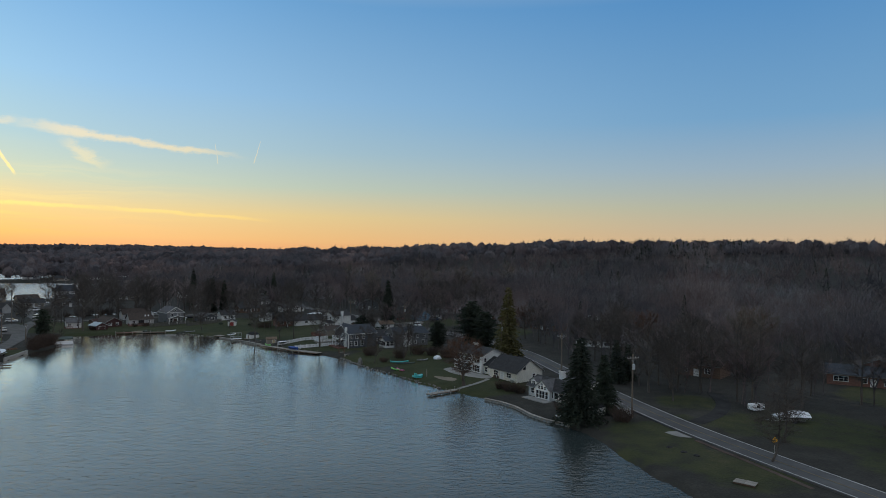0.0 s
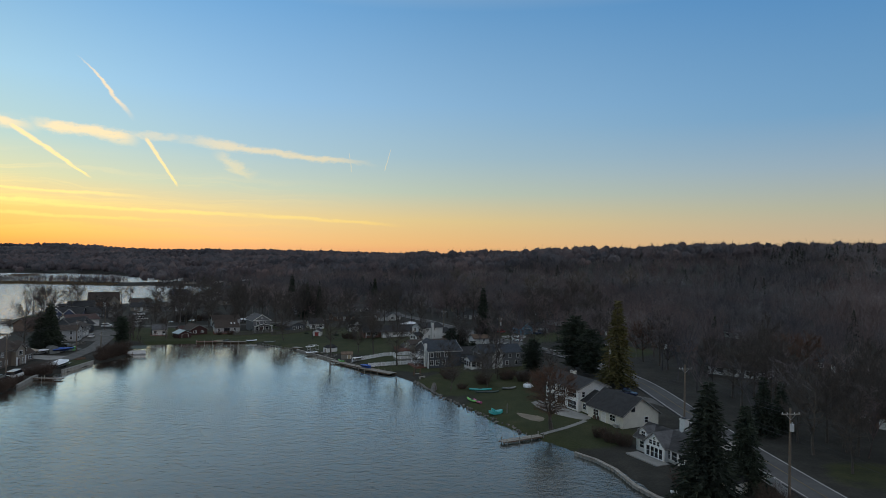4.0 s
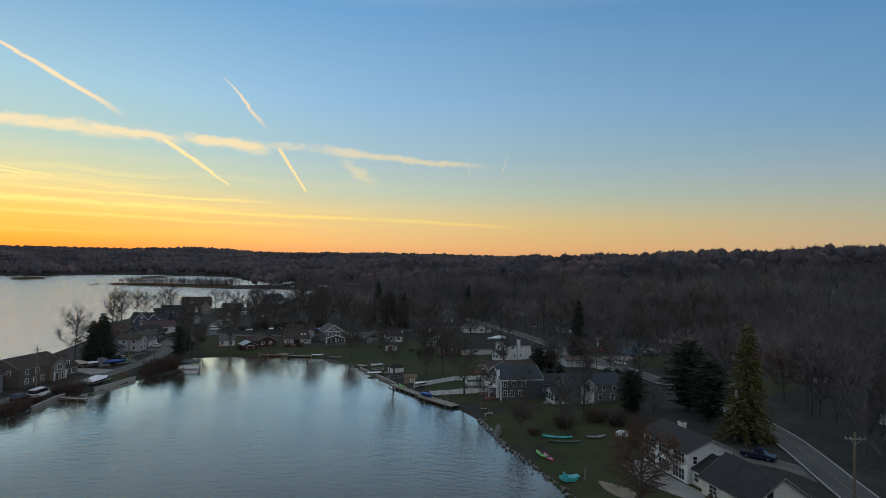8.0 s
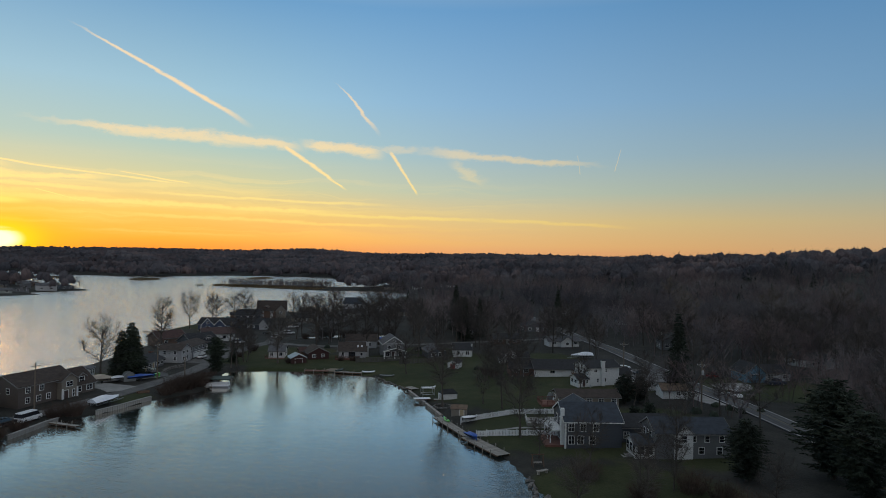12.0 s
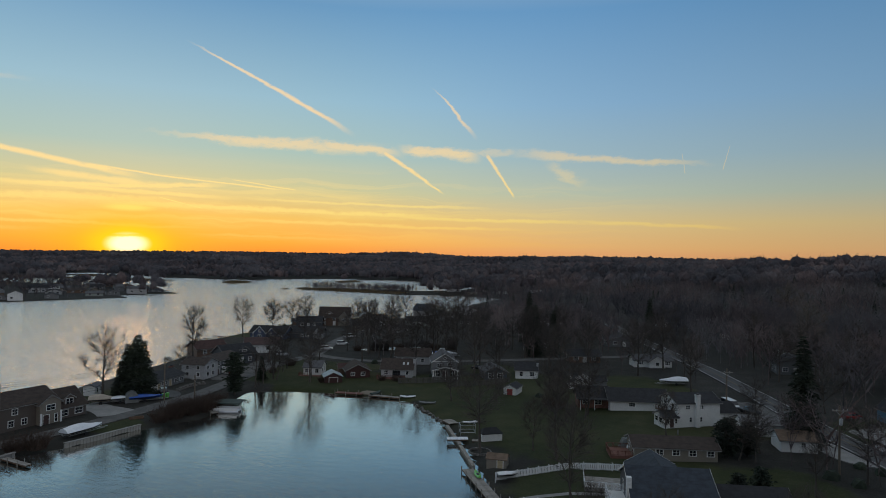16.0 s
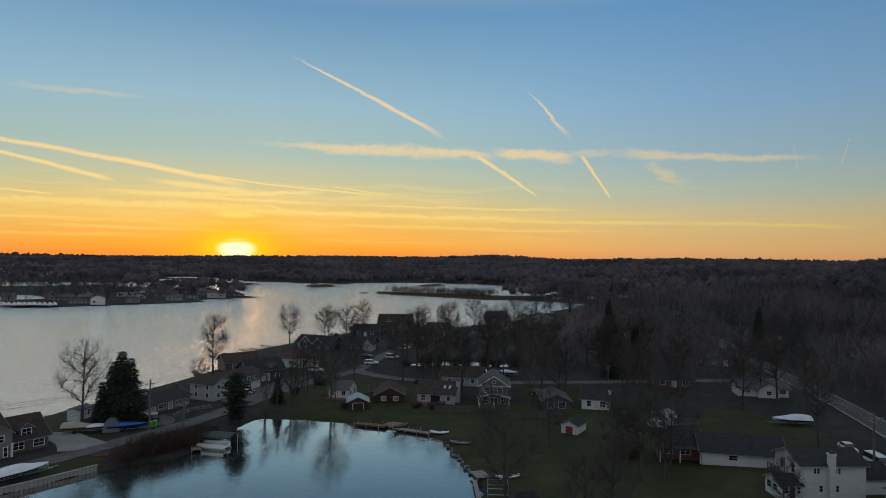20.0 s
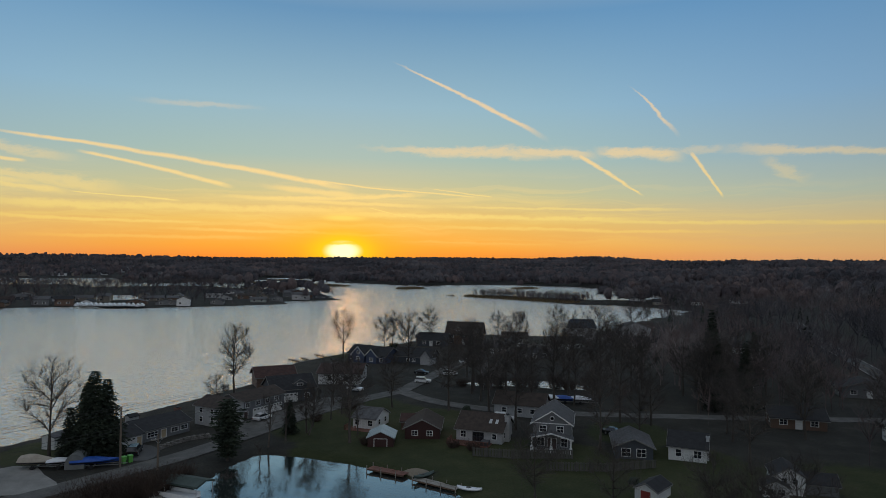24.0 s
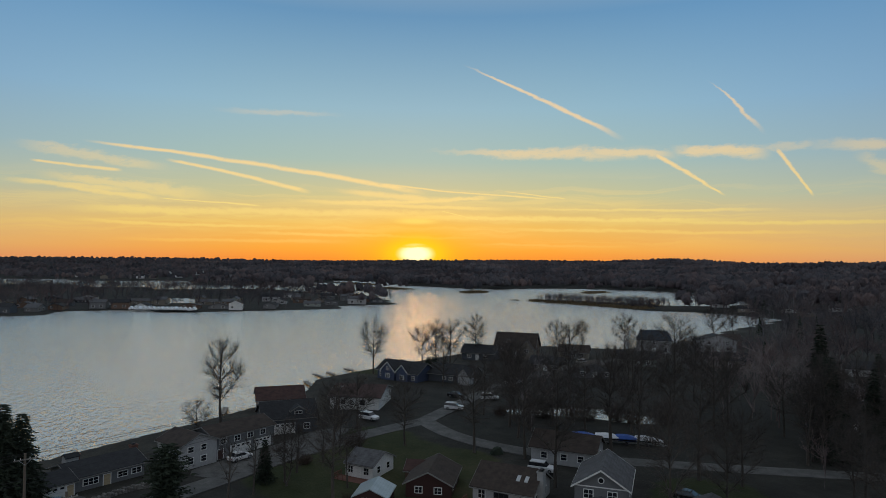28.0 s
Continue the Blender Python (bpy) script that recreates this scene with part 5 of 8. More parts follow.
h = House("white cottage with brown roof, skylights and stone chimney", (-113.0, 234.2), (-106.8, 238.9), sx=0.76)
h.vol(0, 0, 10.3, 8.6, 2.7, 2.5, PALEGREY, R_BROWN, over=0.45).win("F", 1.6, 0.9, 1.2, 1.3, 2).win("F", 5.0, 0.4, 2.4, 1.9, 3, DARKTRIM).win("F", 8.6, 1.0, 0.9, 1.1).row("R", (2.0, 6.3), 0.9, 0.9, 1.2)
h.chimney(10.75, 3.0, 0.95, 1.5, 5.6, PALEGREY)
for sx in (7.2, 8.6):
    v = [(sx - 0.3, 1.6, 3.88), (sx + 0.3, 1.6, 3.88), (sx + 0.3, 2.6, 4.47), (sx - 0.3, 2.6, 4.47)]
    v += [(x, y, z - 0.25) for x, y, z in v]
    part("skylight", (v, [(0, 1, 2, 3), (7, 6, 5, 4), (0, 4, 5, 1), (1, 5, 6, 2), (2, 6, 7, 3), (3, 7, 4, 0)]), CERAMIC, h.root, "pale skylight")
h.block("sun_deck", DECKRED, -1.0, -3.2, -0.7, 8.2, -0.02, 0.2)
h.rail(DECKRED, [(-1.0, -0.1), (-1.0, -3.2), (8.2, -3.2)], 0.2)
h.block("hot_tub", DARKTRIM, 6.2, -2.6, 0.2, 8.0, -0.8, 1.1, c=0.12)

h = House("white house with brown hipped roof behind the cottages", (-123.3, 250.0), (-115.5, 256.3))
h.vol(0, 0, 9.5, 8, 2.9, 2.2, PALEGREY, R_BROWN).row("F", (2, 5, 7.5), 1, 0.9, 1.1).row("R", (2, 5), 1, 0.9, 1.1)
h = House("small blue-grey cottage with glazed gable front", (-92.0, 249.2), (-88.2, 253.2), sx=0.72, sz=0.78)
h.vol(0, 0, 7.8, 9, 2.4, 1.5, SLATE, R_GREY, "y", over=0.5).win("F", 2.3, 0.5, 1.8, 1.5, 2).win("F", 5.4, 0.5, 1.8, 1.5, 2).row("R", (3, 6), 0.9, 0.9, 1.1)
h = House("small white cottage with dark roof and paired windows", (-87.2, 255.6), (-82.7, 258.6), sx=0.9)
h.vol(0, 0, 6.0, 8, 2.6, 1.9, WHITE, R_BLACK, over=0.35).win("F", 1.6, 0.8, 0.9, 1.3).win("F", 4.6, 0.8, 1.2, 1.3, 2).door("F", 3.1, 0.9, 2.0)
h.chimney(6.1, 2.0, 0.5, 0.5, 4.6, CERAMIC)
h = House("white garden shed with barn-red door", (-79.0, 238.5), (-76.4, 239.2), "shed", "shed")
h.vol(0, 0, 2.9, 5.2, 1.9, 0.9, WHITE, R_BLACK, "y", over=0.15).door("F", 1.45, 1.3, 1.7, DOOR_R)
h = House("white cottage with red deck beside the cove", (-129.4, 222.9), (-125.8, 225.6), sx=0.7, sy=0.95)
h.vol(0, 0, 6.4, 5.8, 2.5, 1.6, WHITE, R_GREY, over=0.35).win("F", 1.2, 0.8, 1.1, 1.2, 2).door("F", 3.0, 0.9, 2.0).win("F", 4.9, 0.8, 1.2, 1.2, 2).row("R", (1.6, 4.2), 0.9, 0.8, 1.1)
h.block("sun_deck", DECKRED, -1.0, -2.0, -0.6, 6.6, -0.02, 0.12)
h.rail(DECKRED, [(-1.0, -0.1), (-1.0, -2.0), (2.2, -2.0)], 0.12)
h = House("barn-red boat shed with pale tin roof", (-117.8, 220.1), (-115.6, 223.4), "shed", "shed")
h.vol(0, 0, 4.2, 5.6, 1.8, 1.2, BARN, TIN, "y", over=0.25, trim=None).door("F", 2.1, 2.0, 1.6, BARN)
h = House("dark red-brown cottage under bare trees", (-118.3, 227.3), (-114.7, 232.3), sx=0.84, sz=0.72)
h.vol(0, 0, 7.0, 9.5, 2.6, 2.0, BARN, R_BROWN, "y", over=0.4).row("F", (2, 5), 0.9, 1.1, 1.1, 2).row("R", (2.5, 6.0), 0.9, 1.0, 1.1)
h.vol(-1.5, 6.5, 3.0, 5, 2.3, 1.2, BROWNS, R_RED, over=0.3)
h = House("long grey ranch house with attached white garage", (-134.2, 185.1), (-140.6, 197.7), sz=0.72)
h.vol(0, 0, 4.8, 7.0, 2.5, 1.3, GREY, R_BLACK, over=0.35).door("F", 2.0, 3.3, 2.1, DOOR_W, "garage_door").door("F", 4.2, 0.8, 2.0, DOOR_T)
h.vol(4.8, 0.8, 9.4, 8.0, 2.7, 1.6, GREY, R_BLACK, over=0.45).win("F", 2.2, 0.9, 1.9, 1.1, 3).door("F", 4.3, 0.9, 2.0, DOOR_T).win("F", 6.4, 0.9, 1.3, 1.0, 2).win("F", 8.3, 0.9, 1.3, 1.0, 2)
h.chimney(7.0, 6.4, 1.0, 0.8, 5.2, BRICK, 3.0).chimney(14.6, 5.4, 0.9, 0.9, 4.9, BRICK)
h.vol(5.6, 5.6, 1.6, 1.6, 1.3, 0.5, PALEGREY, R_BLACK, z0=3.6, over=0.15, trim=None)
h = House("grey two-storey house with white gable and garages", (-140.6, 202.2), (-148.3, 217.0), sz=0.72)
h.vol(0, 0, 5.8, 7.5, 4.7, 1.7, PALEGREY, R_BROWN, "y", over=0.35).row("F", (1.5, 3.6), 3.1, 0.9, 1.1).row("F", (1.5, 3.6), 0.8, 0.9, 1.2).row("L", (2.0, 5.5), 3.1, 0.9, 1.1).row("L", (2.0, 5.5), 0.8, 0.9, 1.2)
h.vol(5.8, 0.6, 11.0, 7.5, 4.6, 1.6, GREY, R_BROWN, over=0.35).row("F", (1.4, 4.0, 6.4, 8.8), 3.0, 1.0, 1.1, 2).door("F", 1.0, 0.9, 2.0, DOOR_D).door("F", 4.6, 3.6, 2.2, DOOR_W, "garage_door").door("F", 8.8, 3.0, 2.2, DOOR_W, "garage_door")
h = House("large taupe two-storey house with white entrance gable", (-120.6, 152.4), (-125.4, 169.8))
h.vol(0, 0, 12.2, 9, 5.0, 2.3, TAUPE, R_BROWN, over=0.4).row("F", (2.0, 5.0), 3.2, 0.9, 1.2, 2).row("F", (2.0, 4.4, 6.6), 0.8, 0.9, 1.3, 2)
h.row("L", (2.5, 6.0), 3.2, 0.9, 1.2)
h.vol(8.6, -1.3, 3.8, 6.0, 4.6, 1.6, TAN, R_BROWN, "y", over=0.3).win("F", 1.9, 3.0, 1.5, 1.2, 2).door("F", 1.1, 1.0, 2.1, DOOR_D).win("F", 2.9, 0.3, 0.5, 1.7)
h.posts(VINYL, [(8.7, -1.5), (12.3, -1.5)], 0, 2.6, 0.14)
h.vol(12.2, 0.0, 5.8, 9, 2.6, 3.4, TAUPE, R_BROWN, over=0.4).win("F", 1.5, 0.7, 1.5, 1.3, 2).win("F", 4.4, 0.7, 1.5, 1.3, 2).row("R", (2.0, 6.4), 0.8, 0.9, 1.3).win("R", 4.5, 3.4, 0.9, 1.2)
h.dormer(15.0, 2.7, 2.0, 3.4, TAUPE, R_BROWN, 0.5, 1.7, 0.8, 1.3)
h = House("grey two-storey house with white window frames", (-116.8, 135.0), (-120.2, 148.8))
h.vol(0, 0, 14.0, 8.5, 4.6, 2.0, GREY, R_BLACK, over=0.4).row("F", (10.0, 12.4), 3.0, 1.1, 1.1, 2).row("F", (9.6, 12.2), 0.6, 1.6, 1.4, 2).row("R", (2, 5.6), 3.0, 0.9, 1.2)
h = House("small white boathouse cabin on the lawn", (-140.4, 177.4), (-142.8, 180.0), "shed", "shed")
h.vol(0, 0, 3.4, 3.0, 2.4, 0.5, WHITE, R_GREY, over=0.25, trim=None).row("F", (0.8, 2.5), 0.9, 0.7, 1.1).win("R", 1.5, 0.9, 0.8, 1.1)

# ---- houses along the big lake ----
h = House("dark house with white-trimmed dormer and garage", (-154.6, 216.4), (-154.2, 225.6))
h.vol(0, 0, 9.2, 9, 3.4, 2.8, SLATE, R_BLACK, over=0.4).win("F", 7.4, 0.8, 1.0, 1.2, 2).door("F", 3.6, 3.4, 2.2, DOOR_W, "garage_door").win("R", 3.5, 3.6, 0.9, 1.1)
h.dormer(6.0, 3.3, 2.4, 3.6, SLATE, R_BLACK, 0.6, 1.4, 0.9, 1.2)
h = House("brown lake cottage with rust-coloured roof", (-174.0, 219.0), (-172.8, 228.0))
h.vol(0, 0, 9, 9, 3.0, 2.3, BROWNS, R_RED, over=0.5).row("F", (2.4, 6.6), 1.0, 1.0, 1.1)
h = House("long house with white end wall and rusty roof", (-170.5, 232.8), (-164.8, 241.2))
h.vol(0, 0, 10.2, 14, 3.2, 1.8, WHITE, R_RED, over=0.5).win("F", 6.8, 1.2, 0.9, 1.1, 1, DARKTRIM).win("F", 2.8, 1.2, 0.9, 1.1)
h = House("navy lake house with white-trimmed twin gables", (-200.8, 254.6), (-188.8, 260.6))
h.vol(0, 0, 13.4, 8.5, 2.9, 2.6, NAVY, R_BLACK, over=0.5).row("F", (1.4, 12.0), 0.7, 1.1, 1.2, 2)
h.vol(2.0, -1.0, 4.4, 7.0, 2.9, 2.6, NAVY, R_BLACK, "y", over=0.35, trim=TRIM).win("F", 2.2, 3.0, 0.9, 1.0, 2).win("F", 2.2, 0.7, 1.3, 1.2, 2)
h.vol(7.2, -1.0, 3.6, 7.0, 2.9, 2.2, NAVY, R_BLACK, "y", over=0.35, trim=TRIM).win("F", 1.8, 0.7, 1.2, 1.2, 2)
h = House("dark house with long roof beside the navy house", (-190.4, 264.4), (-181.4, 271.4))
h.vol(0, 0, 11.4, 8.5, 2.8, 2.4, SLATE, R_BLACK, over=0.5).row("F", (4.4, 6.2), 0.9, 0.9, 0.9, 2).vol(8.6, -1.2, 3.0, 6, 2.8, 2.2, PALEGREY, R_BLACK, "y", over=0.3)
h = House("tall dark house with a steep roof on the lake shore", (-219.5, 301.6), (-210.2, 310.4), sz=0.9)
h.vol(0, 0, 12.8, 9.0, 4.2, 4.4, BROWNS, R_BROWN, over=0.5).row("F", (2.2, 6.4, 10.4), 2.6, 1.1, 1.3, 2).row("F", (2.2, 10.4), 0.6, 1.2, 1.3, 2).door("F", 6.4).dormer(4.2, 4.4, 2.2, 3.2, BROWNS, R_BROWN, 0.9, 1.3, 0.9, 1.0)
h.vol(8.4, -2.2, 4.4, 6.0, 3.8, 2.6, TAN, R_BROWN, "y", over=0.4).win("F", 2.2, 2.4, 1.3, 1.2, 2)
h = House("low dark house beside the steep-roofed house", (-221.0, 290.4), (-213.4, 297.6))
h.vol(0, 0, 10.4, 8.6, 2.9, 2.6, SLATE, R_BLACK, over=0.5).row("F", (2.4, 7.6), 0.9, 1.2, 1.2, 2).door("F", 5.0)
h = House("dark gabled cottage half hidden by shrubs", (-210.0, 319.6), (-203.8, 326.4))
h.vol(0, 0, 9.2, 8.0, 2.6, 2.4, TAN, R_BROWN, over=0.45).row("F", (2.0, 7.0), 0.9, 1.2, 1.2, 2).vol(2.8, -1.4, 3.6, 5.0, 2.5, 2.0, GREY, R_BROWN, "y", over=0.3).win("F", 1.8, 0.8, 1.2, 1.2, 2)
h = House("pale two-storey house with blue-grey hipped roof", (-211.2, 353.4), (-203.4, 361.4), sz=0.95)
h.vol(0, 0, 11.2, 8.4, 4.9, 3.0, PALEGREY, R_BLUE, over=0.4, hip=1.6).row("F", (1.8, 5.6, 9.4), 3.2, 0.9, 1.3).row("F", (1.8, 9.4), 0.8, 1.0, 1.4).door("F", 5.6).row("L", (2.2, 6.2), 3.2, 0.9, 1.3)
h = House("small lakeside cabin with dark overhanging roof", (-231.2, 296.0), (-227.6, 299.8), "shed", "shed")
h.vol(0, 0, 5.2, 4.6, 2.1, 1.2, BROWNS, R_BLACK, over=0.5, trim=None).win("F", 2.6, 0.8, 1.4, 0.9, 2)
FAR_ROW = [(-200, 380, 55, 12, 5.0, 2.4, PALEGREY, R_BLACK), (-212, 398, 58, 12, 2.8, 2.2, TAN, R_BROWN), (-186, 330, 52, 11, 2.8, 2.2, SAGE, R_BLACK), (-176, 306, 52, 11, 2.7, 2.2, GREY, R_BROWN),
           (-172, 352, 50, 12, 2.9, 2.2, TAN, R_BLACK), (-190, 300, 40, 9, 2.6, 2.0, TAN, R_BLACK)]
for i, (x, y, a, w, e, r, wl, rf) in enumerate(FAR_ROW):
    ca, sa = math.cos(radians(a)), math.sin(radians(a))
    h = House("dim lakeside house with pitched roof among bare trees", (x - ca * w / 2, y - sa * w / 2), (x + ca * w / 2, y + sa * w / 2), group="lakeside houses")
    h.vol(0, 0, w, 8.0, e, r, wl, rf, "x" if i % 3 else "y", over=0.45).row("F", (w * 0.22, w * 0.78), 0.9, 1.1, 1.2, 2).door("F", w * 0.5).row("R", (2.4, 5.6), 0.9, 0.9, 1.2)
    if e > 4:
        h.row("F", (w * 0.25, w * 0.75), 3.3, 1.0, 1.2, 2)

# ---- houses towards and across the main road ----
h = House("white house with bright blue gable and garage", (-9.0, 259.6), (0.6, 266.4), sx=0.8)
h.vol(0, 0, 6.2, 8, 2.7, 2.5, SKYB, R_BLACK, "y", over=0.5).door("F", 3.1, 2.6, 2.2, DOOR_B, "garage_door")
h.vol(6.2, 1.2, 8.8, 7.5, 2.5, 1.9, PALEGREY, R_BLACK, over=0.4).win("F", 2.2, 0.9, 1.6, 1.1, 2).door("F", 4.6).win("F", 6.8, 0.9, 1.2, 1.1, 2)
h = House("white garage with tan shingle roof by the drive", (-21.8, 231.2), (-17.2, 233.9), sx=0.82)
h.vol(0, 0, 6.4, 5.6, 2.3, 1.2, WHITE, R_TAN, over=0.35).row("F", (4.0,), 1.1, 0.8, 0.8, 2)
h = House("low white outbuilding with pale roof near the road", (-28.4, 236.6), (-22.2, 241.6), "garage", "garage")
h.vol(0, 0, 8.0, 6.6, 2.4, 1.3, WHITE, R_LIGHT, over=0.3, trim=None).win("F", 2.5, 1.0, 0.8, 0.8)
h = House("brown flat shed behind dark conifers", (-30.4, 230.0), (-26.4, 232.6), "shed", "shed")
h.vol(0, 0, 4.6, 4.4, 2.2, 0.8, BROWNS, R_BROWN, over=0.25, trim=None)
h = House("white bungalow with gabled front by the main road", (-71.5, 291.2), (-63.4, 297.5), sx=1.1)
h.vol(0, 0, 9.3, 7, 2.4, 1.5, WHITE, R_GREY, over=0.45).row("F", (1.5, 8.2), 1.0, 1.2, 1.0, 3)
h.vol(3.4, -1.8, 3.8, 7, 2.4, 1.8, WHITE, R_GREY, "y", over=0.4).win("F", 1.9, 0.9, 0.9, 1.0)
h = House("white house with stepped twin gables under bare trees", (-70.2, 254.6), (-66.5, 257.8), sx=0.8, sy=0.7, sz=0.66)
h.vol(0, 0, 4.6, 6.4, 3.7, 1.6, WHITE, R_BLACK, "y", over=0.3).win("F", 1.5, 2.3, 0.8, 1.0).win("F", 3.1, 2.3, 0.8, 1.0)
h.vol(-1.9, -2.0, 3.8, 3.2, 2.1, 1.1, WHITE, R_BLACK, "y", over=0.25).row("F", (1.0, 2.7), 0.6, 1.0, 1.1, 2)
h.vol(4.6, 1.2, 5.0, 4.8, 2.3, 1.5, GREY, R_BLACK, over=0.3)
h = House("brick ranch house with white picture windows on the hillside", (83.0, 139.0), (97.0, 130.5))
h.vol(0, 0, 16.5, 9, 2.9, 1.8, BRICK, R_BLUE, over=0.6).win("F", 2.6, 0.9, 2.6, 1.3, 3).win("F", 6.8, 0.9, 1.0, 1.2).door("F", 8.4).win("F", 12.4, 0.6, 4.2, 1.5, 5)
h.vol(5.5, 5.0, 8.0, 8.0, 4.6, 2.2, BRICK, R_BROWN, "y", over=0.5)
h = House("low white ranch house beyond the main road", (40.4, 194.2), (51.0, 187.2))
h.vol(0, 0, 12.7, 8, 2.6, 1.4, WHITE, R_BLACK, over=0.6).row("F", (3.0, 6.0, 9.6), 0.9, 1.6, 1.2, 2)
h = House("grey two-storey house hidden behind bare trees", (54.5, 150.6), (62.0, 143.6))
h.vol(0, 0, 10.3, 8, 3.6, 1.7, BROWNS, R_BROWN, over=0.45).row("F", (2.4, 7.6), 1.2, 1.3, 1.3, 2).door("F", 5.0)
OVER_ROAD = [(2, 290, 150, 11, 2.7, 2.0, PALEGREY, R_BLACK), (20, 262, 140, 12, 2.7, 1.9, BRICK, R_BROWN), (36, 232, 125, 12, 2.8, 1.8, BROWNS, R_BLACK), (-34.5, 306, 25, 9, 3.8, 2.0, GREY, R_BLACK),
             (-46, 340, 135, 11, 2.8, 2.0, TAN, R_BROWN), (30, 300, 150, 10, 3.0, 2.0, TAN, R_GREY), (62, 258, 130, 12, 2.8, 2.0, SAGE, R_BLACK), (-92, 330, 40, 11, 2.7, 2.0, GREY, R_BLACK),
             (-112, 312, 42, 10, 2.6, 1.9, GREY, R_BLACK), (-86, 290, 40, 9, 2.4, 1.7, BROWNS, R_BLACK), (-125, 340, 45, 10, 2.7, 2.0, SLATE, R_GREY), (-8, 330, 150, 10, 2.8, 2.1, GREY, R_BLACK),
             (70, 200, 120, 12, 2.8, 1.9, BROWNS, R_BLACK), (-145, 372, 40, 11, 2.7, 2.0, WHITE, R_BLACK), (-70, 372, 140, 11, 2.7, 2.0, PALEGREY, R_BLACK), (-104, 400, 40, 12, 2.8, 2.2, SAGE, R_BROWN)]
for i, (x, y, a, w, e, r, wl, rf) in enumerate(OVER_ROAD):
    a -= 180 if a > 90 else 0
    ca, sa = math.cos(radians(a)), math.sin(radians(a))
    h = House("house with pitched roof half hidden in leafless woods", (x - ca * w / 2, y - sa * w / 2), (x + ca * w / 2, y + sa * w / 2), group="houses in the woods")
    h.vol(0, 0, w, 8.0, e, r, wl, rf, "y" if i % 4 == 3 else "x", over=0.45).row("F", (w * 0.22, w * 0.78), 0.9, 1.2, 1.2, 2).door("F", w * 0.5).row("L", (2.4, 5.6), 0.9, 0.9, 1.2)
    if e > 4:
        h.row("F", (w * 0.25, w * 0.75), 3.3, 1.0, 1.2, 2)

# ---- docks, walls, fences and clutter, shore by shore ----
dock("grey wooden swimming dock on posts off the lawn", [(3.4, 133.8), (-2.4, 128.6)], 1.3, WOODG, 0.5)
seawall("low grey concrete sea wall round the garden", [(8.6, 125.8), (11.6, 123.0), (13.9, 119.4), (15.9, 113.6), (18.0, 110.2), (21.4, 106.9)], CONCRETE, 0.42, WOODG)
flat_patch("patio", "pale curved concrete patio below the long house", "patio", [(0.6, 155.4), (2.6, 150.4), (6.4, 146.2), (10.4, 144.0), (11.6, 146.4), (8.2, 150.6), (5.0, 155.0), (2.4, 157.6)], CONCRETE)
tagged(ribbon("path", [(3.6, 134.2), (7.4, 138.6), (10.6, 143.6)], 0.9, CONCRETE, 0.05), "narrow pale path from dock to patio", "path", kind="structure")
flat_patch("bare_earth", "bare brown earth worn into the lawn", "ground", [(-2.2, 148.6), (-0.4, 144.0), (2.8, 141.4), (3.6, 144.6), (1.4, 149.4), (-1.0, 151.6)], SAND, 0.03)
flat_patch("driveway", "grey gravel driveway beside the road", "driveway", [(15.6, 167.6), (16.4, 162.6), (22.0, 160.2), (26.4, 155.4), (27.2, 159.6), (22.4, 164.4)], GRAVEL, 0.07)
car("navy pickup truck parked on a gravel drive", 18.9, 164.6, -20, carpaint("navy", (0.012, 0.018, 0.045)), "pickup")
b = thing("pedal_boat", "teal plastic pedal boat pulled up on grass", "boat", -5.2, 145.8, 35)
part("hull", loft([[(x, -w, z), (x, w, z), (x, w * 0.9, z + 0.45), (x, -w * 0.9, z + 0.45)] for x, w, z in ((-1.2, 0.5, 0.15), (-0.8, 0.75, 0.0), (0.6, 0.75, 0.0), (1.25, 0.35, 0.2))]), TEAL, b)
for s in (-1, 1):
    part("seat", join(box(-0.5, s * 0.38 - 0.25, 0.42, 0.0, s * 0.38 + 0.25, 0.55, 0.05), box(-0.62, s * 0.38 - 0.25, 0.45, -0.48, s * 0.38 + 0.25, 0.95, 0.05)), TEAL, b)
part("white_board", box(-0.2, 0.8, 0.05, 2.0, 1.3, 0.15, 0.04), VINYL, b)
b = thing("wooden_post", "short weathered post in the lawn", "post", -3.2, 146.4)
part("post", tube((0, 0, -0.3), (0, 0, 1.7), 0.08, 0.07, 8), WOODG, b)
kayak("lime green kayak lying on the lawn", -10.9, 154.6, 130, LIME)
kayak("pink and dark kayak lying on the lawn", -9.6, 153.6, 125, PINKP)
kayak("dark canoe lying near the hedge", -8.9, 162.4, 20, GREENTARP, 5.0, 0.95)
kayak("teal canoe lying near the hedge", -10.6, 164.6, 15, TEAL, 4.8, 0.9)
kayak("pale rowing boat upside down near the hedge", -4.8, 167.0, 40, GREYTARP, 3.4, 1.2)
lump("tarp_heap", "white sheet of plastic over a heap", "tarp", -1.0, 170.2, 1.2, 0.9, WRAP, 5)
lump("boulder", "large pale boulder at the water's edge", "rock", -20.6, 164.6, 0.9, 1.8, STONE, 6)
lump("boulder", "pale boulder standing on the bank", "rock", -10.6, 147.9, 0.4, 1.0, STONE, 7)
rng = random.Random(5)
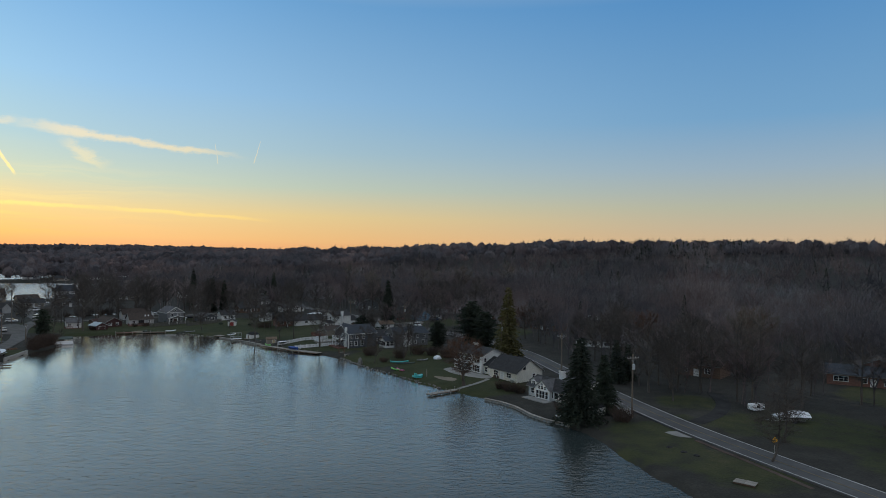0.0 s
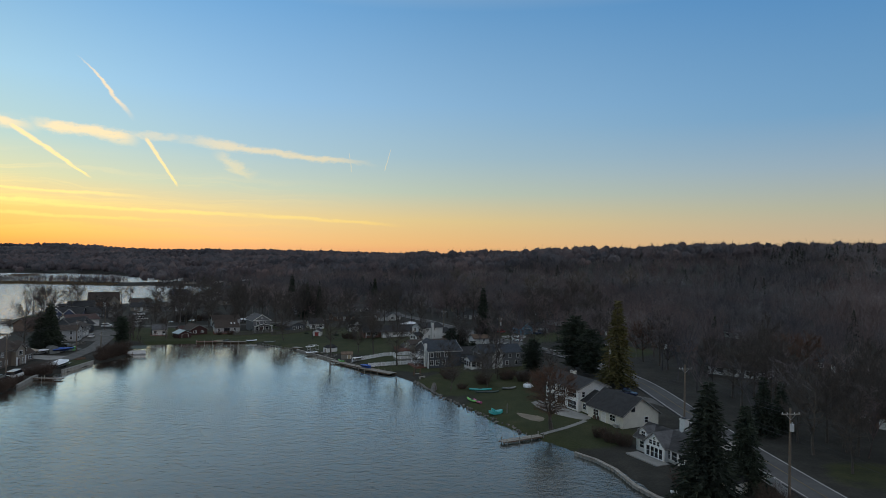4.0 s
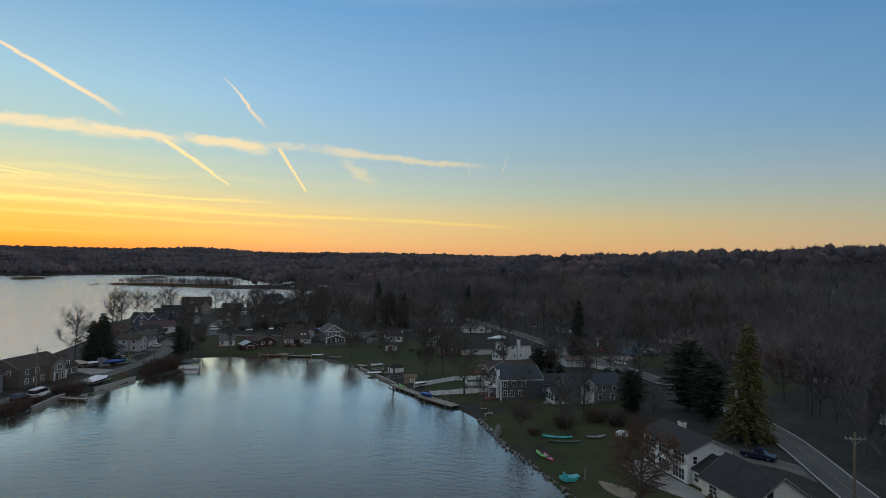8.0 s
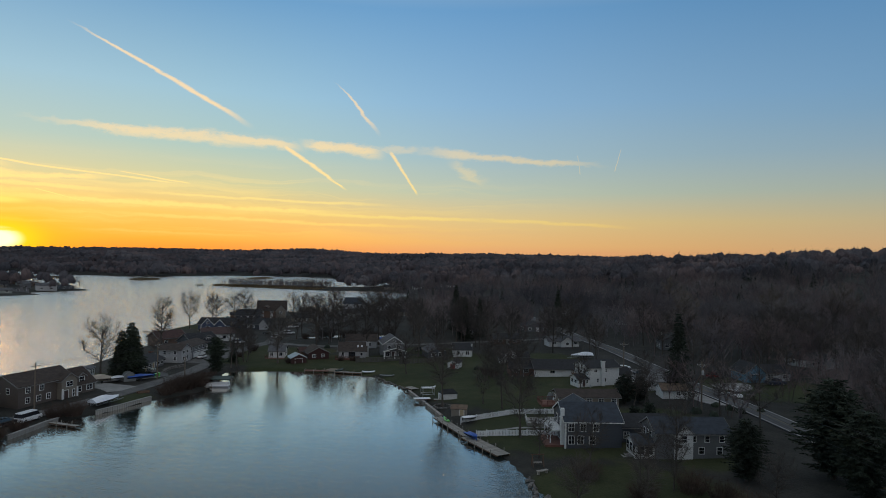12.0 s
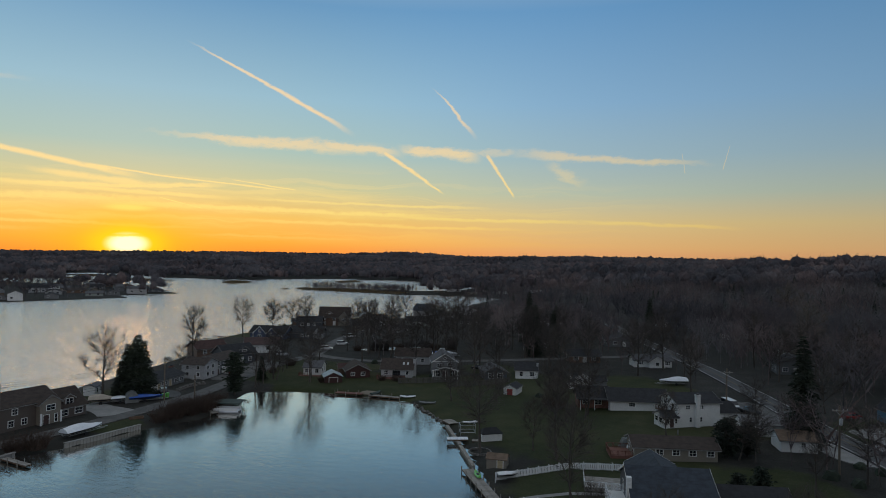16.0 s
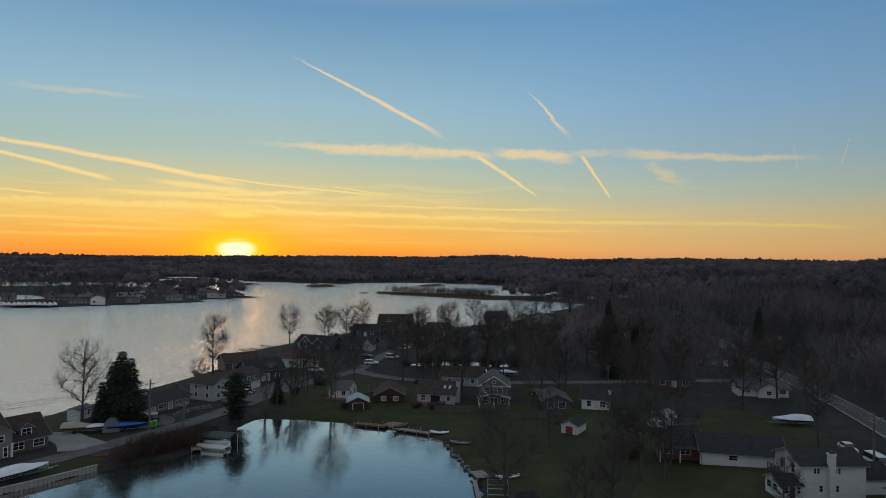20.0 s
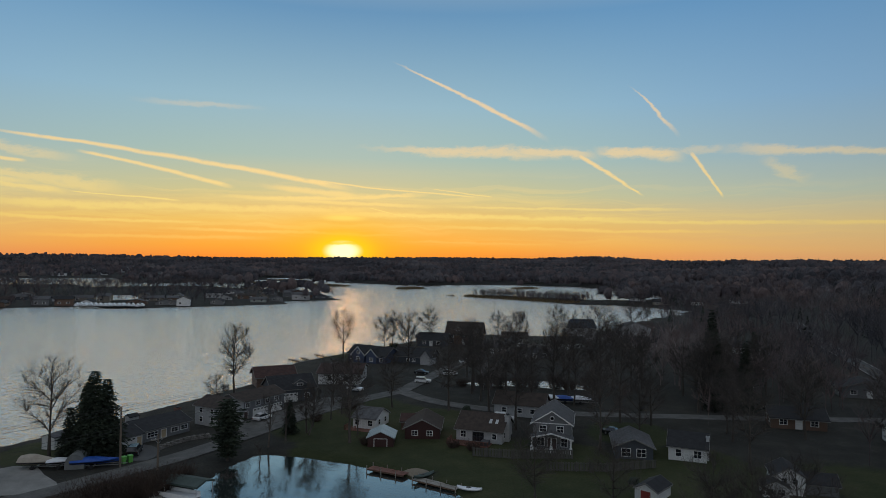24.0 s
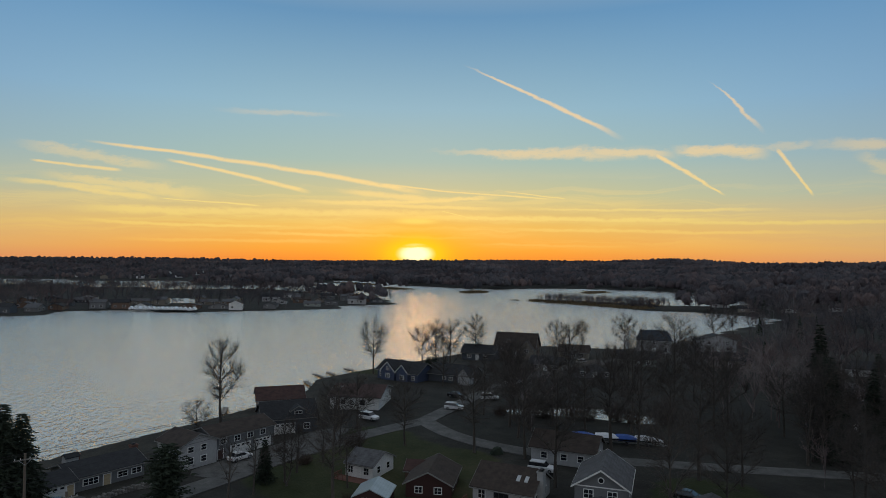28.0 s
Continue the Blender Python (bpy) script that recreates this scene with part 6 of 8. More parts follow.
for (xa, ya), (xb, yb), n in (((-18, 159.4), (-27, 173.4), 34), ((-10, 149.4), (-18, 159), 16), ((0.2, 136.2), (-9.6, 148.6), 18), ((-72, 211.4), (-90, 221.2), 24)):
    for i in range(n):
        s = (i + rng.random()) / n
        lump("shore_stone", "small rough stone along the waterline", "stone", xa + (xb - xa) * s + rng.uniform(-0.4, 0.4), ya + (yb - ya) * s + rng.uniform(-0.4, 0.4), rng.uniform(0.18, 0.42), rng.uniform(0.15, 0.34), STONE, rng.randrange(9), 0.15, "shore stones")
b = thing("stone_bench", "weathered bench facing the water", "bench", -25.6, 175.0, 60)
part("seat", box(-0.9, -0.25, 0.4, 0.9, 0.25, 0.5, 0.02), WOODG, b)
for s in (-0.7, 0.7):
    part("leg", box(s - 0.08, -0.22, -0.1, s + 0.08, 0.22, 0.4), WOODG, b)
b = thing("swing_frame", "weathered timber frame on the bank", "bench", -27.4, 177.6, 40)
for s in (-0.8, 0.8):
    part("leg", join(tube((s, -0.5, 0), (s, 0, 1.7), 0.06, 0.06, 6)), WOODB, b)
    part("leg", join(tube((s, 0.5, 0), (s, 0, 1.7), 0.06, 0.06, 6)), WOODB, b)
part("beam", tube((-1.0, 0, 1.7), (1.0, 0, 1.7), 0.07, 0.07, 6), WOODB, b)
part("seat", box(-0.6, -0.2, 0.5, 0.6, 0.25, 0.6), WOODG, b)
dock("weathered boardwalk dock along the shore", [(-54.6, 194.0), (-43.6, 186.0)], 1.7, WOODG, 0.55)
dock("pale grey floating dock along the shore", [(-43.6, 185.6), (-34.0, 180.0)], 2.4, WOODG, 0.55)
wrapped_boat("small white and blue skiff resting on the dock", -42.2, 184.9, -32, 3.4, 1.3, 1.1, BLUETARP, 0.2, trailer=False)
picket_fence("white vinyl picket fence down to the water", [(-48.7, 192.6), (-43.2, 203.0), (-36.4, 207.4)])
picket_fence("white vinyl picket fence beside the slate house", [(-42.2, 186.4), (-33.6, 192.0), (-29.6, 193.2)])
tagged(ribbon("path", [(-42.8, 188.2), (-38.4, 194.6), (-33.0, 198.0)], 0.9, CONCRETE, 0.05), "curved pale path across the lawn", "path", kind="structure")
b = House("deck terrace with pale floor and white railing", (-37.4, 196.6), (-31.8, 199.8), "terrace", "deck")
b.block("terrace_floor", WOODG, 0, 0, -0.6, 6.4, 5.4, 0.55)
b.rail(VINYL, [(0, 5.4), (0, 0), (6.4, 0)], 0.55)
b = House("tan garden shed with shingle roof by the dock", (-53.0, 196.4), (-50.3, 197.6), "shed", "shed")
b.vol(0, 0, 2.9, 2.4, 1.5, 0.7, TAN, R_TAN, over=0.15, trim=None).door("F", 2.0, 0.8, 1.4, DOOR_T)
b = House("white garden shed with dark roof near the water", (-61.0, 206.2), (-58.9, 209.2), "shed", "shed")
b.vol(0, 0, 3.5, 2.4, 1.5, 0.9, WHITE, R_BLACK, over=0.12, hip=0.8, trim=None).door("L", 1.2, 0.7, 1.3, DOOR_D)
kayak("bright green paddle board on the dock", -51.6, 192.4, 140, LIME, 2.8, 0.8, 0.55)
wrapped_boat("small white personal watercraft on the grass", -47.4, 193.6, 50, 2.8, 1.2, 1.1, VINYL, trailer=False)
b = thing("boat_lift", "galvanised steel boat lift standing on the shore", "boat lift", -66.6, 209.4, 45)
for sx in (-1.3, 1.3):
    for sy in (-1.1, 1.1):
        part("leg", tube((sx, sy, -0.5), (sx, sy, 1.5), 0.05, 0.05, 6), STEEL, b)
for z in (0.25, 1.5):
    part("frame", join(tube((-1.3, -1.1, z), (1.3, -1.1, z), 0.05, 0.05, 5), tube((-1.3, 1.1, z), (1.3, 1.1, z), 0.05, 0.05, 5), tube((-1.3, -1.1, z), (-1.3, 1.1, z), 0.05, 0.05, 5), tube((1.3, -1.1, z), (1.3, 1.1, z), 0.05, 0.05, 5)), STEEL, b)
dock("white dock section drawn up on the bank", [(-66.4, 203.6), (-63.8, 206.0)], 1.6, VINYL, 0.8, False)
dock("grey dock section drawn up on the bank", [(-62.8, 205.8), (-60.4, 207.8)], 1.2, WOODG, 0.7, False)
dock("stacked pale dock sections on the bank", [(-74.6, 213.4), (-71.8, 212.2)], 2.0, WOODG, 0.75, False)
kayak("grey rowing boat turned over on the bank", -86.4, 221.4, 30, GREYTARP, 3.6, 1.3)
kayak("white rowing boat turned over on the lawn", -69.8, 214.8, 60, VINYL, 3.4, 1.2)
seawall("low timber sea wall along the lawn", [(-62.6, 202.4), (-54.8, 195.6)], WOODG, 0.5, WOODG)
seawall("low timber sea wall along the lawn", [(-72.6, 211.0), (-63.4, 203.2)], WOODG, 0.42, WOODG)
b = thing("tree_ring", "ring of dark stones round a large tree", "garden edging", -58.2, 201.8)
for i in range(22):
    a = 6.283 * i / 22
    part("stone", box(-0.22, -0.13, -0.1, 0.22, 0.13, 0.2, 0.04), STONE, b, "", (math.cos(a) * 1.7, math.sin(a) * 1.7, 0.0), math.degrees(a) + 90)
dock("dark red dock on the cove shore", [(-109.0, 216.2), (-103.6, 219.2)], 1.6, DECKRED, 0.5)
dock("grey dock along the cove shore", [(-101.6, 219.6), (-95.0, 222.4)], 1.4, WOODG, 0.45)
flat_patch("beach", "small strip of brown sand at the cove", "beach", [(-105.0, 219.4), (-101.6, 220.2), (-101.8, 222.4), (-104.8, 221.6)], SAND, 0.04)
kayak("pale blue rowing boat on the cove shore", -93.6, 223.2, 40, WRAP, 3.4, 1.3)
kayak("dark rowing boat on the cove shore", -101.4, 220.9, 100, GREENTARP, 3.6, 1.2)
picket_fence("weathered grey board fence between the yards", [(-104.6, 231.6), (-100.2, 236.0), (-95.2, 243.6)], FENCEWOOD, 1.4, 2.2, "board_fence", 0.36)
picket_fence("weathered grey board fence between the yards", [(-93.4, 236.6), (-88.2, 243.4), (-85.4, 250.6)], FENCEWOOD, 1.3, 2.2, "board_fence", 0.36)
# west bank of the cove
b = thing("boat_canopy", "dark green canvas canopy on posts over a pontoon boat", "boat shelter", -112.6, 191.6, 36)
part("canopy_roof", loft([[(x, -1.7, 1.55), (x, 0, 2.0), (x, 1.7, 1.55), (x, 1.7, 1.3), (x, 0, 1.8), (x, -1.7, 1.3)] for x in (-2.9, 2.9)]), GREENTARP, b)
for sx in (-2.6, 2.6):
    for sy in (-1.5, 1.5):
        part("post", tube((sx, sy, -2.0), (sx, sy, 1.5), 0.05, 0.05, 6), STEEL, b)
b.location.z = 0.2
b = thing("pontoon_boat", "pale pontoon boat moored under the canopy", "boat", -111.4, 190.2, 36, 0.0)
part("deck", box(-2.6, -1.1, 0.35, 2.6, 1.1, 0.5, 0.03), WRAP, b)
for s in (-1, 1):
    part("float", tube((-2.7, s * 0.8, 0.12), (2.7, s * 0.8, 0.12), 0.26, 0.2, 10), STEEL, b)
    part("side_rail", join(box(-2.5, s * 1.05 - 0.03, 0.5, 2.5, s * 1.05 + 0.03, 0.95)), VINYL, b)
dock("grey dock beside the boat canopy", [(-115.6, 188.8), (-110.4, 187.2)], 1.3, WOODG, 0.5)
seawall("weathered pale corrugated sea wall with a flat cap", [(-108.1, 160.0), (-109.0, 165.0), (-110.9, 173.2)], WEATHERED, 0.78, CONCRETE, 0.55)
seawall("low stone-grey sea wall under the parking strip", [(-103.6, 143.0), (-107.8, 151.0), (-108.6, 153.4)], CONCRETE, 0.7, CONCRETE)
wrapped_boat("boat in tight white shrink wrap on the grass", -112.2, 164.2, 106, 7.0, 2.3, 2.0, WRAP, None, "wrapped boats")
dock("narrow grey dock off the stone bank", [(-108.4, 151.6), (-101.8, 153.0)], 0.9, WOODG, 0.45)
car("white van parked beside the lane", -110.6, 149.4, 110, carpaint("white", (0.7, 0.7, 0.7)), "van")
car("dark car parked beside the lane", -110.2, 145.4, 105, carpaint("black", (0.014, 0.014, 0.016)), "suv")
flat_patch("driveway", "wide pale concrete driveway by the taupe house", "driveway", [(-121.6, 170.2), (-125.6, 170.8), (-133.4, 170.0), (-132.6, 174.4), (-127.2, 175.8), (-121.8, 177.2), (-120.4, 174.0)], CONCRETE, 0.09)
wrapped_boat("boat under a tan canvas cover on the grass", -131.2, 175.2, 60, 5.0, 2.2, 2.0, TANTARP)
wrapped_boat("small boat with white and blue cover", -129.6, 178.0, 75, 3.8, 1.7, 1.4, WRAP)
wrapped_boat("long boat under a blue tarpaulin", -127.6, 182.0, 70, 6.2, 2.1, 1.5, BLUETARP)
b = thing("arched_shelter", "grey arched canvas storage shelter", "shelter", -129.0, 179.8, -20)
part("canvas", loft([[(x, 1.3 * math.cos(a), 2.1 * math.sin(a) ** 0.7) for a in [math.pi * k / 10 for k in range(11)]] for x in (-1.3, 1.3)]), GREYTARP, b)
for i in range(2):
    b = thing("wheelie_bin", "lime green wheeled bin by the lane", "bin", -127.4 - i * 0.3, 185.6 + i * 0.9, 20, group="wheeled bins")
    part("body", loft([[(-r, -r, z), (r, -r, z), (r, r, z), (-r, r, z)] for z, r in ((0.05, 0.24), (1.0, 0.31))]), LIME, b)
    part("lid", box(-0.34, -0.34, 1.0, 0.34, 0.36, 1.1, 0.04), LIME, b)
flat_patch("driveway", "dark asphalt drive in front of the white garage", "driveway", [(-130.2, 184.8), (-134.0, 185.6), (-136.0, 189.6), (-131.6, 191.2), (-127.4, 188.6)], ASPHALT, 0.07)
car("black car parked in front of the white garage", -131.6, 187.6, 160, carpaint("black", (0.014, 0.014, 0.016)), "suv")
b = thing("stone_wall", "low wall of pale field stones above the lane", "wall", -133.0, 190.6)
for i in range(46):
    s = i / 45
    px, py = -132.6 - 3.4 * s - 1.2 * math.sin(s * 3), 191.2 + 8.4 * s
    part("stone", box(-0.3, -0.22, -0.25, 0.3, 0.22, 0.28 + 0.16 * (i % 3), 0.1), STONE, b, "", (px + 133.0 + 0.3 * (i % 2), py - 190.6, 0.0), i * 37 % 90)
flat_patch("driveway", "wide grey concrete forecourt before the garages", "driveway", [(-136.2, 205.8), (-140.4, 203.6), (-148.2, 217.4), (-154.2, 225.8), (-152.6, 231.0), (-147.6, 226.6), (-142.4, 217.6)], GRAVEL, 0.10)
car("white car parked on the forecourt", -142.6, 210.6, 120, carpaint("white", (0.7, 0.7, 0.7)), "sedan")
b = thing("stair_rail", "weathered handrail beside steps to the water", "railing", -116.8, 187.4, 60)
for k in range(3):
    part("post", tube((k * 0.9, 0, -0.6), (k * 0.9, 0, 0.95 - k * 0.2), 0.05, 0.05, 6), WOODG, b)
part("rail", tube((-0.2, 0, 1.0), (2.1, 0, 0.5), 0.05, 0.05, 6), WOODG, b)
b = thing("log_rack", "stack of weathered timbers by the lane", "timber", -116.0, 174.8, 70)
for k in range(5):
    part("timber", box(-1.2, -0.5 + 0.22 * k, 0.0, 1.2, -0.32 + 0.22 * k, 0.18 + 0.12 * (k % 3), 0.02), WOODB, b)
for x, y, a, l in ((-207.6, 243.0, 60, 9.0), (-211.0, 246.6, 60, 6.0), (-215.4, 253.4, 50, 7.0), (-200.0, 236.6, 95, 6.0), (-176.6, 212.6, 130, 8.0)):
    dock("small grey dock standing in the big lake", [(x, y), (x - l * math.cos(radians(a - 90)), y + l * math.sin(radians(a - 90)) * 0.3)], 1.1, WOODG, 0.5)
# road side, poles and wires
for key, x, y, top, a, can in (("s", 58.0, 60.0, 12.4, 20, False), ("a", 32.8, 110.5, 11.8, 15, True), ("b", 26.3, 141.0, 11.7, 15, False), ("c", 16.2, 174.1, 11.0, 25, True), ("d", -13.0, 224.5, 11.2, 40, True), ("g", -35.4, 250.2, 10.6, 40, False),
                               ("h", -72.6, 299.4, 11.0, 40, False), ("l", -117.2, 153.6, 9.7, 100, False), ("e", -126.0, 185.0, 9.5, 110, False), ("n", -121.8, 189.3, 6.0, 110, False), ("o", -152.5, 229.0, 9.5, 120, False)):
    utility_pole(key, x, y, top, a, can)
for a, b in (("s", "a"), ("a", "b"), ("b", "c"), ("c", "d"), ("d", "g"), ("g", "h"), ("l", "e"), ("e", "o")):
    wires(a, b, sag=0.8 if a not in "le" else 0.5)
b = thing("road_sign", "yellow diamond warning sign with black arrow", "road sign", 46.6, 90.0, 200)
part("post", tube((0, 0, -0.4), (0, 0, 2.3), 0.04, 0.04, 6), STEEL, b)
part("plate", ([(0, -0.05, 1.5), (0.55, -0.05, 2.05), (0, -0.05, 2.6), (-0.55, -0.05, 2.05), (0, -0.03, 1.5), (0.55, -0.03, 2.05), (0, -0.03, 2.6), (-0.55, -0.03, 2.05)], [(0, 1, 2, 3), (7, 6, 5, 4), (0, 4, 5, 1), (1, 5, 6, 2), (2, 6, 7, 3), (3, 7, 4, 0)]), SIGNY, b)
part("arrow", join(box(-0.06, -0.07, 1.75, 0.06, -0.052, 2.15), box(-0.3, -0.07, 2.05, 0.06, -0.052, 2.17)), BLACKP, b)
b.rotation_euler.z = radians(20)
picket_fence("white vinyl fence along the road verge", [(31.0, 122.4), (32.2, 116.8), (33.0, 111.6)], VINYL, 1.3)
b = House("small cream shed under the spruces", (27.2, 111.4), (29.0, 113.2), "shed", "shed")
b.vol(0, 0, 2.5, 2.6, 1.9, 0.6, CREAM, R_BLACK, over=0.2, trim=None).door("F", 1.2, 0.8, 1.7, DOOR_W)
kayak("white skiff lying under the spruces", 21.8, 111.4, 20, VINYL, 4.2, 1.4)
wrapped_boat("boat in white shrink wrap behind the road", 58.2, 107.6, 180, 6.0, 2.3, 2.0, WRAP, None, "wrapped boats")
b = thing("camper", "white camper trailer behind bare trees", "trailer", 56.2, 115.0, 20)
b.scale = (0.55, 0.6, 0.55)
part("body", loft([[(x, -1.1, 0.6 + k), (x, 1.1, 0.6 + k), (x, 1.1, 2.5 - k), (x, -1.1, 2.5 - k)] for x, k in ((-2.4, 0.3), (-2.1, 0.0), (2.1, 0.0), (2.4, 0.3))]), VINYL, b)
part("window", box(-1.0, -1.13, 1.4, 0.6, -1.09, 2.0, 0.01), GLASS, b)
for s in (-1, 1):
    part("wheel", tube((0, s * 0.9, 0.32), (0, s * 1.08, 0.32), 0.32, 0.32, 12), RUBBER, b)
tagged(ribbon("driveway", [(42.4, 107.4), (47.6, 112.0), (52.6, 120.0), (55.0, 130.0)], 2.6, TARMAC, 0.06), "dark gravel drive leading off the road", "driveway", kind="structure")
flat_patch("gravel_patch", "pale gravel patch in the verge", "ground", [(35.4, 101.8), (36.6, 99.4), (39.2, 98.8), (39.6, 100.6), (37.4, 102.4)], CONCRETE, 0.04)
tagged(ribbon("ditch", [(38.6, 97.4), (41.6, 87.6), (44.6, 77.2)], 0.7, SHRUB, 0.03), "narrow dark drainage ditch beside the road", "ditch", kind="structure")
for x, y in ((34.6, 91.6), (33.4, 94.0), (35.8, 90.0)):
    lump("stone_heap", "dark stones in the rough grass", "stone", x, y, 0.5, 0.2, TARMAC, int(x * 3))
dock("pale dock section lying on the bank", [(36.4, 79.8), (38.4, 78.2)], 1.6, WOODG, 1.0, False)
car("white car standing on the main road", -8.9, 240.6, 306, carpaint("white", (0.7, 0.7, 0.7)), "suv")
flat_patch("driveway", "grey gravel parking yard behind the white house", "driveway", [(-30.4, 247.6), (-35.0, 251.6), (-39.6, 259.0), (-35.4, 264.6), (-28.6, 259.6), (-24.6, 253.0)], GRAVEL, 0.08)
car("white van parked behind the white house", -36.6, 256.8, 315, carpaint("white", (0.7, 0.7, 0.7)), "van")
car("black pickup truck parked behind the white house", -32.4, 253.6, 335, carpaint("black", (0.014, 0.014, 0.016)), "pickup")
car("white car parked by the main road", -42.0, 262.4, 310, carpaint("white", (0.7, 0.7, 0.7)), "sedan")
flat_patch("driveway", "pale concrete drive at the tan-roofed garage", "driveway", [(-17.2, 235.6), (-13.0, 231.6), (-6.0, 232.4), (-9.0, 237.6), (-14.0, 240.4), (-20.6, 241.8)], CONCRETE, 0.08)
flat_patch("driveway", "pale concrete drive at the blue gable", "driveway", [(-13.4, 255.6), (-15.6, 251.6), (-10.0, 247.4), (-6.8, 251.8), (-8.6, 257.8)], CONCRETE, 0.08)
car("dark blue pickup truck parked at the blue house", -2.6, 259.8, 40, carpaint("blue", (0.02, 0.035, 0.07)), "pickup")
car("red car parked at the blue house", -16.4, 262.0, 60, carpaint("red", (0.25, 0.02, 0.02)), "sedan")
wrapped_boat("boat in white shrink wrap on the lawn", -54.2, 273.4, 223, 6.6, 2.4, 2.0, WRAP, None, "wrapped boats")
b = thing("camper", "long white camper parked behind the white house", "trailer", -41.0, 252.6, 40)
b.scale = (0.85, 0.8, 0.75)
part("body", loft([[(x, -1.2, 0.7 + k), (x, 1.2, 0.7 + k), (x, 1.2, 2.9 - k), (x, -1.2, 2.9 - k)] for x, k in ((-3.6, 0.3), (-3.2, 0.0), (3.2, 0.0), (3.6, 0.35))]), VINYL, b)
part("roof_unit", box(-0.5, -0.4, 2.88, 0.5, 0.4, 3.2, 0.08), VINYL, b)
for s in (-1, 1):
    part("wheel", tube((0, s * 0.95, 0.36), (0, s * 1.15, 0.36), 0.36, 0.36, 12), RUBBER, b)
lump("tent", "pale domed tent on the lawn beside a deck", "tent", -41.6, 218.6, 1.3, 1.7, GREYTARP, 3)
lump("covered_grill", "white covered grill on the deck", "grill", -40.4, 217.4, 0.7, 1.2, WRAP, 4)
for i, (x, y, s) in enumerate(((-8.4, 228.6, 1.2), (-11.2, 229.8, 1.0), (-6.2, 226.8, 1.1), (-13.6, 222.4, 1.4), (-10.2, 221.0, 1.2), (-3.0, 229.4, 0.9), (-129.0, 247.4, 1.2), (-104.0, 243.0, 0.9), (-118.6, 233.0, 1.1), (-83.0, 243.0, 0.9), (-71.6, 241.4, 1.0))):
    lump("round_bush", "low dark rounded evergreen bush", "bush", x, y, s, s * 0.9, NEEDLE, i, group="garden bushes")
b = thing("mailbox", "white mailbox on a post by the road", "mailbox", -9.2, 247.2, 35)
part("post", box(-0.06, -0.06, -0.2, 0.06, 0.06, 1.1), VINYL, b)
part("box", loft([[(x, 0.12 * math.cos(k * math.pi / 5), 1.15 + 0.14 * math.sin(k * math.pi / 5)) for k in range(6)] for x in (-0.28, 0.28)]), VINYL, b)
for x, y, a, cv, l in ((-128.8, 265.2, 40, BLUETARP, 5.2), (-126.6, 268.6, 45, WRAP, 5.6), (-122.6, 273.0, 40, WRAP, 4.6), (-124.8, 270.6, 45, BLUETARP, 5.0)):
    wrapped_boat("covered boat stored beside the back lane", x, y, a, l, 2.1, 1.7, cv, None, "stored boats")
for x, y, a, k in ((-166.0, 268.0, 60, "suv"), (-170.6, 262.0, 40, "sedan"), (-160.0, 256.0, 50, "suv"), (-178.0, 282.0, 70, "pickup"), (-196.0, 318.0, 70, "suv"), (-157.6, 236.6, 30, "suv"), (-118.4, 248.6, 40, "suv"), (-101.0, 258.8, 30, "sedan")):
    car("parked car half hidden by bare trees", x, y, a, carpaint(("silver", "white", "black")[int(-x) % 3], ((0.5, 0.51, 0.52), (0.7, 0.7, 0.7), (0.014, 0.014, 0.016))[int(-x) % 3]), k, group="cars by the lanes")

# ---- the settlement across the lake ----
rt = random.Random(9)
EDGE = [(-458, 70), (-466, 137), (-492, 181), (-459, 262), (-470, 309), (-494, 366)]
spots = []
for k in range(4):
    line = smooth_line([(x - 6 - 34 * k, y + 4 * k) for x, y in EDGE], 17.0 + 2 * k)
    spots += [(p.x + rt.uniform(-3, 3), p.y + rt.uniform(-3, 3)) for p in line]
spots += [(-520 - 20 * i + rt.uniform(-4, 4), 372 + rt.uniform(-8, 8)) for i in range(9)]
for x, y in spots:
    if float(shore(np.array([x]), np.array([y]))[0]) < 7:
        continue
    a = rt.choice((70, 75, 80, 160, 165))
    ca, sa = math.cos(radians(a)), math.sin(radians(a))
    w, e = rt.uniform(9, 14), rt.choice((2.4, 2.6, 3.0, 4.6))
    h = House("house on the low far shore with dark roof", (x - ca * w / 2, y - sa * w / 2), (x + ca * w / 2, y + sa * w / 2), group="houses across the lake")
    h.vol(0, 0, w, rt.uniform(7, 10), e, rt.uniform(1.6, 2.4), rt.choice((GREY, WHITE, TAN, PALEGREY, BROWNS, SAGE, SLATE, BROWNS)), rt.choice((R_BLACK, R_BROWN, R_GREY)), rt.choice("xy"), over=0.4, trim=None)
    h.row("F", (w * 0.25, w * 0.72), 0.9, 1.6, 1.4).row("L", (2.6,), 0.9, 1.5, 1.4)
for i in range(15):
    s = i / 14
    wrapped_boat("boat in white shrink wrap at the far marina", -478.0 + 19.0 * s + rt.uniform(-1, 1), 200.0 + 34.0 * s, 160 + rt.uniform(-8, 8), rt.uniform(7, 9), 2.8, 2.8, WRAP, None, "boats at the marina", False)
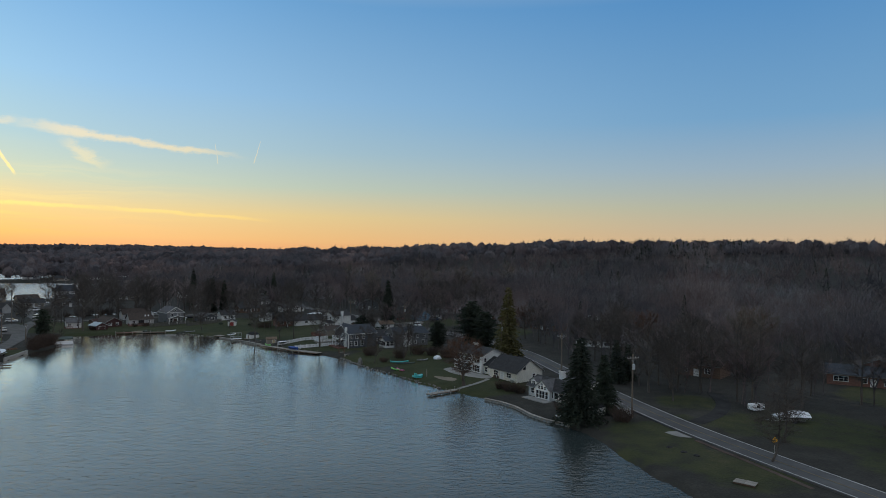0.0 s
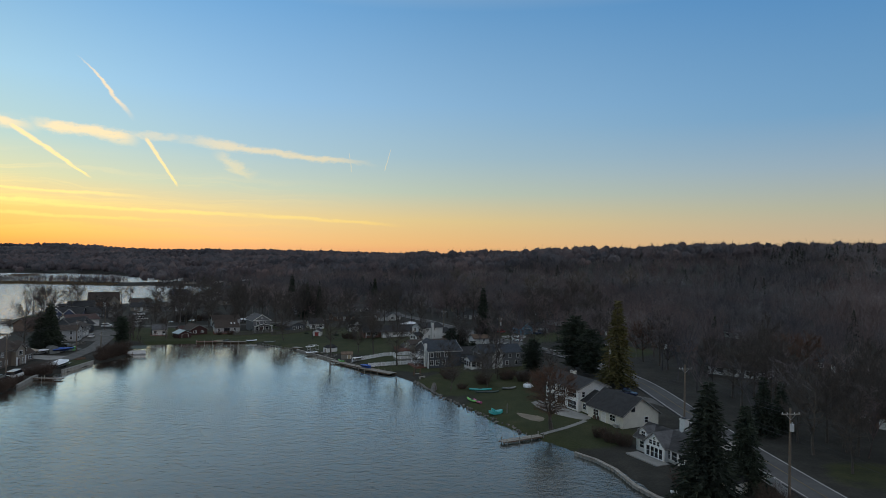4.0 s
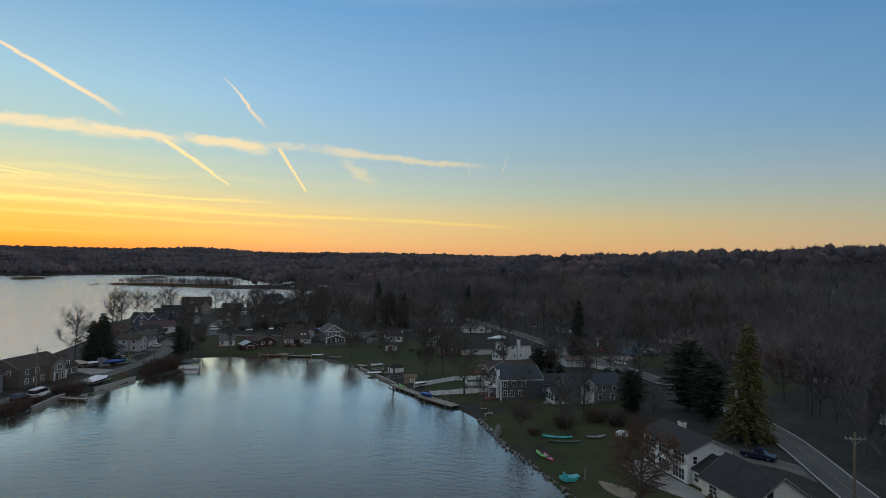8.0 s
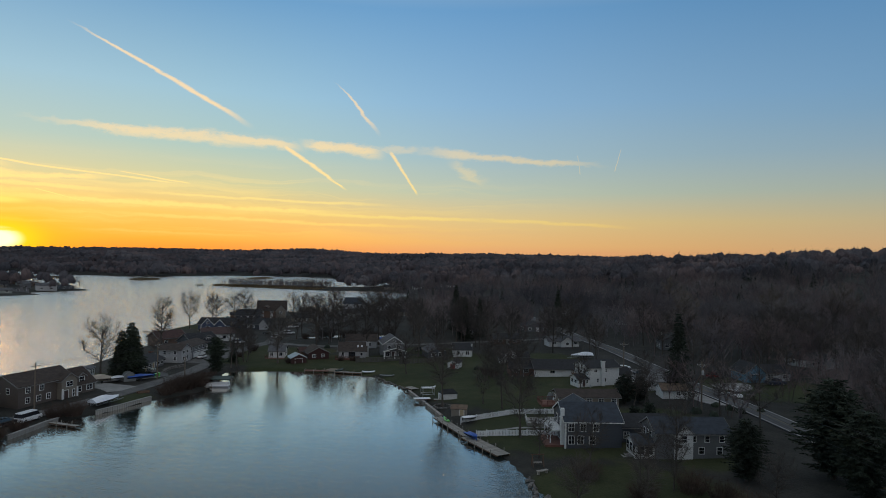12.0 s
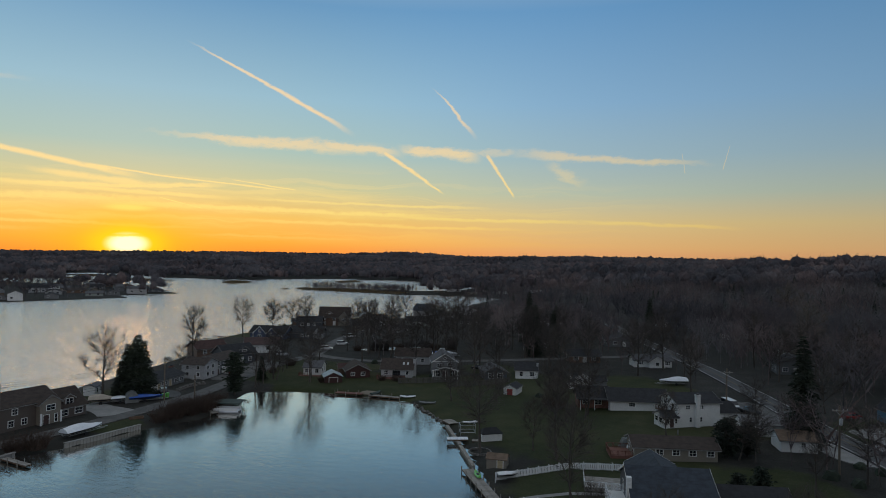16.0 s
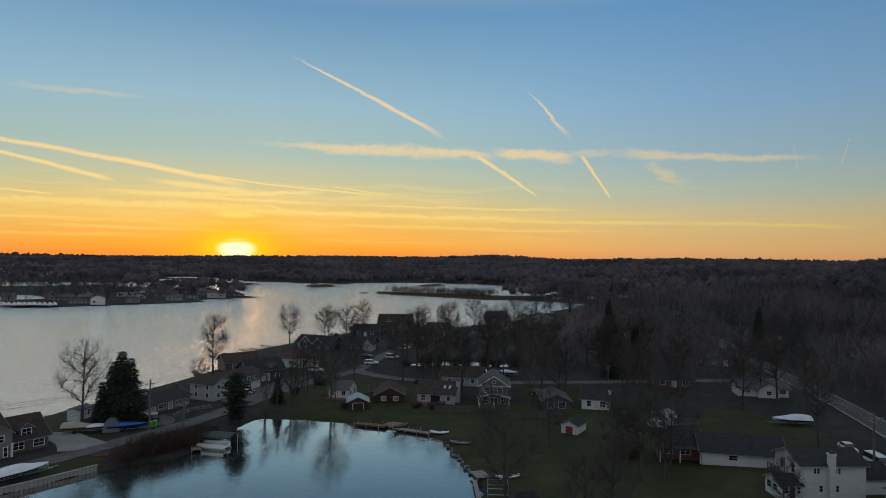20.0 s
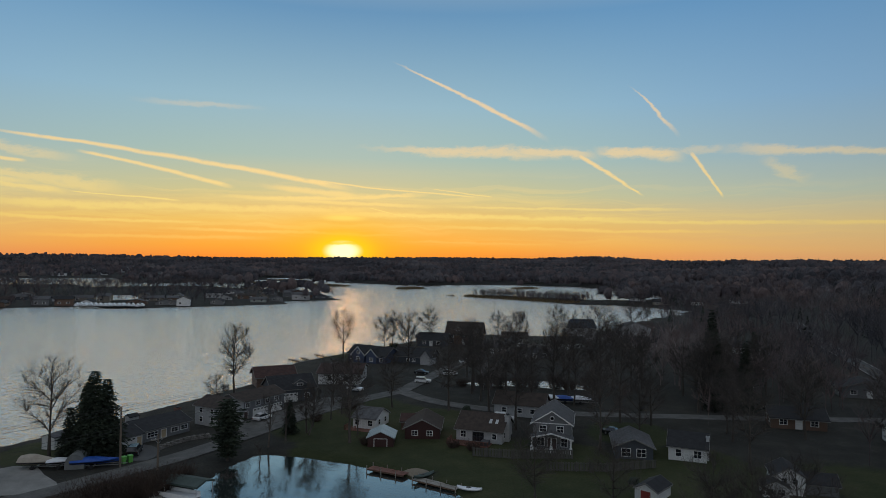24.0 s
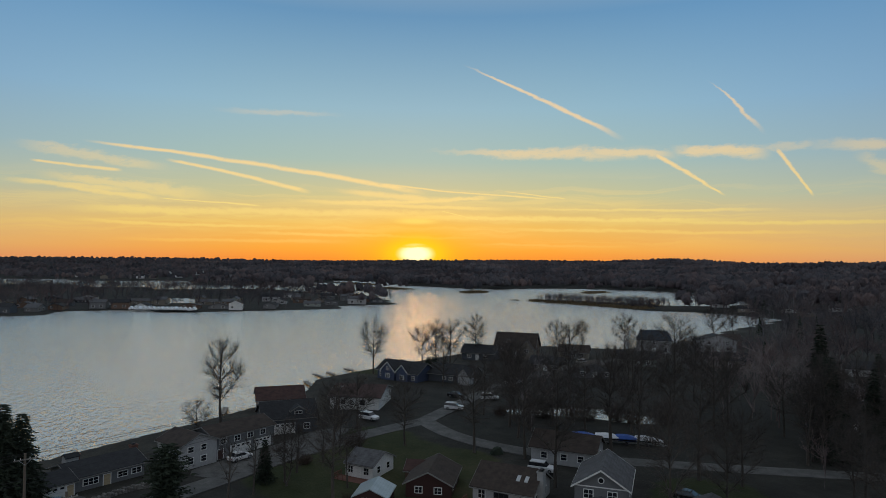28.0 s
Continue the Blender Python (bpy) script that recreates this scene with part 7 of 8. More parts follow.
for i in range(85):
    x, y = rt.uniform(-1620, -1180), rt.uniform(60, 640)
    if float(shore(np.array([x]), np.array([y]))[0]) < 30:
        continue
    w = rt.uniform(11, 16)
    a = rt.choice((60, 70, 80, 100))
    ca, sa = math.cos(radians(a)), math.sin(radians(a))
    h = House("far pale house on the wooded rise", (x - ca * w / 2, y - sa * w / 2), (x + ca * w / 2, y + sa * w / 2), group="far houses")
    h.vol(0, 0, w, 10, 5.0, 3.0, rt.choice((WHITE, PALEGREY, TAN, GREY)), rt.choice((R_BLACK, R_GREY)), rt.choice("xy"), over=0.4, trim=None)
FAR_SHORE = [(-330, 560, 40), (-312, 580, 50), (-290, 566, 60), (-345, 590, 45), (-270, 552, 40), (-262, 586, 55), (-300, 610, 50), (-372, 584, 45)]
for x, y, a in FAR_SHORE:
    ca, sa = math.cos(radians(a)), math.sin(radians(a))
    h = House("house near the marsh with pitched roof", (x - ca * 6, y - sa * 6), (x + ca * 6, y + sa * 6), group="houses by the marsh")
    h.vol(0, 0, 12, 8, 3.0, 2.4, (WHITE, GREY, TAN, PALEGREY)[int(-x) % 4], R_BLACK, over=0.4, trim=None).row("F", (3.0, 8.6), 0.9, 1.6, 1.3, 2)

# ---- trees ----
def tri_mesh(name, tris, material):
    """A mesh from an array of triangles, n x 3 x 3."""
    tris = np.ascontiguousarray(tris, dtype=np.float32)
    n = len(tris)
    me = bpy.data.meshes.new(name)
    me.vertices.add(3 * n)
    me.vertices.foreach_set("co", tris.reshape(-1))
    me.loops.add(3 * n)
    me.loops.foreach_set("vertex_index", np.arange(3 * n, dtype=np.int32))
    me.polygons.add(n)
    me.polygons.foreach_set("loop_start", np.arange(0, 3 * n, 3, dtype=np.int32))
    me.update(calc_edges=True)
    me.materials.append(material)
    return me


def slivers(p, d, width, rng):
    """Thin triangles from the points p along the vectors d."""
    ref = rng.normal(size=p.shape)
    s = np.cross(d, ref)
    s /= np.maximum(np.linalg.norm(s, axis=1, keepdims=True), 1e-6)
    w = np.asarray(width).reshape(-1, 1) * 0.5
    return np.stack([p - s * w, p + s * w, p + d], 1)


def bare_tree(seed, height, spread, limbs=6, fork=0.25, twig_mat=None, droop=0.0, fine=3400, wide=0.021, subs=230, girth=1.0):
    """A leafless tree: limbs arch from the trunk into a rounded crown; twigs fill it. Trunk and limbs are one mesh, twigs another."""
    rng = random.Random(seed)
    nr = np.random.default_rng(seed)
    r0 = (height * 0.0125 + 0.04) * girth
    cz = height * (0.59 + 0.25 * fork)
    rz = height - cz
    wood, nodes = [], []

    def target(inner):
        while True:
            v = Vector((rng.uniform(-1, 1), rng.uniform(-1, 1), rng.uniform(-1, 1)))
            if inner < v.length < 1:
                return Vector((v.x * spread, v.y * spread, cz + v.z * rz))

    def arch(p, q, r, rq, n, sides):
        """A bent bough from p to q that first rises, then leans out."""
        mid = p.lerp(q, 0.45) + Vector((0, 0, (q - p).length * 0.12)) + Vector((rng.uniform(-1, 1), rng.uniform(-1, 1), 0)) * (q - p).length * 0.07
        last, out = p, []
        for k in range(1, n + 1):
            s = k / n
            c = p.lerp(mid, s).lerp(mid.lerp(q, s), s)
            wood.append(tube(last, c, r + (rq - r) * (s - 1 / n), r + (rq - r) * s, sides, False))
            out.append((c, r + (rq - r) * s, last))
            last = c
        return out

    top = Vector((rng.uniform(-0.4, 0.4), rng.uniform(-0.4, 0.4), height * fork))
    wood.append(tube((0, 0, -0.6), (0, 0, 0.3), r0 * 1.6, r0 * 1.15, 9, False))
    wood.append(tube((0, 0, 0.3), top, r0 * 1.15, r0 * 0.9, 9, False))
    lead = Vector((rng.uniform(-0.1, 0.1) * spread, rng.uniform(-0.1, 0.1) * spread, height * 0.93))
    nodes += arch(top, lead, r0 * 0.75, 0.03, 9, 6)
    a0 = rng.random() * 6.28
    stem = [n[0] for n in nodes]
    for i in range(limbs + 5):
        a = a0 + 2.4 * i + rng.uniform(-0.4, 0.4)
        k = rng.uniform(0.6, 0.95)
        j = 0.12 + 0.6 * i / (limbs + 5)
        root = top.lerp(stem[0], 0.5) if i < 2 else stem[int(j * len(stem))]
        rise = rng.uniform(0.25, 0.62) * (height - root.z)
        out = k * spread * math.sqrt(max(0.15, 1 - min(0.98, abs(root.z + rise - cz) / (rz * 1.02)) ** 2))
        nodes += arch(root, Vector((math.cos(a) * out, math.sin(a) * out, root.z + rise)), r0 * rng.uniform(0.3, 0.46) * (1.15 - j), 0.022, 8, 5)
    main = list(nodes)
    ends = []
    for i in range(subs):
        q = target(0.35)
        c, r, _ = min(main, key=lambda n: (n[0] - q).length + max(0, n[0].z - q.z + 0.05 * height) * 3)
        ends += arch(c, q, max(0.03, r * 0.55), 0.014, 4, 3)[1:]
    if droop:
        ends = [(c - Vector((0, 0, droop * (c.xy.length / spread) ** 2 * height * 0.25)), r, l - Vector((0, 0, droop * (l.xy.length / spread) ** 2 * height * 0.25))) for c, r, l in ends]
    ends += [n for n in main if n[0].z > cz]
    base, prev = np.array([tuple(n[0]) for n in ends]), np.array([tuple(n[2]) for n in ends])
    pick = nr.integers(0, len(base), fine)
    along = nr.random((fine, 1))
    P = base[pick] * along + prev[pick] * (1 - along)
    D = P - np.array([0, 0, cz - rz * 0.6])
    D /= np.maximum(np.linalg.norm(D, axis=1, keepdims=True), 0.1)
    D = D + nr.normal(size=P.shape) * 0.5 + np.array([0, 0, 0.25 - droop])
    D *= nr.uniform(0.04, 0.11, (fine, 1)) * height * 0.6
    v, f = join(*wood)
    me = bpy.data.meshes.new("trunk")
    me.from_pydata([tuple(x) for x in v], [], f)
    me.materials.append(BARK)
    me.shade_smooth()
    fine_p = P + D * nr.uniform(0.3, 0.9, (fine, 1))
    fine_d = D * 0.55 + nr.normal(size=P.shape) * 0.16 * np.linalg.norm(D, axis=1, keepdims=True) * 1.6
    return me, tri_mesh("crown", np.concatenate([slivers(P, D, wide, nr), slivers(fine_p, fine_d, wide * 0.75, nr)]), twig_mat or TWIG)


def spruce(seed, height, radius, needle, gaps=0.15, flat=False):
    """A conifer: a straight trunk and tiers of drooping boughs hung with sprays."""
    nr = np.random.default_rng(seed)
    P, D, Wd = [], [], []
    tiers = int(height * 3.3)
    for k in range(tiers):
        s = (k + nr.uniform(-0.3, 0.3)) / tiers
        z = height * (0.07 + 0.92 * s)
        r = radius * ((1 - s) ** 0.75 + 0.03) * nr.uniform(0.75, 1.12) if not flat else radius * math.sin(math.pi * min(1, 0.12 + 0.85 * s)) ** 0.6 * nr.uniform(0.6, 1.15)
        n = max(5, int(6 + 10 * r / max(radius, 0.1)))
        for i in range(n):
            if nr.random() < gaps:
                continue
            a = 6.283 * (i + nr.random()) / n
            rr = r * nr.uniform(0.7, 1.1)
            m = max(3, int(rr * 6.5))
            for j in range(m):
                t = (j + nr.random()) / m
                drop = -0.10 * rr * t + 0.25 * rr * t * t * (0.4 if flat else -1)
                P.append((math.cos(a) * rr * t, math.sin(a) * rr * t, z + drop))
                b = a + nr.normal() * 0.9
                ln = nr.uniform(0.35, 0.8) * (0.5 + 0.25 * radius) * (1.1 - 0.5 * t)
                D.append((math.cos(b) * ln, math.sin(b) * ln, nr.uniform(-0.4, 0.12) * ln))
                Wd.append(nr.uniform(0.16, 0.34))
    crown = tri_mesh("crown", slivers(np.array(P), np.array(D), np.array(Wd), nr), needle)
    v, f = tube((0, 0, -0.5), (0, 0, height * 0.97), 0.02 * height + 0.05, 0.02, 8)
    me = bpy.data.meshes.new("trunk")
    me.from_pydata([tuple(x) for x in v], [], f)
    me.materials.append(BARK)
    return me, crown


def plant(name, label, category, meshes, x, y, s=1.0, rz=0.0, group="", z=None):
    ob = thing(name, label, category, x, y, rz, z, group)
    ob.scale = (s, s, s)
    part("trunk", meshes[0], None, ob)
    part("crown", meshes[1], None, ob)
    return ob


BARE = [bare_tree(11, 15, 4.6, 6, 0.22), bare_tree(12, 14, 4.0, 5, 0.16), bare_tree(13, 13, 4.8, 6, 0.2), bare_tree(14, 16, 3.7, 6, 0.28), bare_tree(15, 12, 4.6, 6, 0.15), bare_tree(16, 15, 5.2, 7, 0.24)]
PALEB = bare_tree(21, 15, 4.4, 6, 0.25, TWIGPALE)
WILLOW = bare_tree(31, 11, 5.0, 9, 0.14, TWIGRED, 0.15, 9000, 0.026, 320, 2.0)
RUSSET = bare_tree(32, 11, 4.2, 7, 0.22, TWIGRED, 0.0, 2600, 0.042)
SLIM = bare_tree(33, 9, 1.9, 4, 0.25, fine=700, subs=30)
SPRUCES = [spruce(41, 14, 4.3, NEEDLE, 0.06), spruce(42, 17, 3.2, NEEDLE, 0.1), spruce(43, 9, 2.5, NEEDLE, 0.03)]
PINE, GOLD = spruce(44, 14, 5.2, NEEDLE, 0.3, True), spruce(45, 17, 4.0, NEEDLEY, 0.25)
CYPRESS = spruce(46, 5, 1.5, NEEDLE, 0.0, True)
SHORE_TREES = [(-134.7, 176.5, 0, 1.02, 20), (-159.9, 210.2, 3, 1.05, 80), (-207.5, 255.9, 0, 1.02, 140), (-212.6, 272.8, 2, 0.95, 10), (-211.9, 281.5, 5, 0.92, 200), (-220.2, 294.8, 0, 0.95, 260), (-158.0, 206.0, 4, 0.6, 33),
               (-222.0, 327.5, 2, 0.85, 30), (-230.0, 345.0, 1, 0.75, 70), (-213.5, 350.0, 2, 1.05, 170), (-230.5, 414.0, 4, 1.1, 300), (-173.0, 331.5, 5, 1.15, 15), (-232.0, 286.5, 0, 0.9, 50), (-243.0, 440.0, 2, 0.9, 100)]
for x, y, k, s, a in SHORE_TREES:
    plant("bare_tree", "tall leafless tree with fine twigs at the lake edge", "tree", BARE[k], x, y, s, a, "bare shore trees")
YARD_TREES = [(-58.2, 201.8, 5, 0.92, 40), (-47.0, 206.0, 3, 0.78, 10), (-35.6, 189.6, 1, 0.92, 60), (-52.0, 207.5, 1, 0.62, 150), (-84.0, 226.4, 4, 0.86, 200), (-76.0, 231.5, 2, 0.7, 20), (-121.4, 218.6, 0, 0.95, 100),
              (-96.2, 250.4, 1, 1.05, 290), (-129.0, 214.5, 4, 0.72, 120), (-56.0, 233.5, 2, 0.95, 220), (-62.0, 232.0, 4, 0.7, 10),
              (-21.0, 180.5, 4, 0.72, 80), (-16.8, 163.6, 4, 0.62, 10), (-9.6, 168.4, 2, 0.52, 70), (-9.5, 183.5, 3, 0.66, 140), (-30.0, 247.5, 4, 0.7, 20), (-24.0, 228.0, 4, 0.62, 190), (-46.0, 262.0, 3, 0.85, 60), (-112.5, 246.5, 0, 1.05, 10), (-131.0, 244.5, 5, 0.95, 100),
              (-139.0, 236.0, 2, 0.85, 150), (-119.8, 262.5, 3, 1.1, 20), (-106.0, 266.0, 0, 1.0, 70), (-143.5, 259.0, 3, 1.05, 200), (-136.0, 256.0, 1, 1.0, 310), (-151.0, 232.0, 4, 0.85, 20), (-146.5, 226.5, 2, 0.8, 160),
              (44.6, 86.6, 4, 0.85, 20), (51.5, 96.5, 2, 0.82, 200), (56.0, 122.0, 0, 0.95, 70), (48.0, 131.0, 2, 1.0, 140), (66.0, 118.0, 5, 0.95, 280), (74.0, 98.0, 2, 0.9, 10), (37.0, 172.0, 1, 0.85, 20), (30.5, 203.0, 5, 0.95, 60),
              (60.0, 150.0, 2, 1.0, 190), (45.0, 158.0, 0, 0.9, 300), (16.0, 218.0, 1, 0.85, 90), (-2.0, 216.0, 0, 0.8, 130), (-125.0, 250.0, 5, 1.0, 45), (-95.0, 258.0, 2, 0.9, 220), (-78.0, 262.0, 0, 0.9, 120)]
for x, y, k, s, a in YARD_TREES:
    plant("bare_tree", "leafless grey-brown tree standing among the yards", "tree", BARE[k], x, y, s, a, "bare yard trees")
CANAL_TREES = [(-147.5, 262.5, 3, 1.0, 5), (-141.0, 267.0, 0, 1.05, 60), (-136.0, 270.5, 2, 1.0, 130), (-131.0, 277.0, 5, 1.1, 200), (-128.0, 283.0, 1, 1.0, 250), (-154.0, 259.5, 2, 0.95, 310), (-162.5, 271.0, 0, 1.0, 20), (-158.0, 284.0, 3, 1.1, 100),
               (-150.0, 293.5, 5, 1.0, 180), (-142.0, 298.5, 2, 1.1, 240), (-126.0, 292.0, 0, 1.05, 300), (-122.0, 270.0, 2, 0.95, 210), (-156.0, 303.0, 5, 1.1, 330),
               (-146.0, 309.0, 1, 1.1, 190)]
for x, y, k, s, a in CANAL_TREES:
    plant("bare_tree", "leafless tree leaning over the narrow canal", "tree", BARE[k], x, y, s, a, "bare canal trees")
for x, y, s, a in ((-126.0, 206.5, 1.0, 0), (-128.0, 210.0, 0.9, 70), (-130.4, 214.6, 1.05, 150), (-124.6, 221.6, 0.8, 220), (-133.6, 217.0, 0.9, 20), (-136.0, 221.5, 0.8, 90), (-139.0, 225.0, 0.9, 300), (-119.5, 203.0, 0.6, 40), (-132.0, 226.0, 0.7, 250)):
    plant("young_tree", "slim young leafless tree beside the lane", "tree", SLIM, x, y, s, a, "young trees by the lane")
TR = random.Random(5)
HOUSES_AT = [(o.matrix_world @ Vector((5, 4, 0))) for o in scene.objects if o.name.split(".")[0] in ("house", "garage", "shed")]
for x0, x1, y0, y1, n, lo, hi in ((42, 58, 92, 142, 14, 0.7, 1.0), (34, 62, 140, 190, 9, 0.8, 1.1), (-60, 20, 258, 320, 26, 0.8, 1.1), (-130, -62, 262, 320, 18, 0.85, 1.15),
                                  (-52, -20, 222, 262, 8, 0.5, 0.75), (-215, -160, 262, 330, 3, 0.75, 1.0), (62, 100, 100, 135, 8, 0.6, 0.9), (-16, 14, 198, 236, 3, 0.5, 0.8), (26, 46, 132, 204, 8, 0.6, 0.95), (-76, -44, 226, 270, 10, 0.5, 0.85), (-122, -78, 262, 300, 14, 0.7, 1.0), (-40, 6, 262, 300, 12, 0.7, 1.0), (-30, 6, 150, 182, 7, 0.4, 0.6)):
    for k in range(n):
        x, y = TR.uniform(x0, x1), TR.uniform(y0, y1)
        px, py = np.array([x]), np.array([y])
        if min((h - Vector((x, y, h.z))).length for h in HOUSES_AT) < 6.5 or shore(px, py)[0] < 3 or any(math.hypot(x - u, y - v) < r for u, v, r in LAWNS[11:14]) or min(dist_to(r, px, py, False)[0] - w / 2 for r, w in ROADS) < 1.6:
            continue
        plant("bare_tree", "leafless grey-brown tree standing among the yards", "tree", BARE[TR.randrange(6)], x, y, TR.uniform(lo, hi), TR.uniform(0, 360), "bare yard trees")
plant("willow", "russet leafless willow with a dense twiggy crown", "tree", WILLOW, 4.9, 137.2, 0.95, 30)
for x, y, s, a in ((27.0, 208.0, 1.0, 20), (52.0, 176.0, 1.1, 90), (60.0, 188.0, 1.0, 200), (82.0, 170.0, 1.2, 10)):
    plant("russet_tree", "leafless tree with russet twigs", "tree", RUSSET, x, y, s, a, "russet trees")
for x, y, s, a in ((70.0, 150.0, 1.05, 20), (78.0, 158.0, 1.0, 120), (-36.0, 330.0, 1.2, 70), (-10.0, 350.0, 1.25, 10), (12.0, 372.0, 1.3, 10), (-60.0, 420.0, 1.3, 50), (40.0, 400.0, 1.3, 190)):
    plant("pale_tree", "tall leafless tree with pale upper twigs", "tree", PALEB, x, y, s, a, "pale trees")
for x, y, k, s in ((-131.8, 182.0, 0, 0.95), (-133.0, 183.8, 0, 0.84), (-134.4, 181.4, 0, 0.8), (-132.2, 179.0, 2, 0.9), (-131.7, 212.1, 2, 0.66), (23.4, 108.2, 0, 1.03), (29.0, 114.6, 0, 0.74), (-19.9, 237.2, 1, 1.05),
                   (-122.7, 318.0, 1, 1.1), (-114.0, 322.0, 1, 0.8), (-92.0, 352.0, 1, 0.95), (38.0, 140.0, 2, 1.05), (41.5, 143.0, 2, 0.9), (-104.0, 292.0, 1, 0.95), (-100.0, 296.0, 1, 0.85), (-108.0, 297.0, 1, 0.9), (66.0, 92.0, 2, 0.6)):
    plant("spruce", "dark green spruce with drooping tiers of branches", "tree", SPRUCES[k], x, y, s, x * 7 % 360, "spruces")
for x, y, s in ((9.0, 193.0, 0.98), (12.6, 186.0, 0.8), (-1.0, 186.0, 0.6)):
    plant("pine", "broad dark pine with a ragged crown", "tree", PINE, x, y, s, x * 31 % 360, "pines")
plant("golden_conifer", "tall conifer with golden-brown needles", "tree", GOLD, 17.9, 174.9, 1.12, 40)
plant("arborvitae", "full dark evergreen column at the head of the cove", "tree", spruce(47, 9.5, 2.7, NEEDLE, 0.0, True), -122.9, 199.2, 1.0, 30)
for x, y, s in ((-20.1, 202.2, 0.95), (-18.6, 206.3, 0.95), (-27.3, 223.0, 1.25), (-25.2, 225.6, 1.1), (-29.0, 226.0, 1.0), (-208.5, 273.0, 0.7), (-207.0, 274.0, 0.75)):
    plant("cypress", "narrow dark evergreen column beside a house", "tree", CYPRESS, x, y, s, x * 13 % 360, "evergreen columns")


def shrub_mesh(seed, r, h, n, material, wide=0.03):
    nr = np.random.default_rng(seed)
    a, s = nr.uniform(0, 6.283, n), np.sqrt(nr.random(n))
    b = np.stack([np.cos(a) * s * r * 0.55, np.sin(a) * s * r * 0.55, np.zeros(n) - 0.1], 1)
    k = nr.uniform(0.5, 1.0, (n, 1))
    d = np.stack([np.cos(a) * s * r * 0.55, np.sin(a) * s * r * 0.55, np.full(n, h)], 1) * k + nr.normal(size=(n, 3)) * 0.12 * r
    first = slivers(b, d, wide * 1.4, nr)
    p = b + d * nr.uniform(0.3, 0.95, (n, 1))
    q = np.repeat(p, 5, 0)
    e = np.repeat(d, 5, 0) / np.linalg.norm(np.repeat(d, 5, 0), axis=1, keepdims=True) + nr.normal(size=q.shape) * 0.7
    return tri_mesh("shrub", np.concatenate([first, slivers(q, e * h * nr.uniform(0.1, 0.3, (len(q), 1)), wide, nr)]), material)


SHRUBS = [shrub_mesh(51, 2.2, 2.6, 320, SHRUB), shrub_mesh(52, 1.4, 1.6, 220, SHRUB), shrub_mesh(53, 3.0, 4.6, 420, TWIG)]
SHRUB_AT = [(-111.6, 177.0, 0, 1.0), (-112.2, 180.0, 0, 1.2), (-112.8, 183.4, 0, 1.25), (-113.2, 186.6, 0, 1.2), (-114.6, 189.4, 0, 1.1), (-116.4, 191.6, 0, 0.9), (-113.6, 181.6, 0, 1.1), (-115.4, 186.0, 0, 1.0), (-109.6, 156.6, 0, 1.1),
            (-110.4, 153.8, 0, 1.0), (-106.8, 146.0, 1, 1.2), (-104.6, 141.4, 0, 0.9), (-103.0, 138.0, 0, 1.0), (-14.6, 165.4, 1, 0.9), (-11.0, 171.6, 0, 1.0), (16.0, 130.6, 1, 1.2), (14.2, 132.2, 1, 1.3),
            (12.6, 134.4, 1, 1.1), (-6.4, 178.0, 0, 1.1), (-2.4, 176.2, 0, 1.0), (1.8, 172.6, 0, 1.2), (5.2, 168.4, 0, 1.1), (8.0, 164.6, 0, 1.2), (-19.4, 176.0, 0, 1.0), (-66.0, 236.0, 0, 0.8), (-63.4, 235.2, 0, 0.9), (-117.0, 197.6, 1, 1.0), (-122.0, 204.4, 1, 0.9),
            (-142.0, 228.4, 0, 0.9), (-137.0, 219.0, 1, 1.0), (22.0, 113.4, 0, 0.9), (30.6, 108.6, 0, 1.0), (69.0, 96.0, 0, 1.3), (71.5, 93.0, 0, 1.4), (-119.0, 220.6, 1, 1.0), (-107.0, 233.4, 1, 1.0), (-110.0, 231.6, 1, 0.9)] + [(-152.5 + 2.6 * k, 262.5 + 3.4 * k + (k % 2) * 1.6, 2 if k % 3 else 0, 0.75 + 0.1 * (k % 4)) for k in range(8)]
for i, (x, y, k, s) in enumerate(SHRUB_AT):
    ob = new("shrub", SHRUBS[k])
    ob.location, ob.rotation_euler, ob.scale = (x, y, gz(x, y)), (0, 0, i * 1.7), (s, s, s)
    tagged(ob, "dense leafless brown shrub on the bank", "shrub", "bare shrubs")

# ---- woods: near, middle and far, each tree of real slivers ----
wr = np.random.default_rng(77)


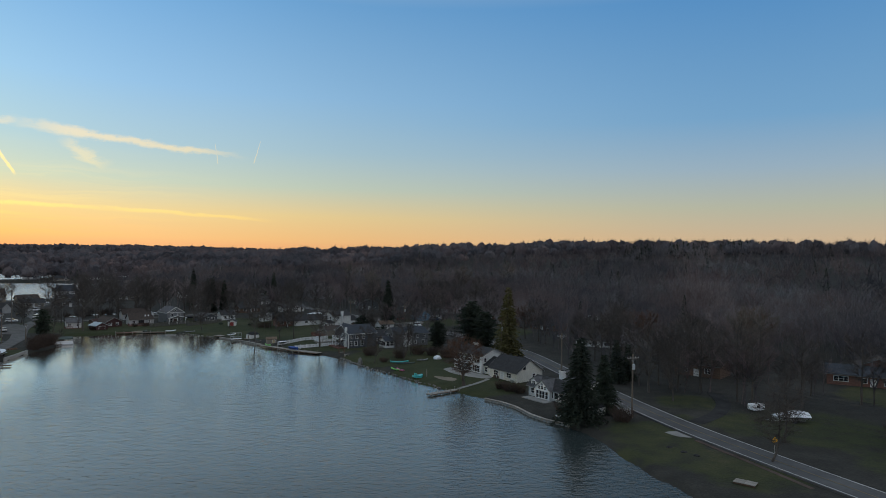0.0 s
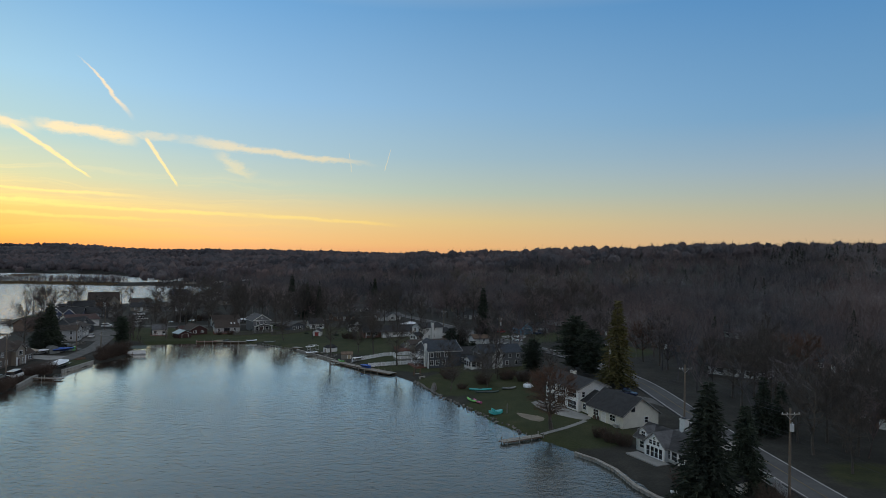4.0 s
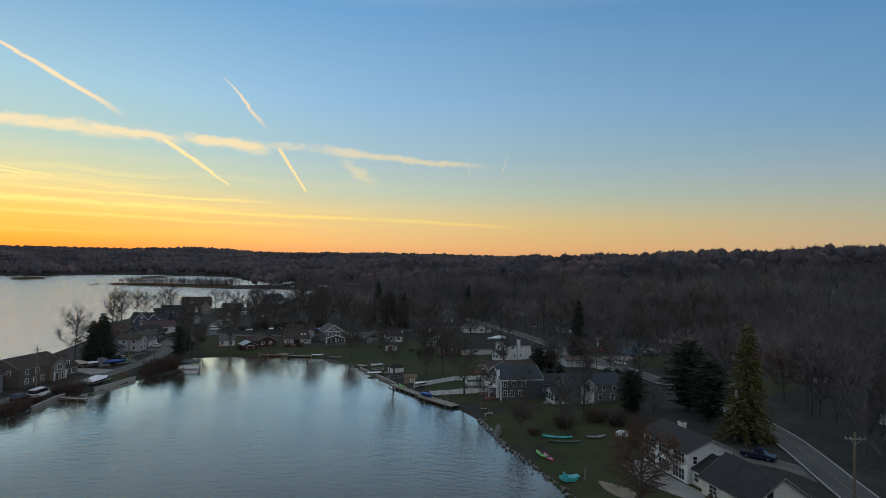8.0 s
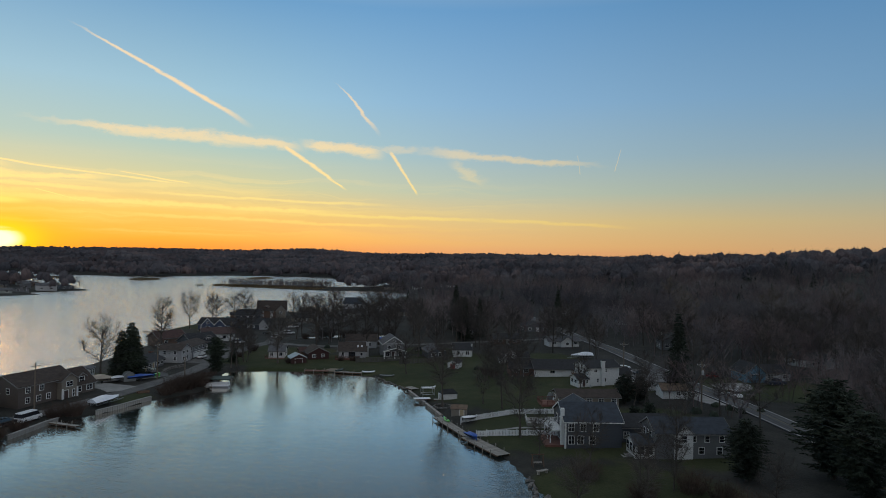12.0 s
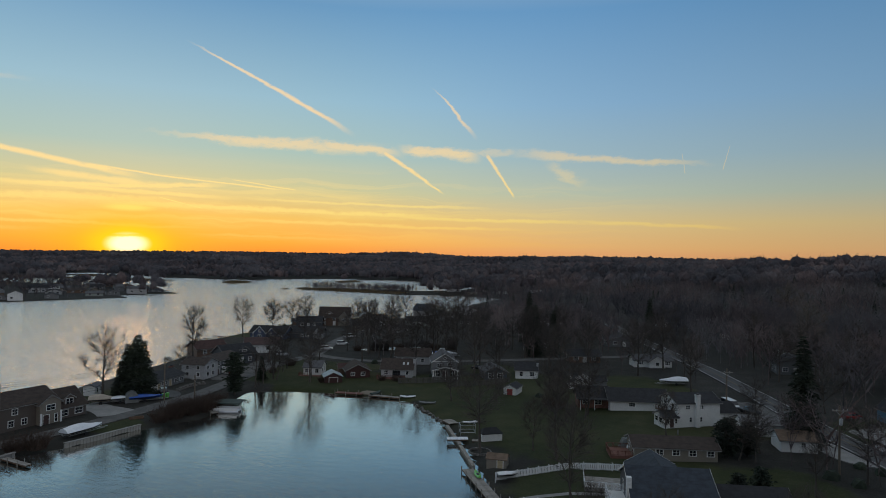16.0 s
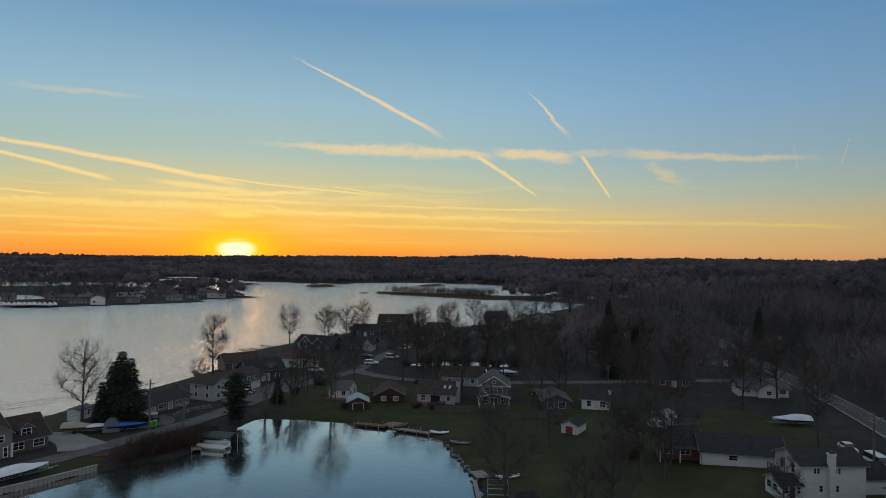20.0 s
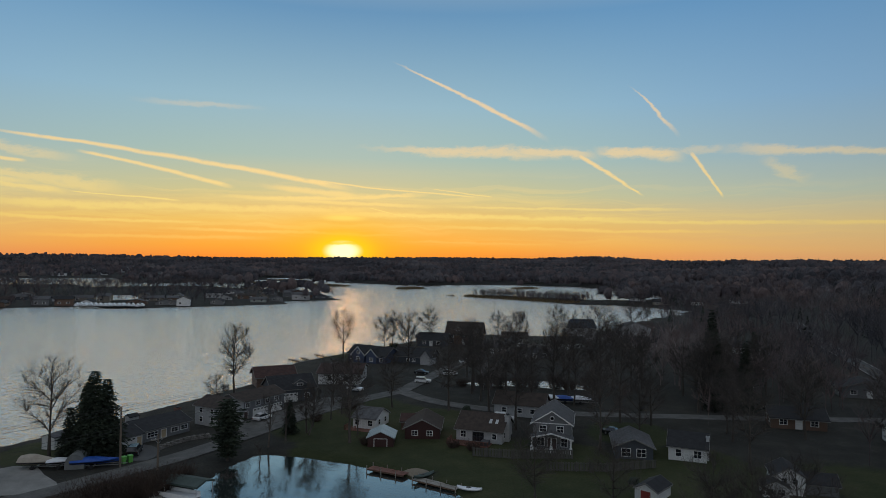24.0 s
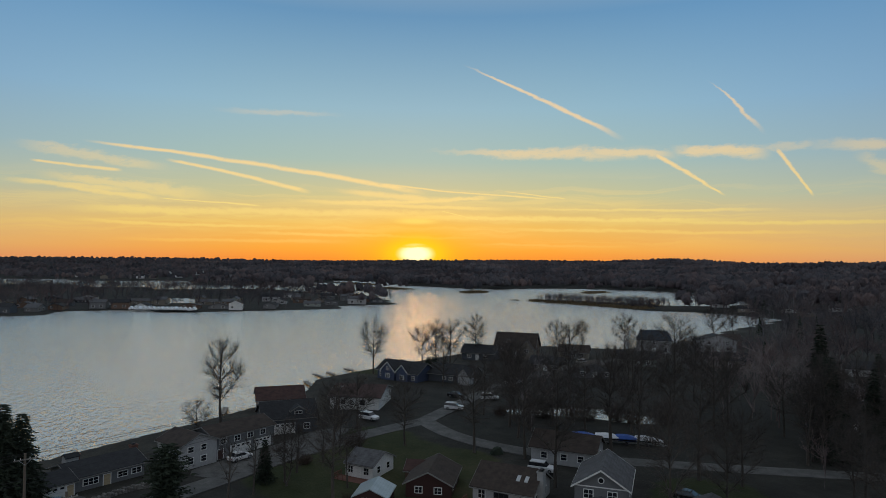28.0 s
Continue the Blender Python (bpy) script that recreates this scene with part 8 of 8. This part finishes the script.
def template(seed, limbs, subs, twigs, thick, r=0.36):
    """A leafless tree one metre high: trunk, limbs, boughs and twigs as slivers."""
    nr = np.random.default_rng(seed)
    unit = lambda q: q / np.maximum(np.linalg.norm(q, axis=1, keepdims=True), 1e-6)
    top = np.array([*(nr.normal(size=2) * 0.03), 0.55])
    out = [slivers(np.array([[0, 0, -0.03], [0, 0, -0.03]]), np.array([top, top]) + [0, 0, 0.03], 0.022, nr)]
    a = 2.4 * np.arange(limbs) + nr.normal(size=limbs) * 0.4
    s = nr.uniform(0.3, 0.9, limbs)
    root = top * s[:, None]
    tip = np.stack([np.cos(a) * r, np.sin(a) * r, np.zeros(limbs)], 1) * nr.uniform(0.45, 0.95, (limbs, 1)) + np.array([[0, 0, 1]]) * nr.uniform(0.55, 0.95, (limbs, 1))
    d = tip - root
    out.append(slivers(root, d, 0.017 * thick, nr))
    k = np.repeat(np.arange(limbs), subs)
    p = root[k] + d[k] * nr.uniform(0.3, 0.95, (len(k), 1))
    e = unit(unit(d[k]) + nr.normal(size=(len(k), 3)) * 0.55 + [0, 0, 0.2]) * nr.uniform(0.12, 0.26, (len(k), 1))
    out.append(slivers(p, e, 0.0085 * thick, nr))
    if twigs:
        k = np.repeat(np.arange(len(p)), twigs)
        q = p[k] + e[k] * nr.uniform(0.2, 1.0, (len(k), 1))
        f = unit(unit(e[k]) + nr.normal(size=(len(k), 3)) * 0.7) * nr.uniform(0.05, 0.12, (len(k), 1))
        out.append(slivers(q, f, 0.0045 * thick, nr))
    return np.concatenate(out)


def crown(seed, rings, sides, r, low, slips=0):
    """The closed, lumpy outline of a far crown one metre high, with tufts of twigs on it."""
    nr = np.random.default_rng(seed)
    mid, half = (1 + low) / 2, (1 - low) / 2
    lobes = nr.normal(size=(6, 3)) + [0, 0, 0.4]
    lobes /= np.linalg.norm(lobes, axis=1, keepdims=True)

    def at(tilt, turn):
        u = np.array([math.cos(turn) * math.cos(tilt), math.sin(turn) * math.cos(tilt), math.sin(tilt)])
        k = (0.78 + 0.26 * math.exp(-(1 - (lobes @ u).max()) * 5.0)) * nr.uniform(0.84, 1.12)
        return u * k * [r, r, half] + [0, 0, mid]

    grid = [[at(radians(66 - 92 * k / max(1, rings - 1)) + nr.normal() * 0.06, 6.2832 * (j + 0.5 * (k % 2)) / sides + nr.normal() * 0.09) for j in range(sides)] for k in range(rings)]
    peak = at(1.5, 0.0)
    t = [(peak, grid[0][j], grid[0][(j + 1) % sides]) for j in range(sides)]
    for k in range(rings - 1):
        for j in range(sides):
            i, m = (j + 1) % sides, (j + (k % 2)) % sides
            t += [(grid[k][j], grid[k + 1][m], grid[k][i]), (grid[k][i], grid[k + 1][m], grid[k + 1][(m + 1) % sides])]
    t = np.array(t)
    if not slips:
        return t
    p = t[nr.integers(0, len(t), slips)].mean(1)
    d = (p - [0, 0, mid]) * 0.5 + nr.normal(size=p.shape) * 0.08
    return np.concatenate([t, slivers(p, d * nr.uniform(0.5, 1.1, (slips, 1)), 0.028, nr)])


def conifer(seed, n, width):
    """Sprays of a conifer one metre high."""
    nr = np.random.default_rng(seed)
    z = nr.random(n) ** 0.8
    rad = 0.2 * (1 - z) + 0.01
    a = nr.uniform(0, 6.283, n)
    p = np.stack([np.cos(a) * rad * 0.3, np.sin(a) * rad * 0.3, z * 0.9 + 0.08], 1)
    d = np.stack([np.cos(a) * rad, np.sin(a) * rad, -0.25 * rad - 0.02], 1)
    return slivers(p, d, width, nr)


def reed_bed(seed, n, width, length):
    nr = np.random.default_rng(seed)
    p = np.stack([nr.normal(size=n) * 0.6, nr.normal(size=n) * 0.6, np.zeros(n)], 1)
    return slivers(p, np.stack([nr.normal(size=n) * 0.2, nr.normal(size=n) * 0.2, nr.uniform(0.6, 1.0, n)], 1) * length, width, nr)


def scatter(name, label, spots, heights, temps, material, category="woods", pale=(0.0, 1.0)):
    z = land_z(spots[:, 0], spots[:, 1])
    out, tones = [], []
    pick = wr.integers(0, len(temps), len(spots))
    turn = wr.uniform(0, 6.283, len(spots))
    for k, t in enumerate(temps):
        m = pick == k
        if not m.any():
            continue
        c, s, h = np.cos(turn[m]), np.sin(turn[m]), heights[m]
        g = wr.uniform(0.85, 1.25, m.sum())
        x = (t[None, ..., 0] * c[:, None, None] - t[None, ..., 1] * s[:, None, None]) * (h * g)[:, None, None] + spots[m, 0][:, None, None]
        y = (t[None, ..., 0] * s[:, None, None] + t[None, ..., 1] * c[:, None, None]) * (h * g)[:, None, None] + spots[m, 1][:, None, None]
        zz = t[None, ..., 2] * h[:, None, None] + z[m][:, None, None]
        out.append(np.stack([x, y, zz], -1).reshape(-1, 3, 3))
        tones.append(np.repeat(wr.uniform(*pale, m.sum()), 3 * len(t)))
    me = tri_mesh(name, np.concatenate(out), material)
    me.attributes.new("tone", "FLOAT", "POINT").data.foreach_set("value", np.concatenate(tones).astype(np.float32))
    return tagged(new(name, me), label, category, kind="stuff")


BUILT = np.array([tuple(o.location)[:2] for o in scene.objects if o.name.split(".")[0] in ("house", "garage", "shed")])
TURN = [o.rotation_euler.z for o in scene.objects if o.name.split(".")[0] in ("house", "garage", "shed")]
BUILT = np.array([(b[0] + 5 * math.cos(t) - 4 * math.sin(t), b[1] + 5 * math.sin(t) + 4 * math.cos(t)) for b, t in zip(BUILT, TURN)])


def wooded(n, x0, x1, y0, y1, keep=1.0):
    """Random spots on dry land, clear of roads, lawns, houses and the cove's rim."""
    p = np.stack([wr.uniform(x0, x1, n), wr.uniform(y0, y1, n)], 1)
    x, y = p[:, 0], p[:, 1]
    ok = shore(x, y) > 5
    for pts, w in ROADS:
        ok &= dist_to(pts, x, y, False) > w / 2 + 2.5
    for lx, ly, lr in LAWNS:
        ok &= np.hypot(x - lx, y - ly) > lr * 0.95
    near = np.full(len(x), 1e9)
    for bx, by in BUILT:
        near = np.minimum(near, np.hypot(x - bx, y - by))
    ok &= near > 9.5
    ok &= (dist_to(POND, x, y) > 30) | ((x > 45) & (y > 110))
    ok &= ~((x < -100) & (x > -300) & (y < 236)) & ~((x > -60) & (x < 30) & (y < 212)) & ~((y < 118) & (x < 85) & (x > 0)) & ~((x < -150) & (x > -230) & (y < 280))
    ok &= ~((y < 60) & (x > -60) & (x < 140))
    ok &= ~((x > -265) & (x < -150) & (y < 330)) & ~((x > -265) & (x < -185) & (y < 425)) & (~((x > -150) & (x < -130) & (y < 400)) | (wr.random(len(x)) < 0.3))
    ok &= ~((x > -530) & (x < -370) & (y > 440) & (y < 570)) & (x < 0.74 * y + 90)
    ok &= ~((x > 20) & (x < 78) & (y < 195)) | (wr.random(len(x)) < 0.3)
    open_yards = (x > -135) & (x < -20) & (y < 300)
    ok &= ~open_yards | (wr.random(len(x)) < 0.10)
    return p[ok & (wr.random(len(x)) < keep)]


near_p = wooded(5200, -260, 190, 110, 400)
mid_p = wooded(8500, -420, 520, 100, 760)
mid_p = mid_p[(np.hypot(mid_p[:, 0] + 35, mid_p[:, 1] - 250) > 165)]
near_p = near_p[(np.hypot(near_p[:, 0] + 35, near_p[:, 1] - 250) <= 175)]
far_p = wooded(27000, -1500, 1300, 350, 1700)
far_p = far_p[np.hypot(far_p[:, 0] + 35, far_p[:, 1] - 250) > 430]
west_p = wooded(14000, -2100, -430, -700, 1000)
west_p = west_p[~inside(TOWN, west_p[:, 0], west_p[:, 1])]
last_p = wooded(34000, -3250, 2600, -2600, 3250)
last_p = last_p[np.hypot(last_p[:, 0] + 35, last_p[:, 1] - 250) > 1250]
tall = lambda p, a, b: wr.uniform(a, b, len(p)) * (0.85 + 0.3 * np.array([noise.noise((float(u) * 0.02, float(v) * 0.02, 5.0)) for u, v in p]))
# tone ranges stand in for shading: near woods lifted, far crowns darkened
scatter("near_woods", "leafless brown woods behind the lakeside houses", near_p, tall(near_p, 9, 16), [template(k, 8, 6, 8, 1.0) for k in range(6)], WOODS, pale=(0.35, 1.15))
scatter("middle_woods", "dense leafless brown woods on rising ground", mid_p, tall(mid_p, 9, 17), [template(10 + k, 7, 6, 4, 1.6) for k in range(8)], WOODS, pale=(0.2, 1.1))
reach = np.hypot(far_p[:, 0] + 35, far_p[:, 1] - 250)
hill_p, back_p = far_p[reach < 820], far_p[reach >= 820]
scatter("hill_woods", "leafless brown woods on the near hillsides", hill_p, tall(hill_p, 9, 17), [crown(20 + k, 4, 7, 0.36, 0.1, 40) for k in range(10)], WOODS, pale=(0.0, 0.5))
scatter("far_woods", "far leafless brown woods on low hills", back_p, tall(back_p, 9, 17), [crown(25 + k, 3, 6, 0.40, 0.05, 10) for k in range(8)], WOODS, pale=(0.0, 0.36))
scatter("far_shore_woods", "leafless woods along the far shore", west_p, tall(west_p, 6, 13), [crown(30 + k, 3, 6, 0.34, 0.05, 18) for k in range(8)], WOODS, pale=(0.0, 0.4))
scatter("horizon_woods", "dark leafless woods on the horizon", last_p, tall(last_p, 8, 15), [crown(40 + k, 2, 5, 0.62, 0.0, 3) for k in range(6)], WOODS, pale=(0.0, 0.3))
ever = wooded(420, -330, 420, 230, 700, 0.5)
scatter("evergreens", "scattered dark evergreens among the bare woods", ever, tall(ever, 8, 15), [conifer(60 + k, 150, 0.03) for k in range(3)], NEEDLE)
ridge = np.stack([wr.uniform(170, 330, 90), wr.uniform(560, 640, 90)], 1)
scatter("ridge_pines", "dark pines along the crest of the hill", ridge, tall(ridge, 14, 18), [conifer(70 + k, 60, 0.06) for k in range(3)], NEEDLE)
rp = np.stack([wr.uniform(-505, -385, 9000), wr.uniform(462, 560, 9000)], 1)
rp = np.concatenate([rp] + [np.stack([wr.uniform(min(q[0] for q in m), max(q[0] for q in m), 900), wr.uniform(min(q[1] for q in m), max(q[1] for q in m), 900)], 1) for m in MARSH])
sdr = shore(rp[:, 0], rp[:, 1])
rp = rp[(sdr > 0.2) & (sdr < 12)]
scatter("reeds", "dry brown reeds along the low marsh spit", rp, wr.uniform(1.2, 2.4, len(rp)), [reed_bed(80 + k, 10, 0.2, 0.7) for k in range(3)], REEDS, "reeds")
town_p = wooded(2600, -900, -445, -100, 400)
scatter("settlement_trees", "bare trees among the houses across the lake", town_p, wr.uniform(6, 13, len(town_p)), [template(110 + k, 6, 5, 3, 2.0) for k in range(4)], WOODS, "trees")
sp = np.stack([wr.uniform(-490, -385, 900), wr.uniform(505, 550, 900)], 1)
sp = sp[shore(sp[:, 0], sp[:, 1]) > 3]
scatter("spit_trees", "small leafless trees on the marsh spit", sp, wr.uniform(5, 9, len(sp)), [template(90 + k, 5, 4, 1, 1.6, 0.2) for k in range(3)] + [conifer(97, 50, 0.05)], WOODS, "trees")

# ---- the plan above is drawn at four fifths of full size ----
for ob in [o for o in scene.objects if o.parent is None and o.type in ("MESH", "EMPTY")]:
    ob.location, ob.scale = ob.location * 1.25, ob.scale * 1.25
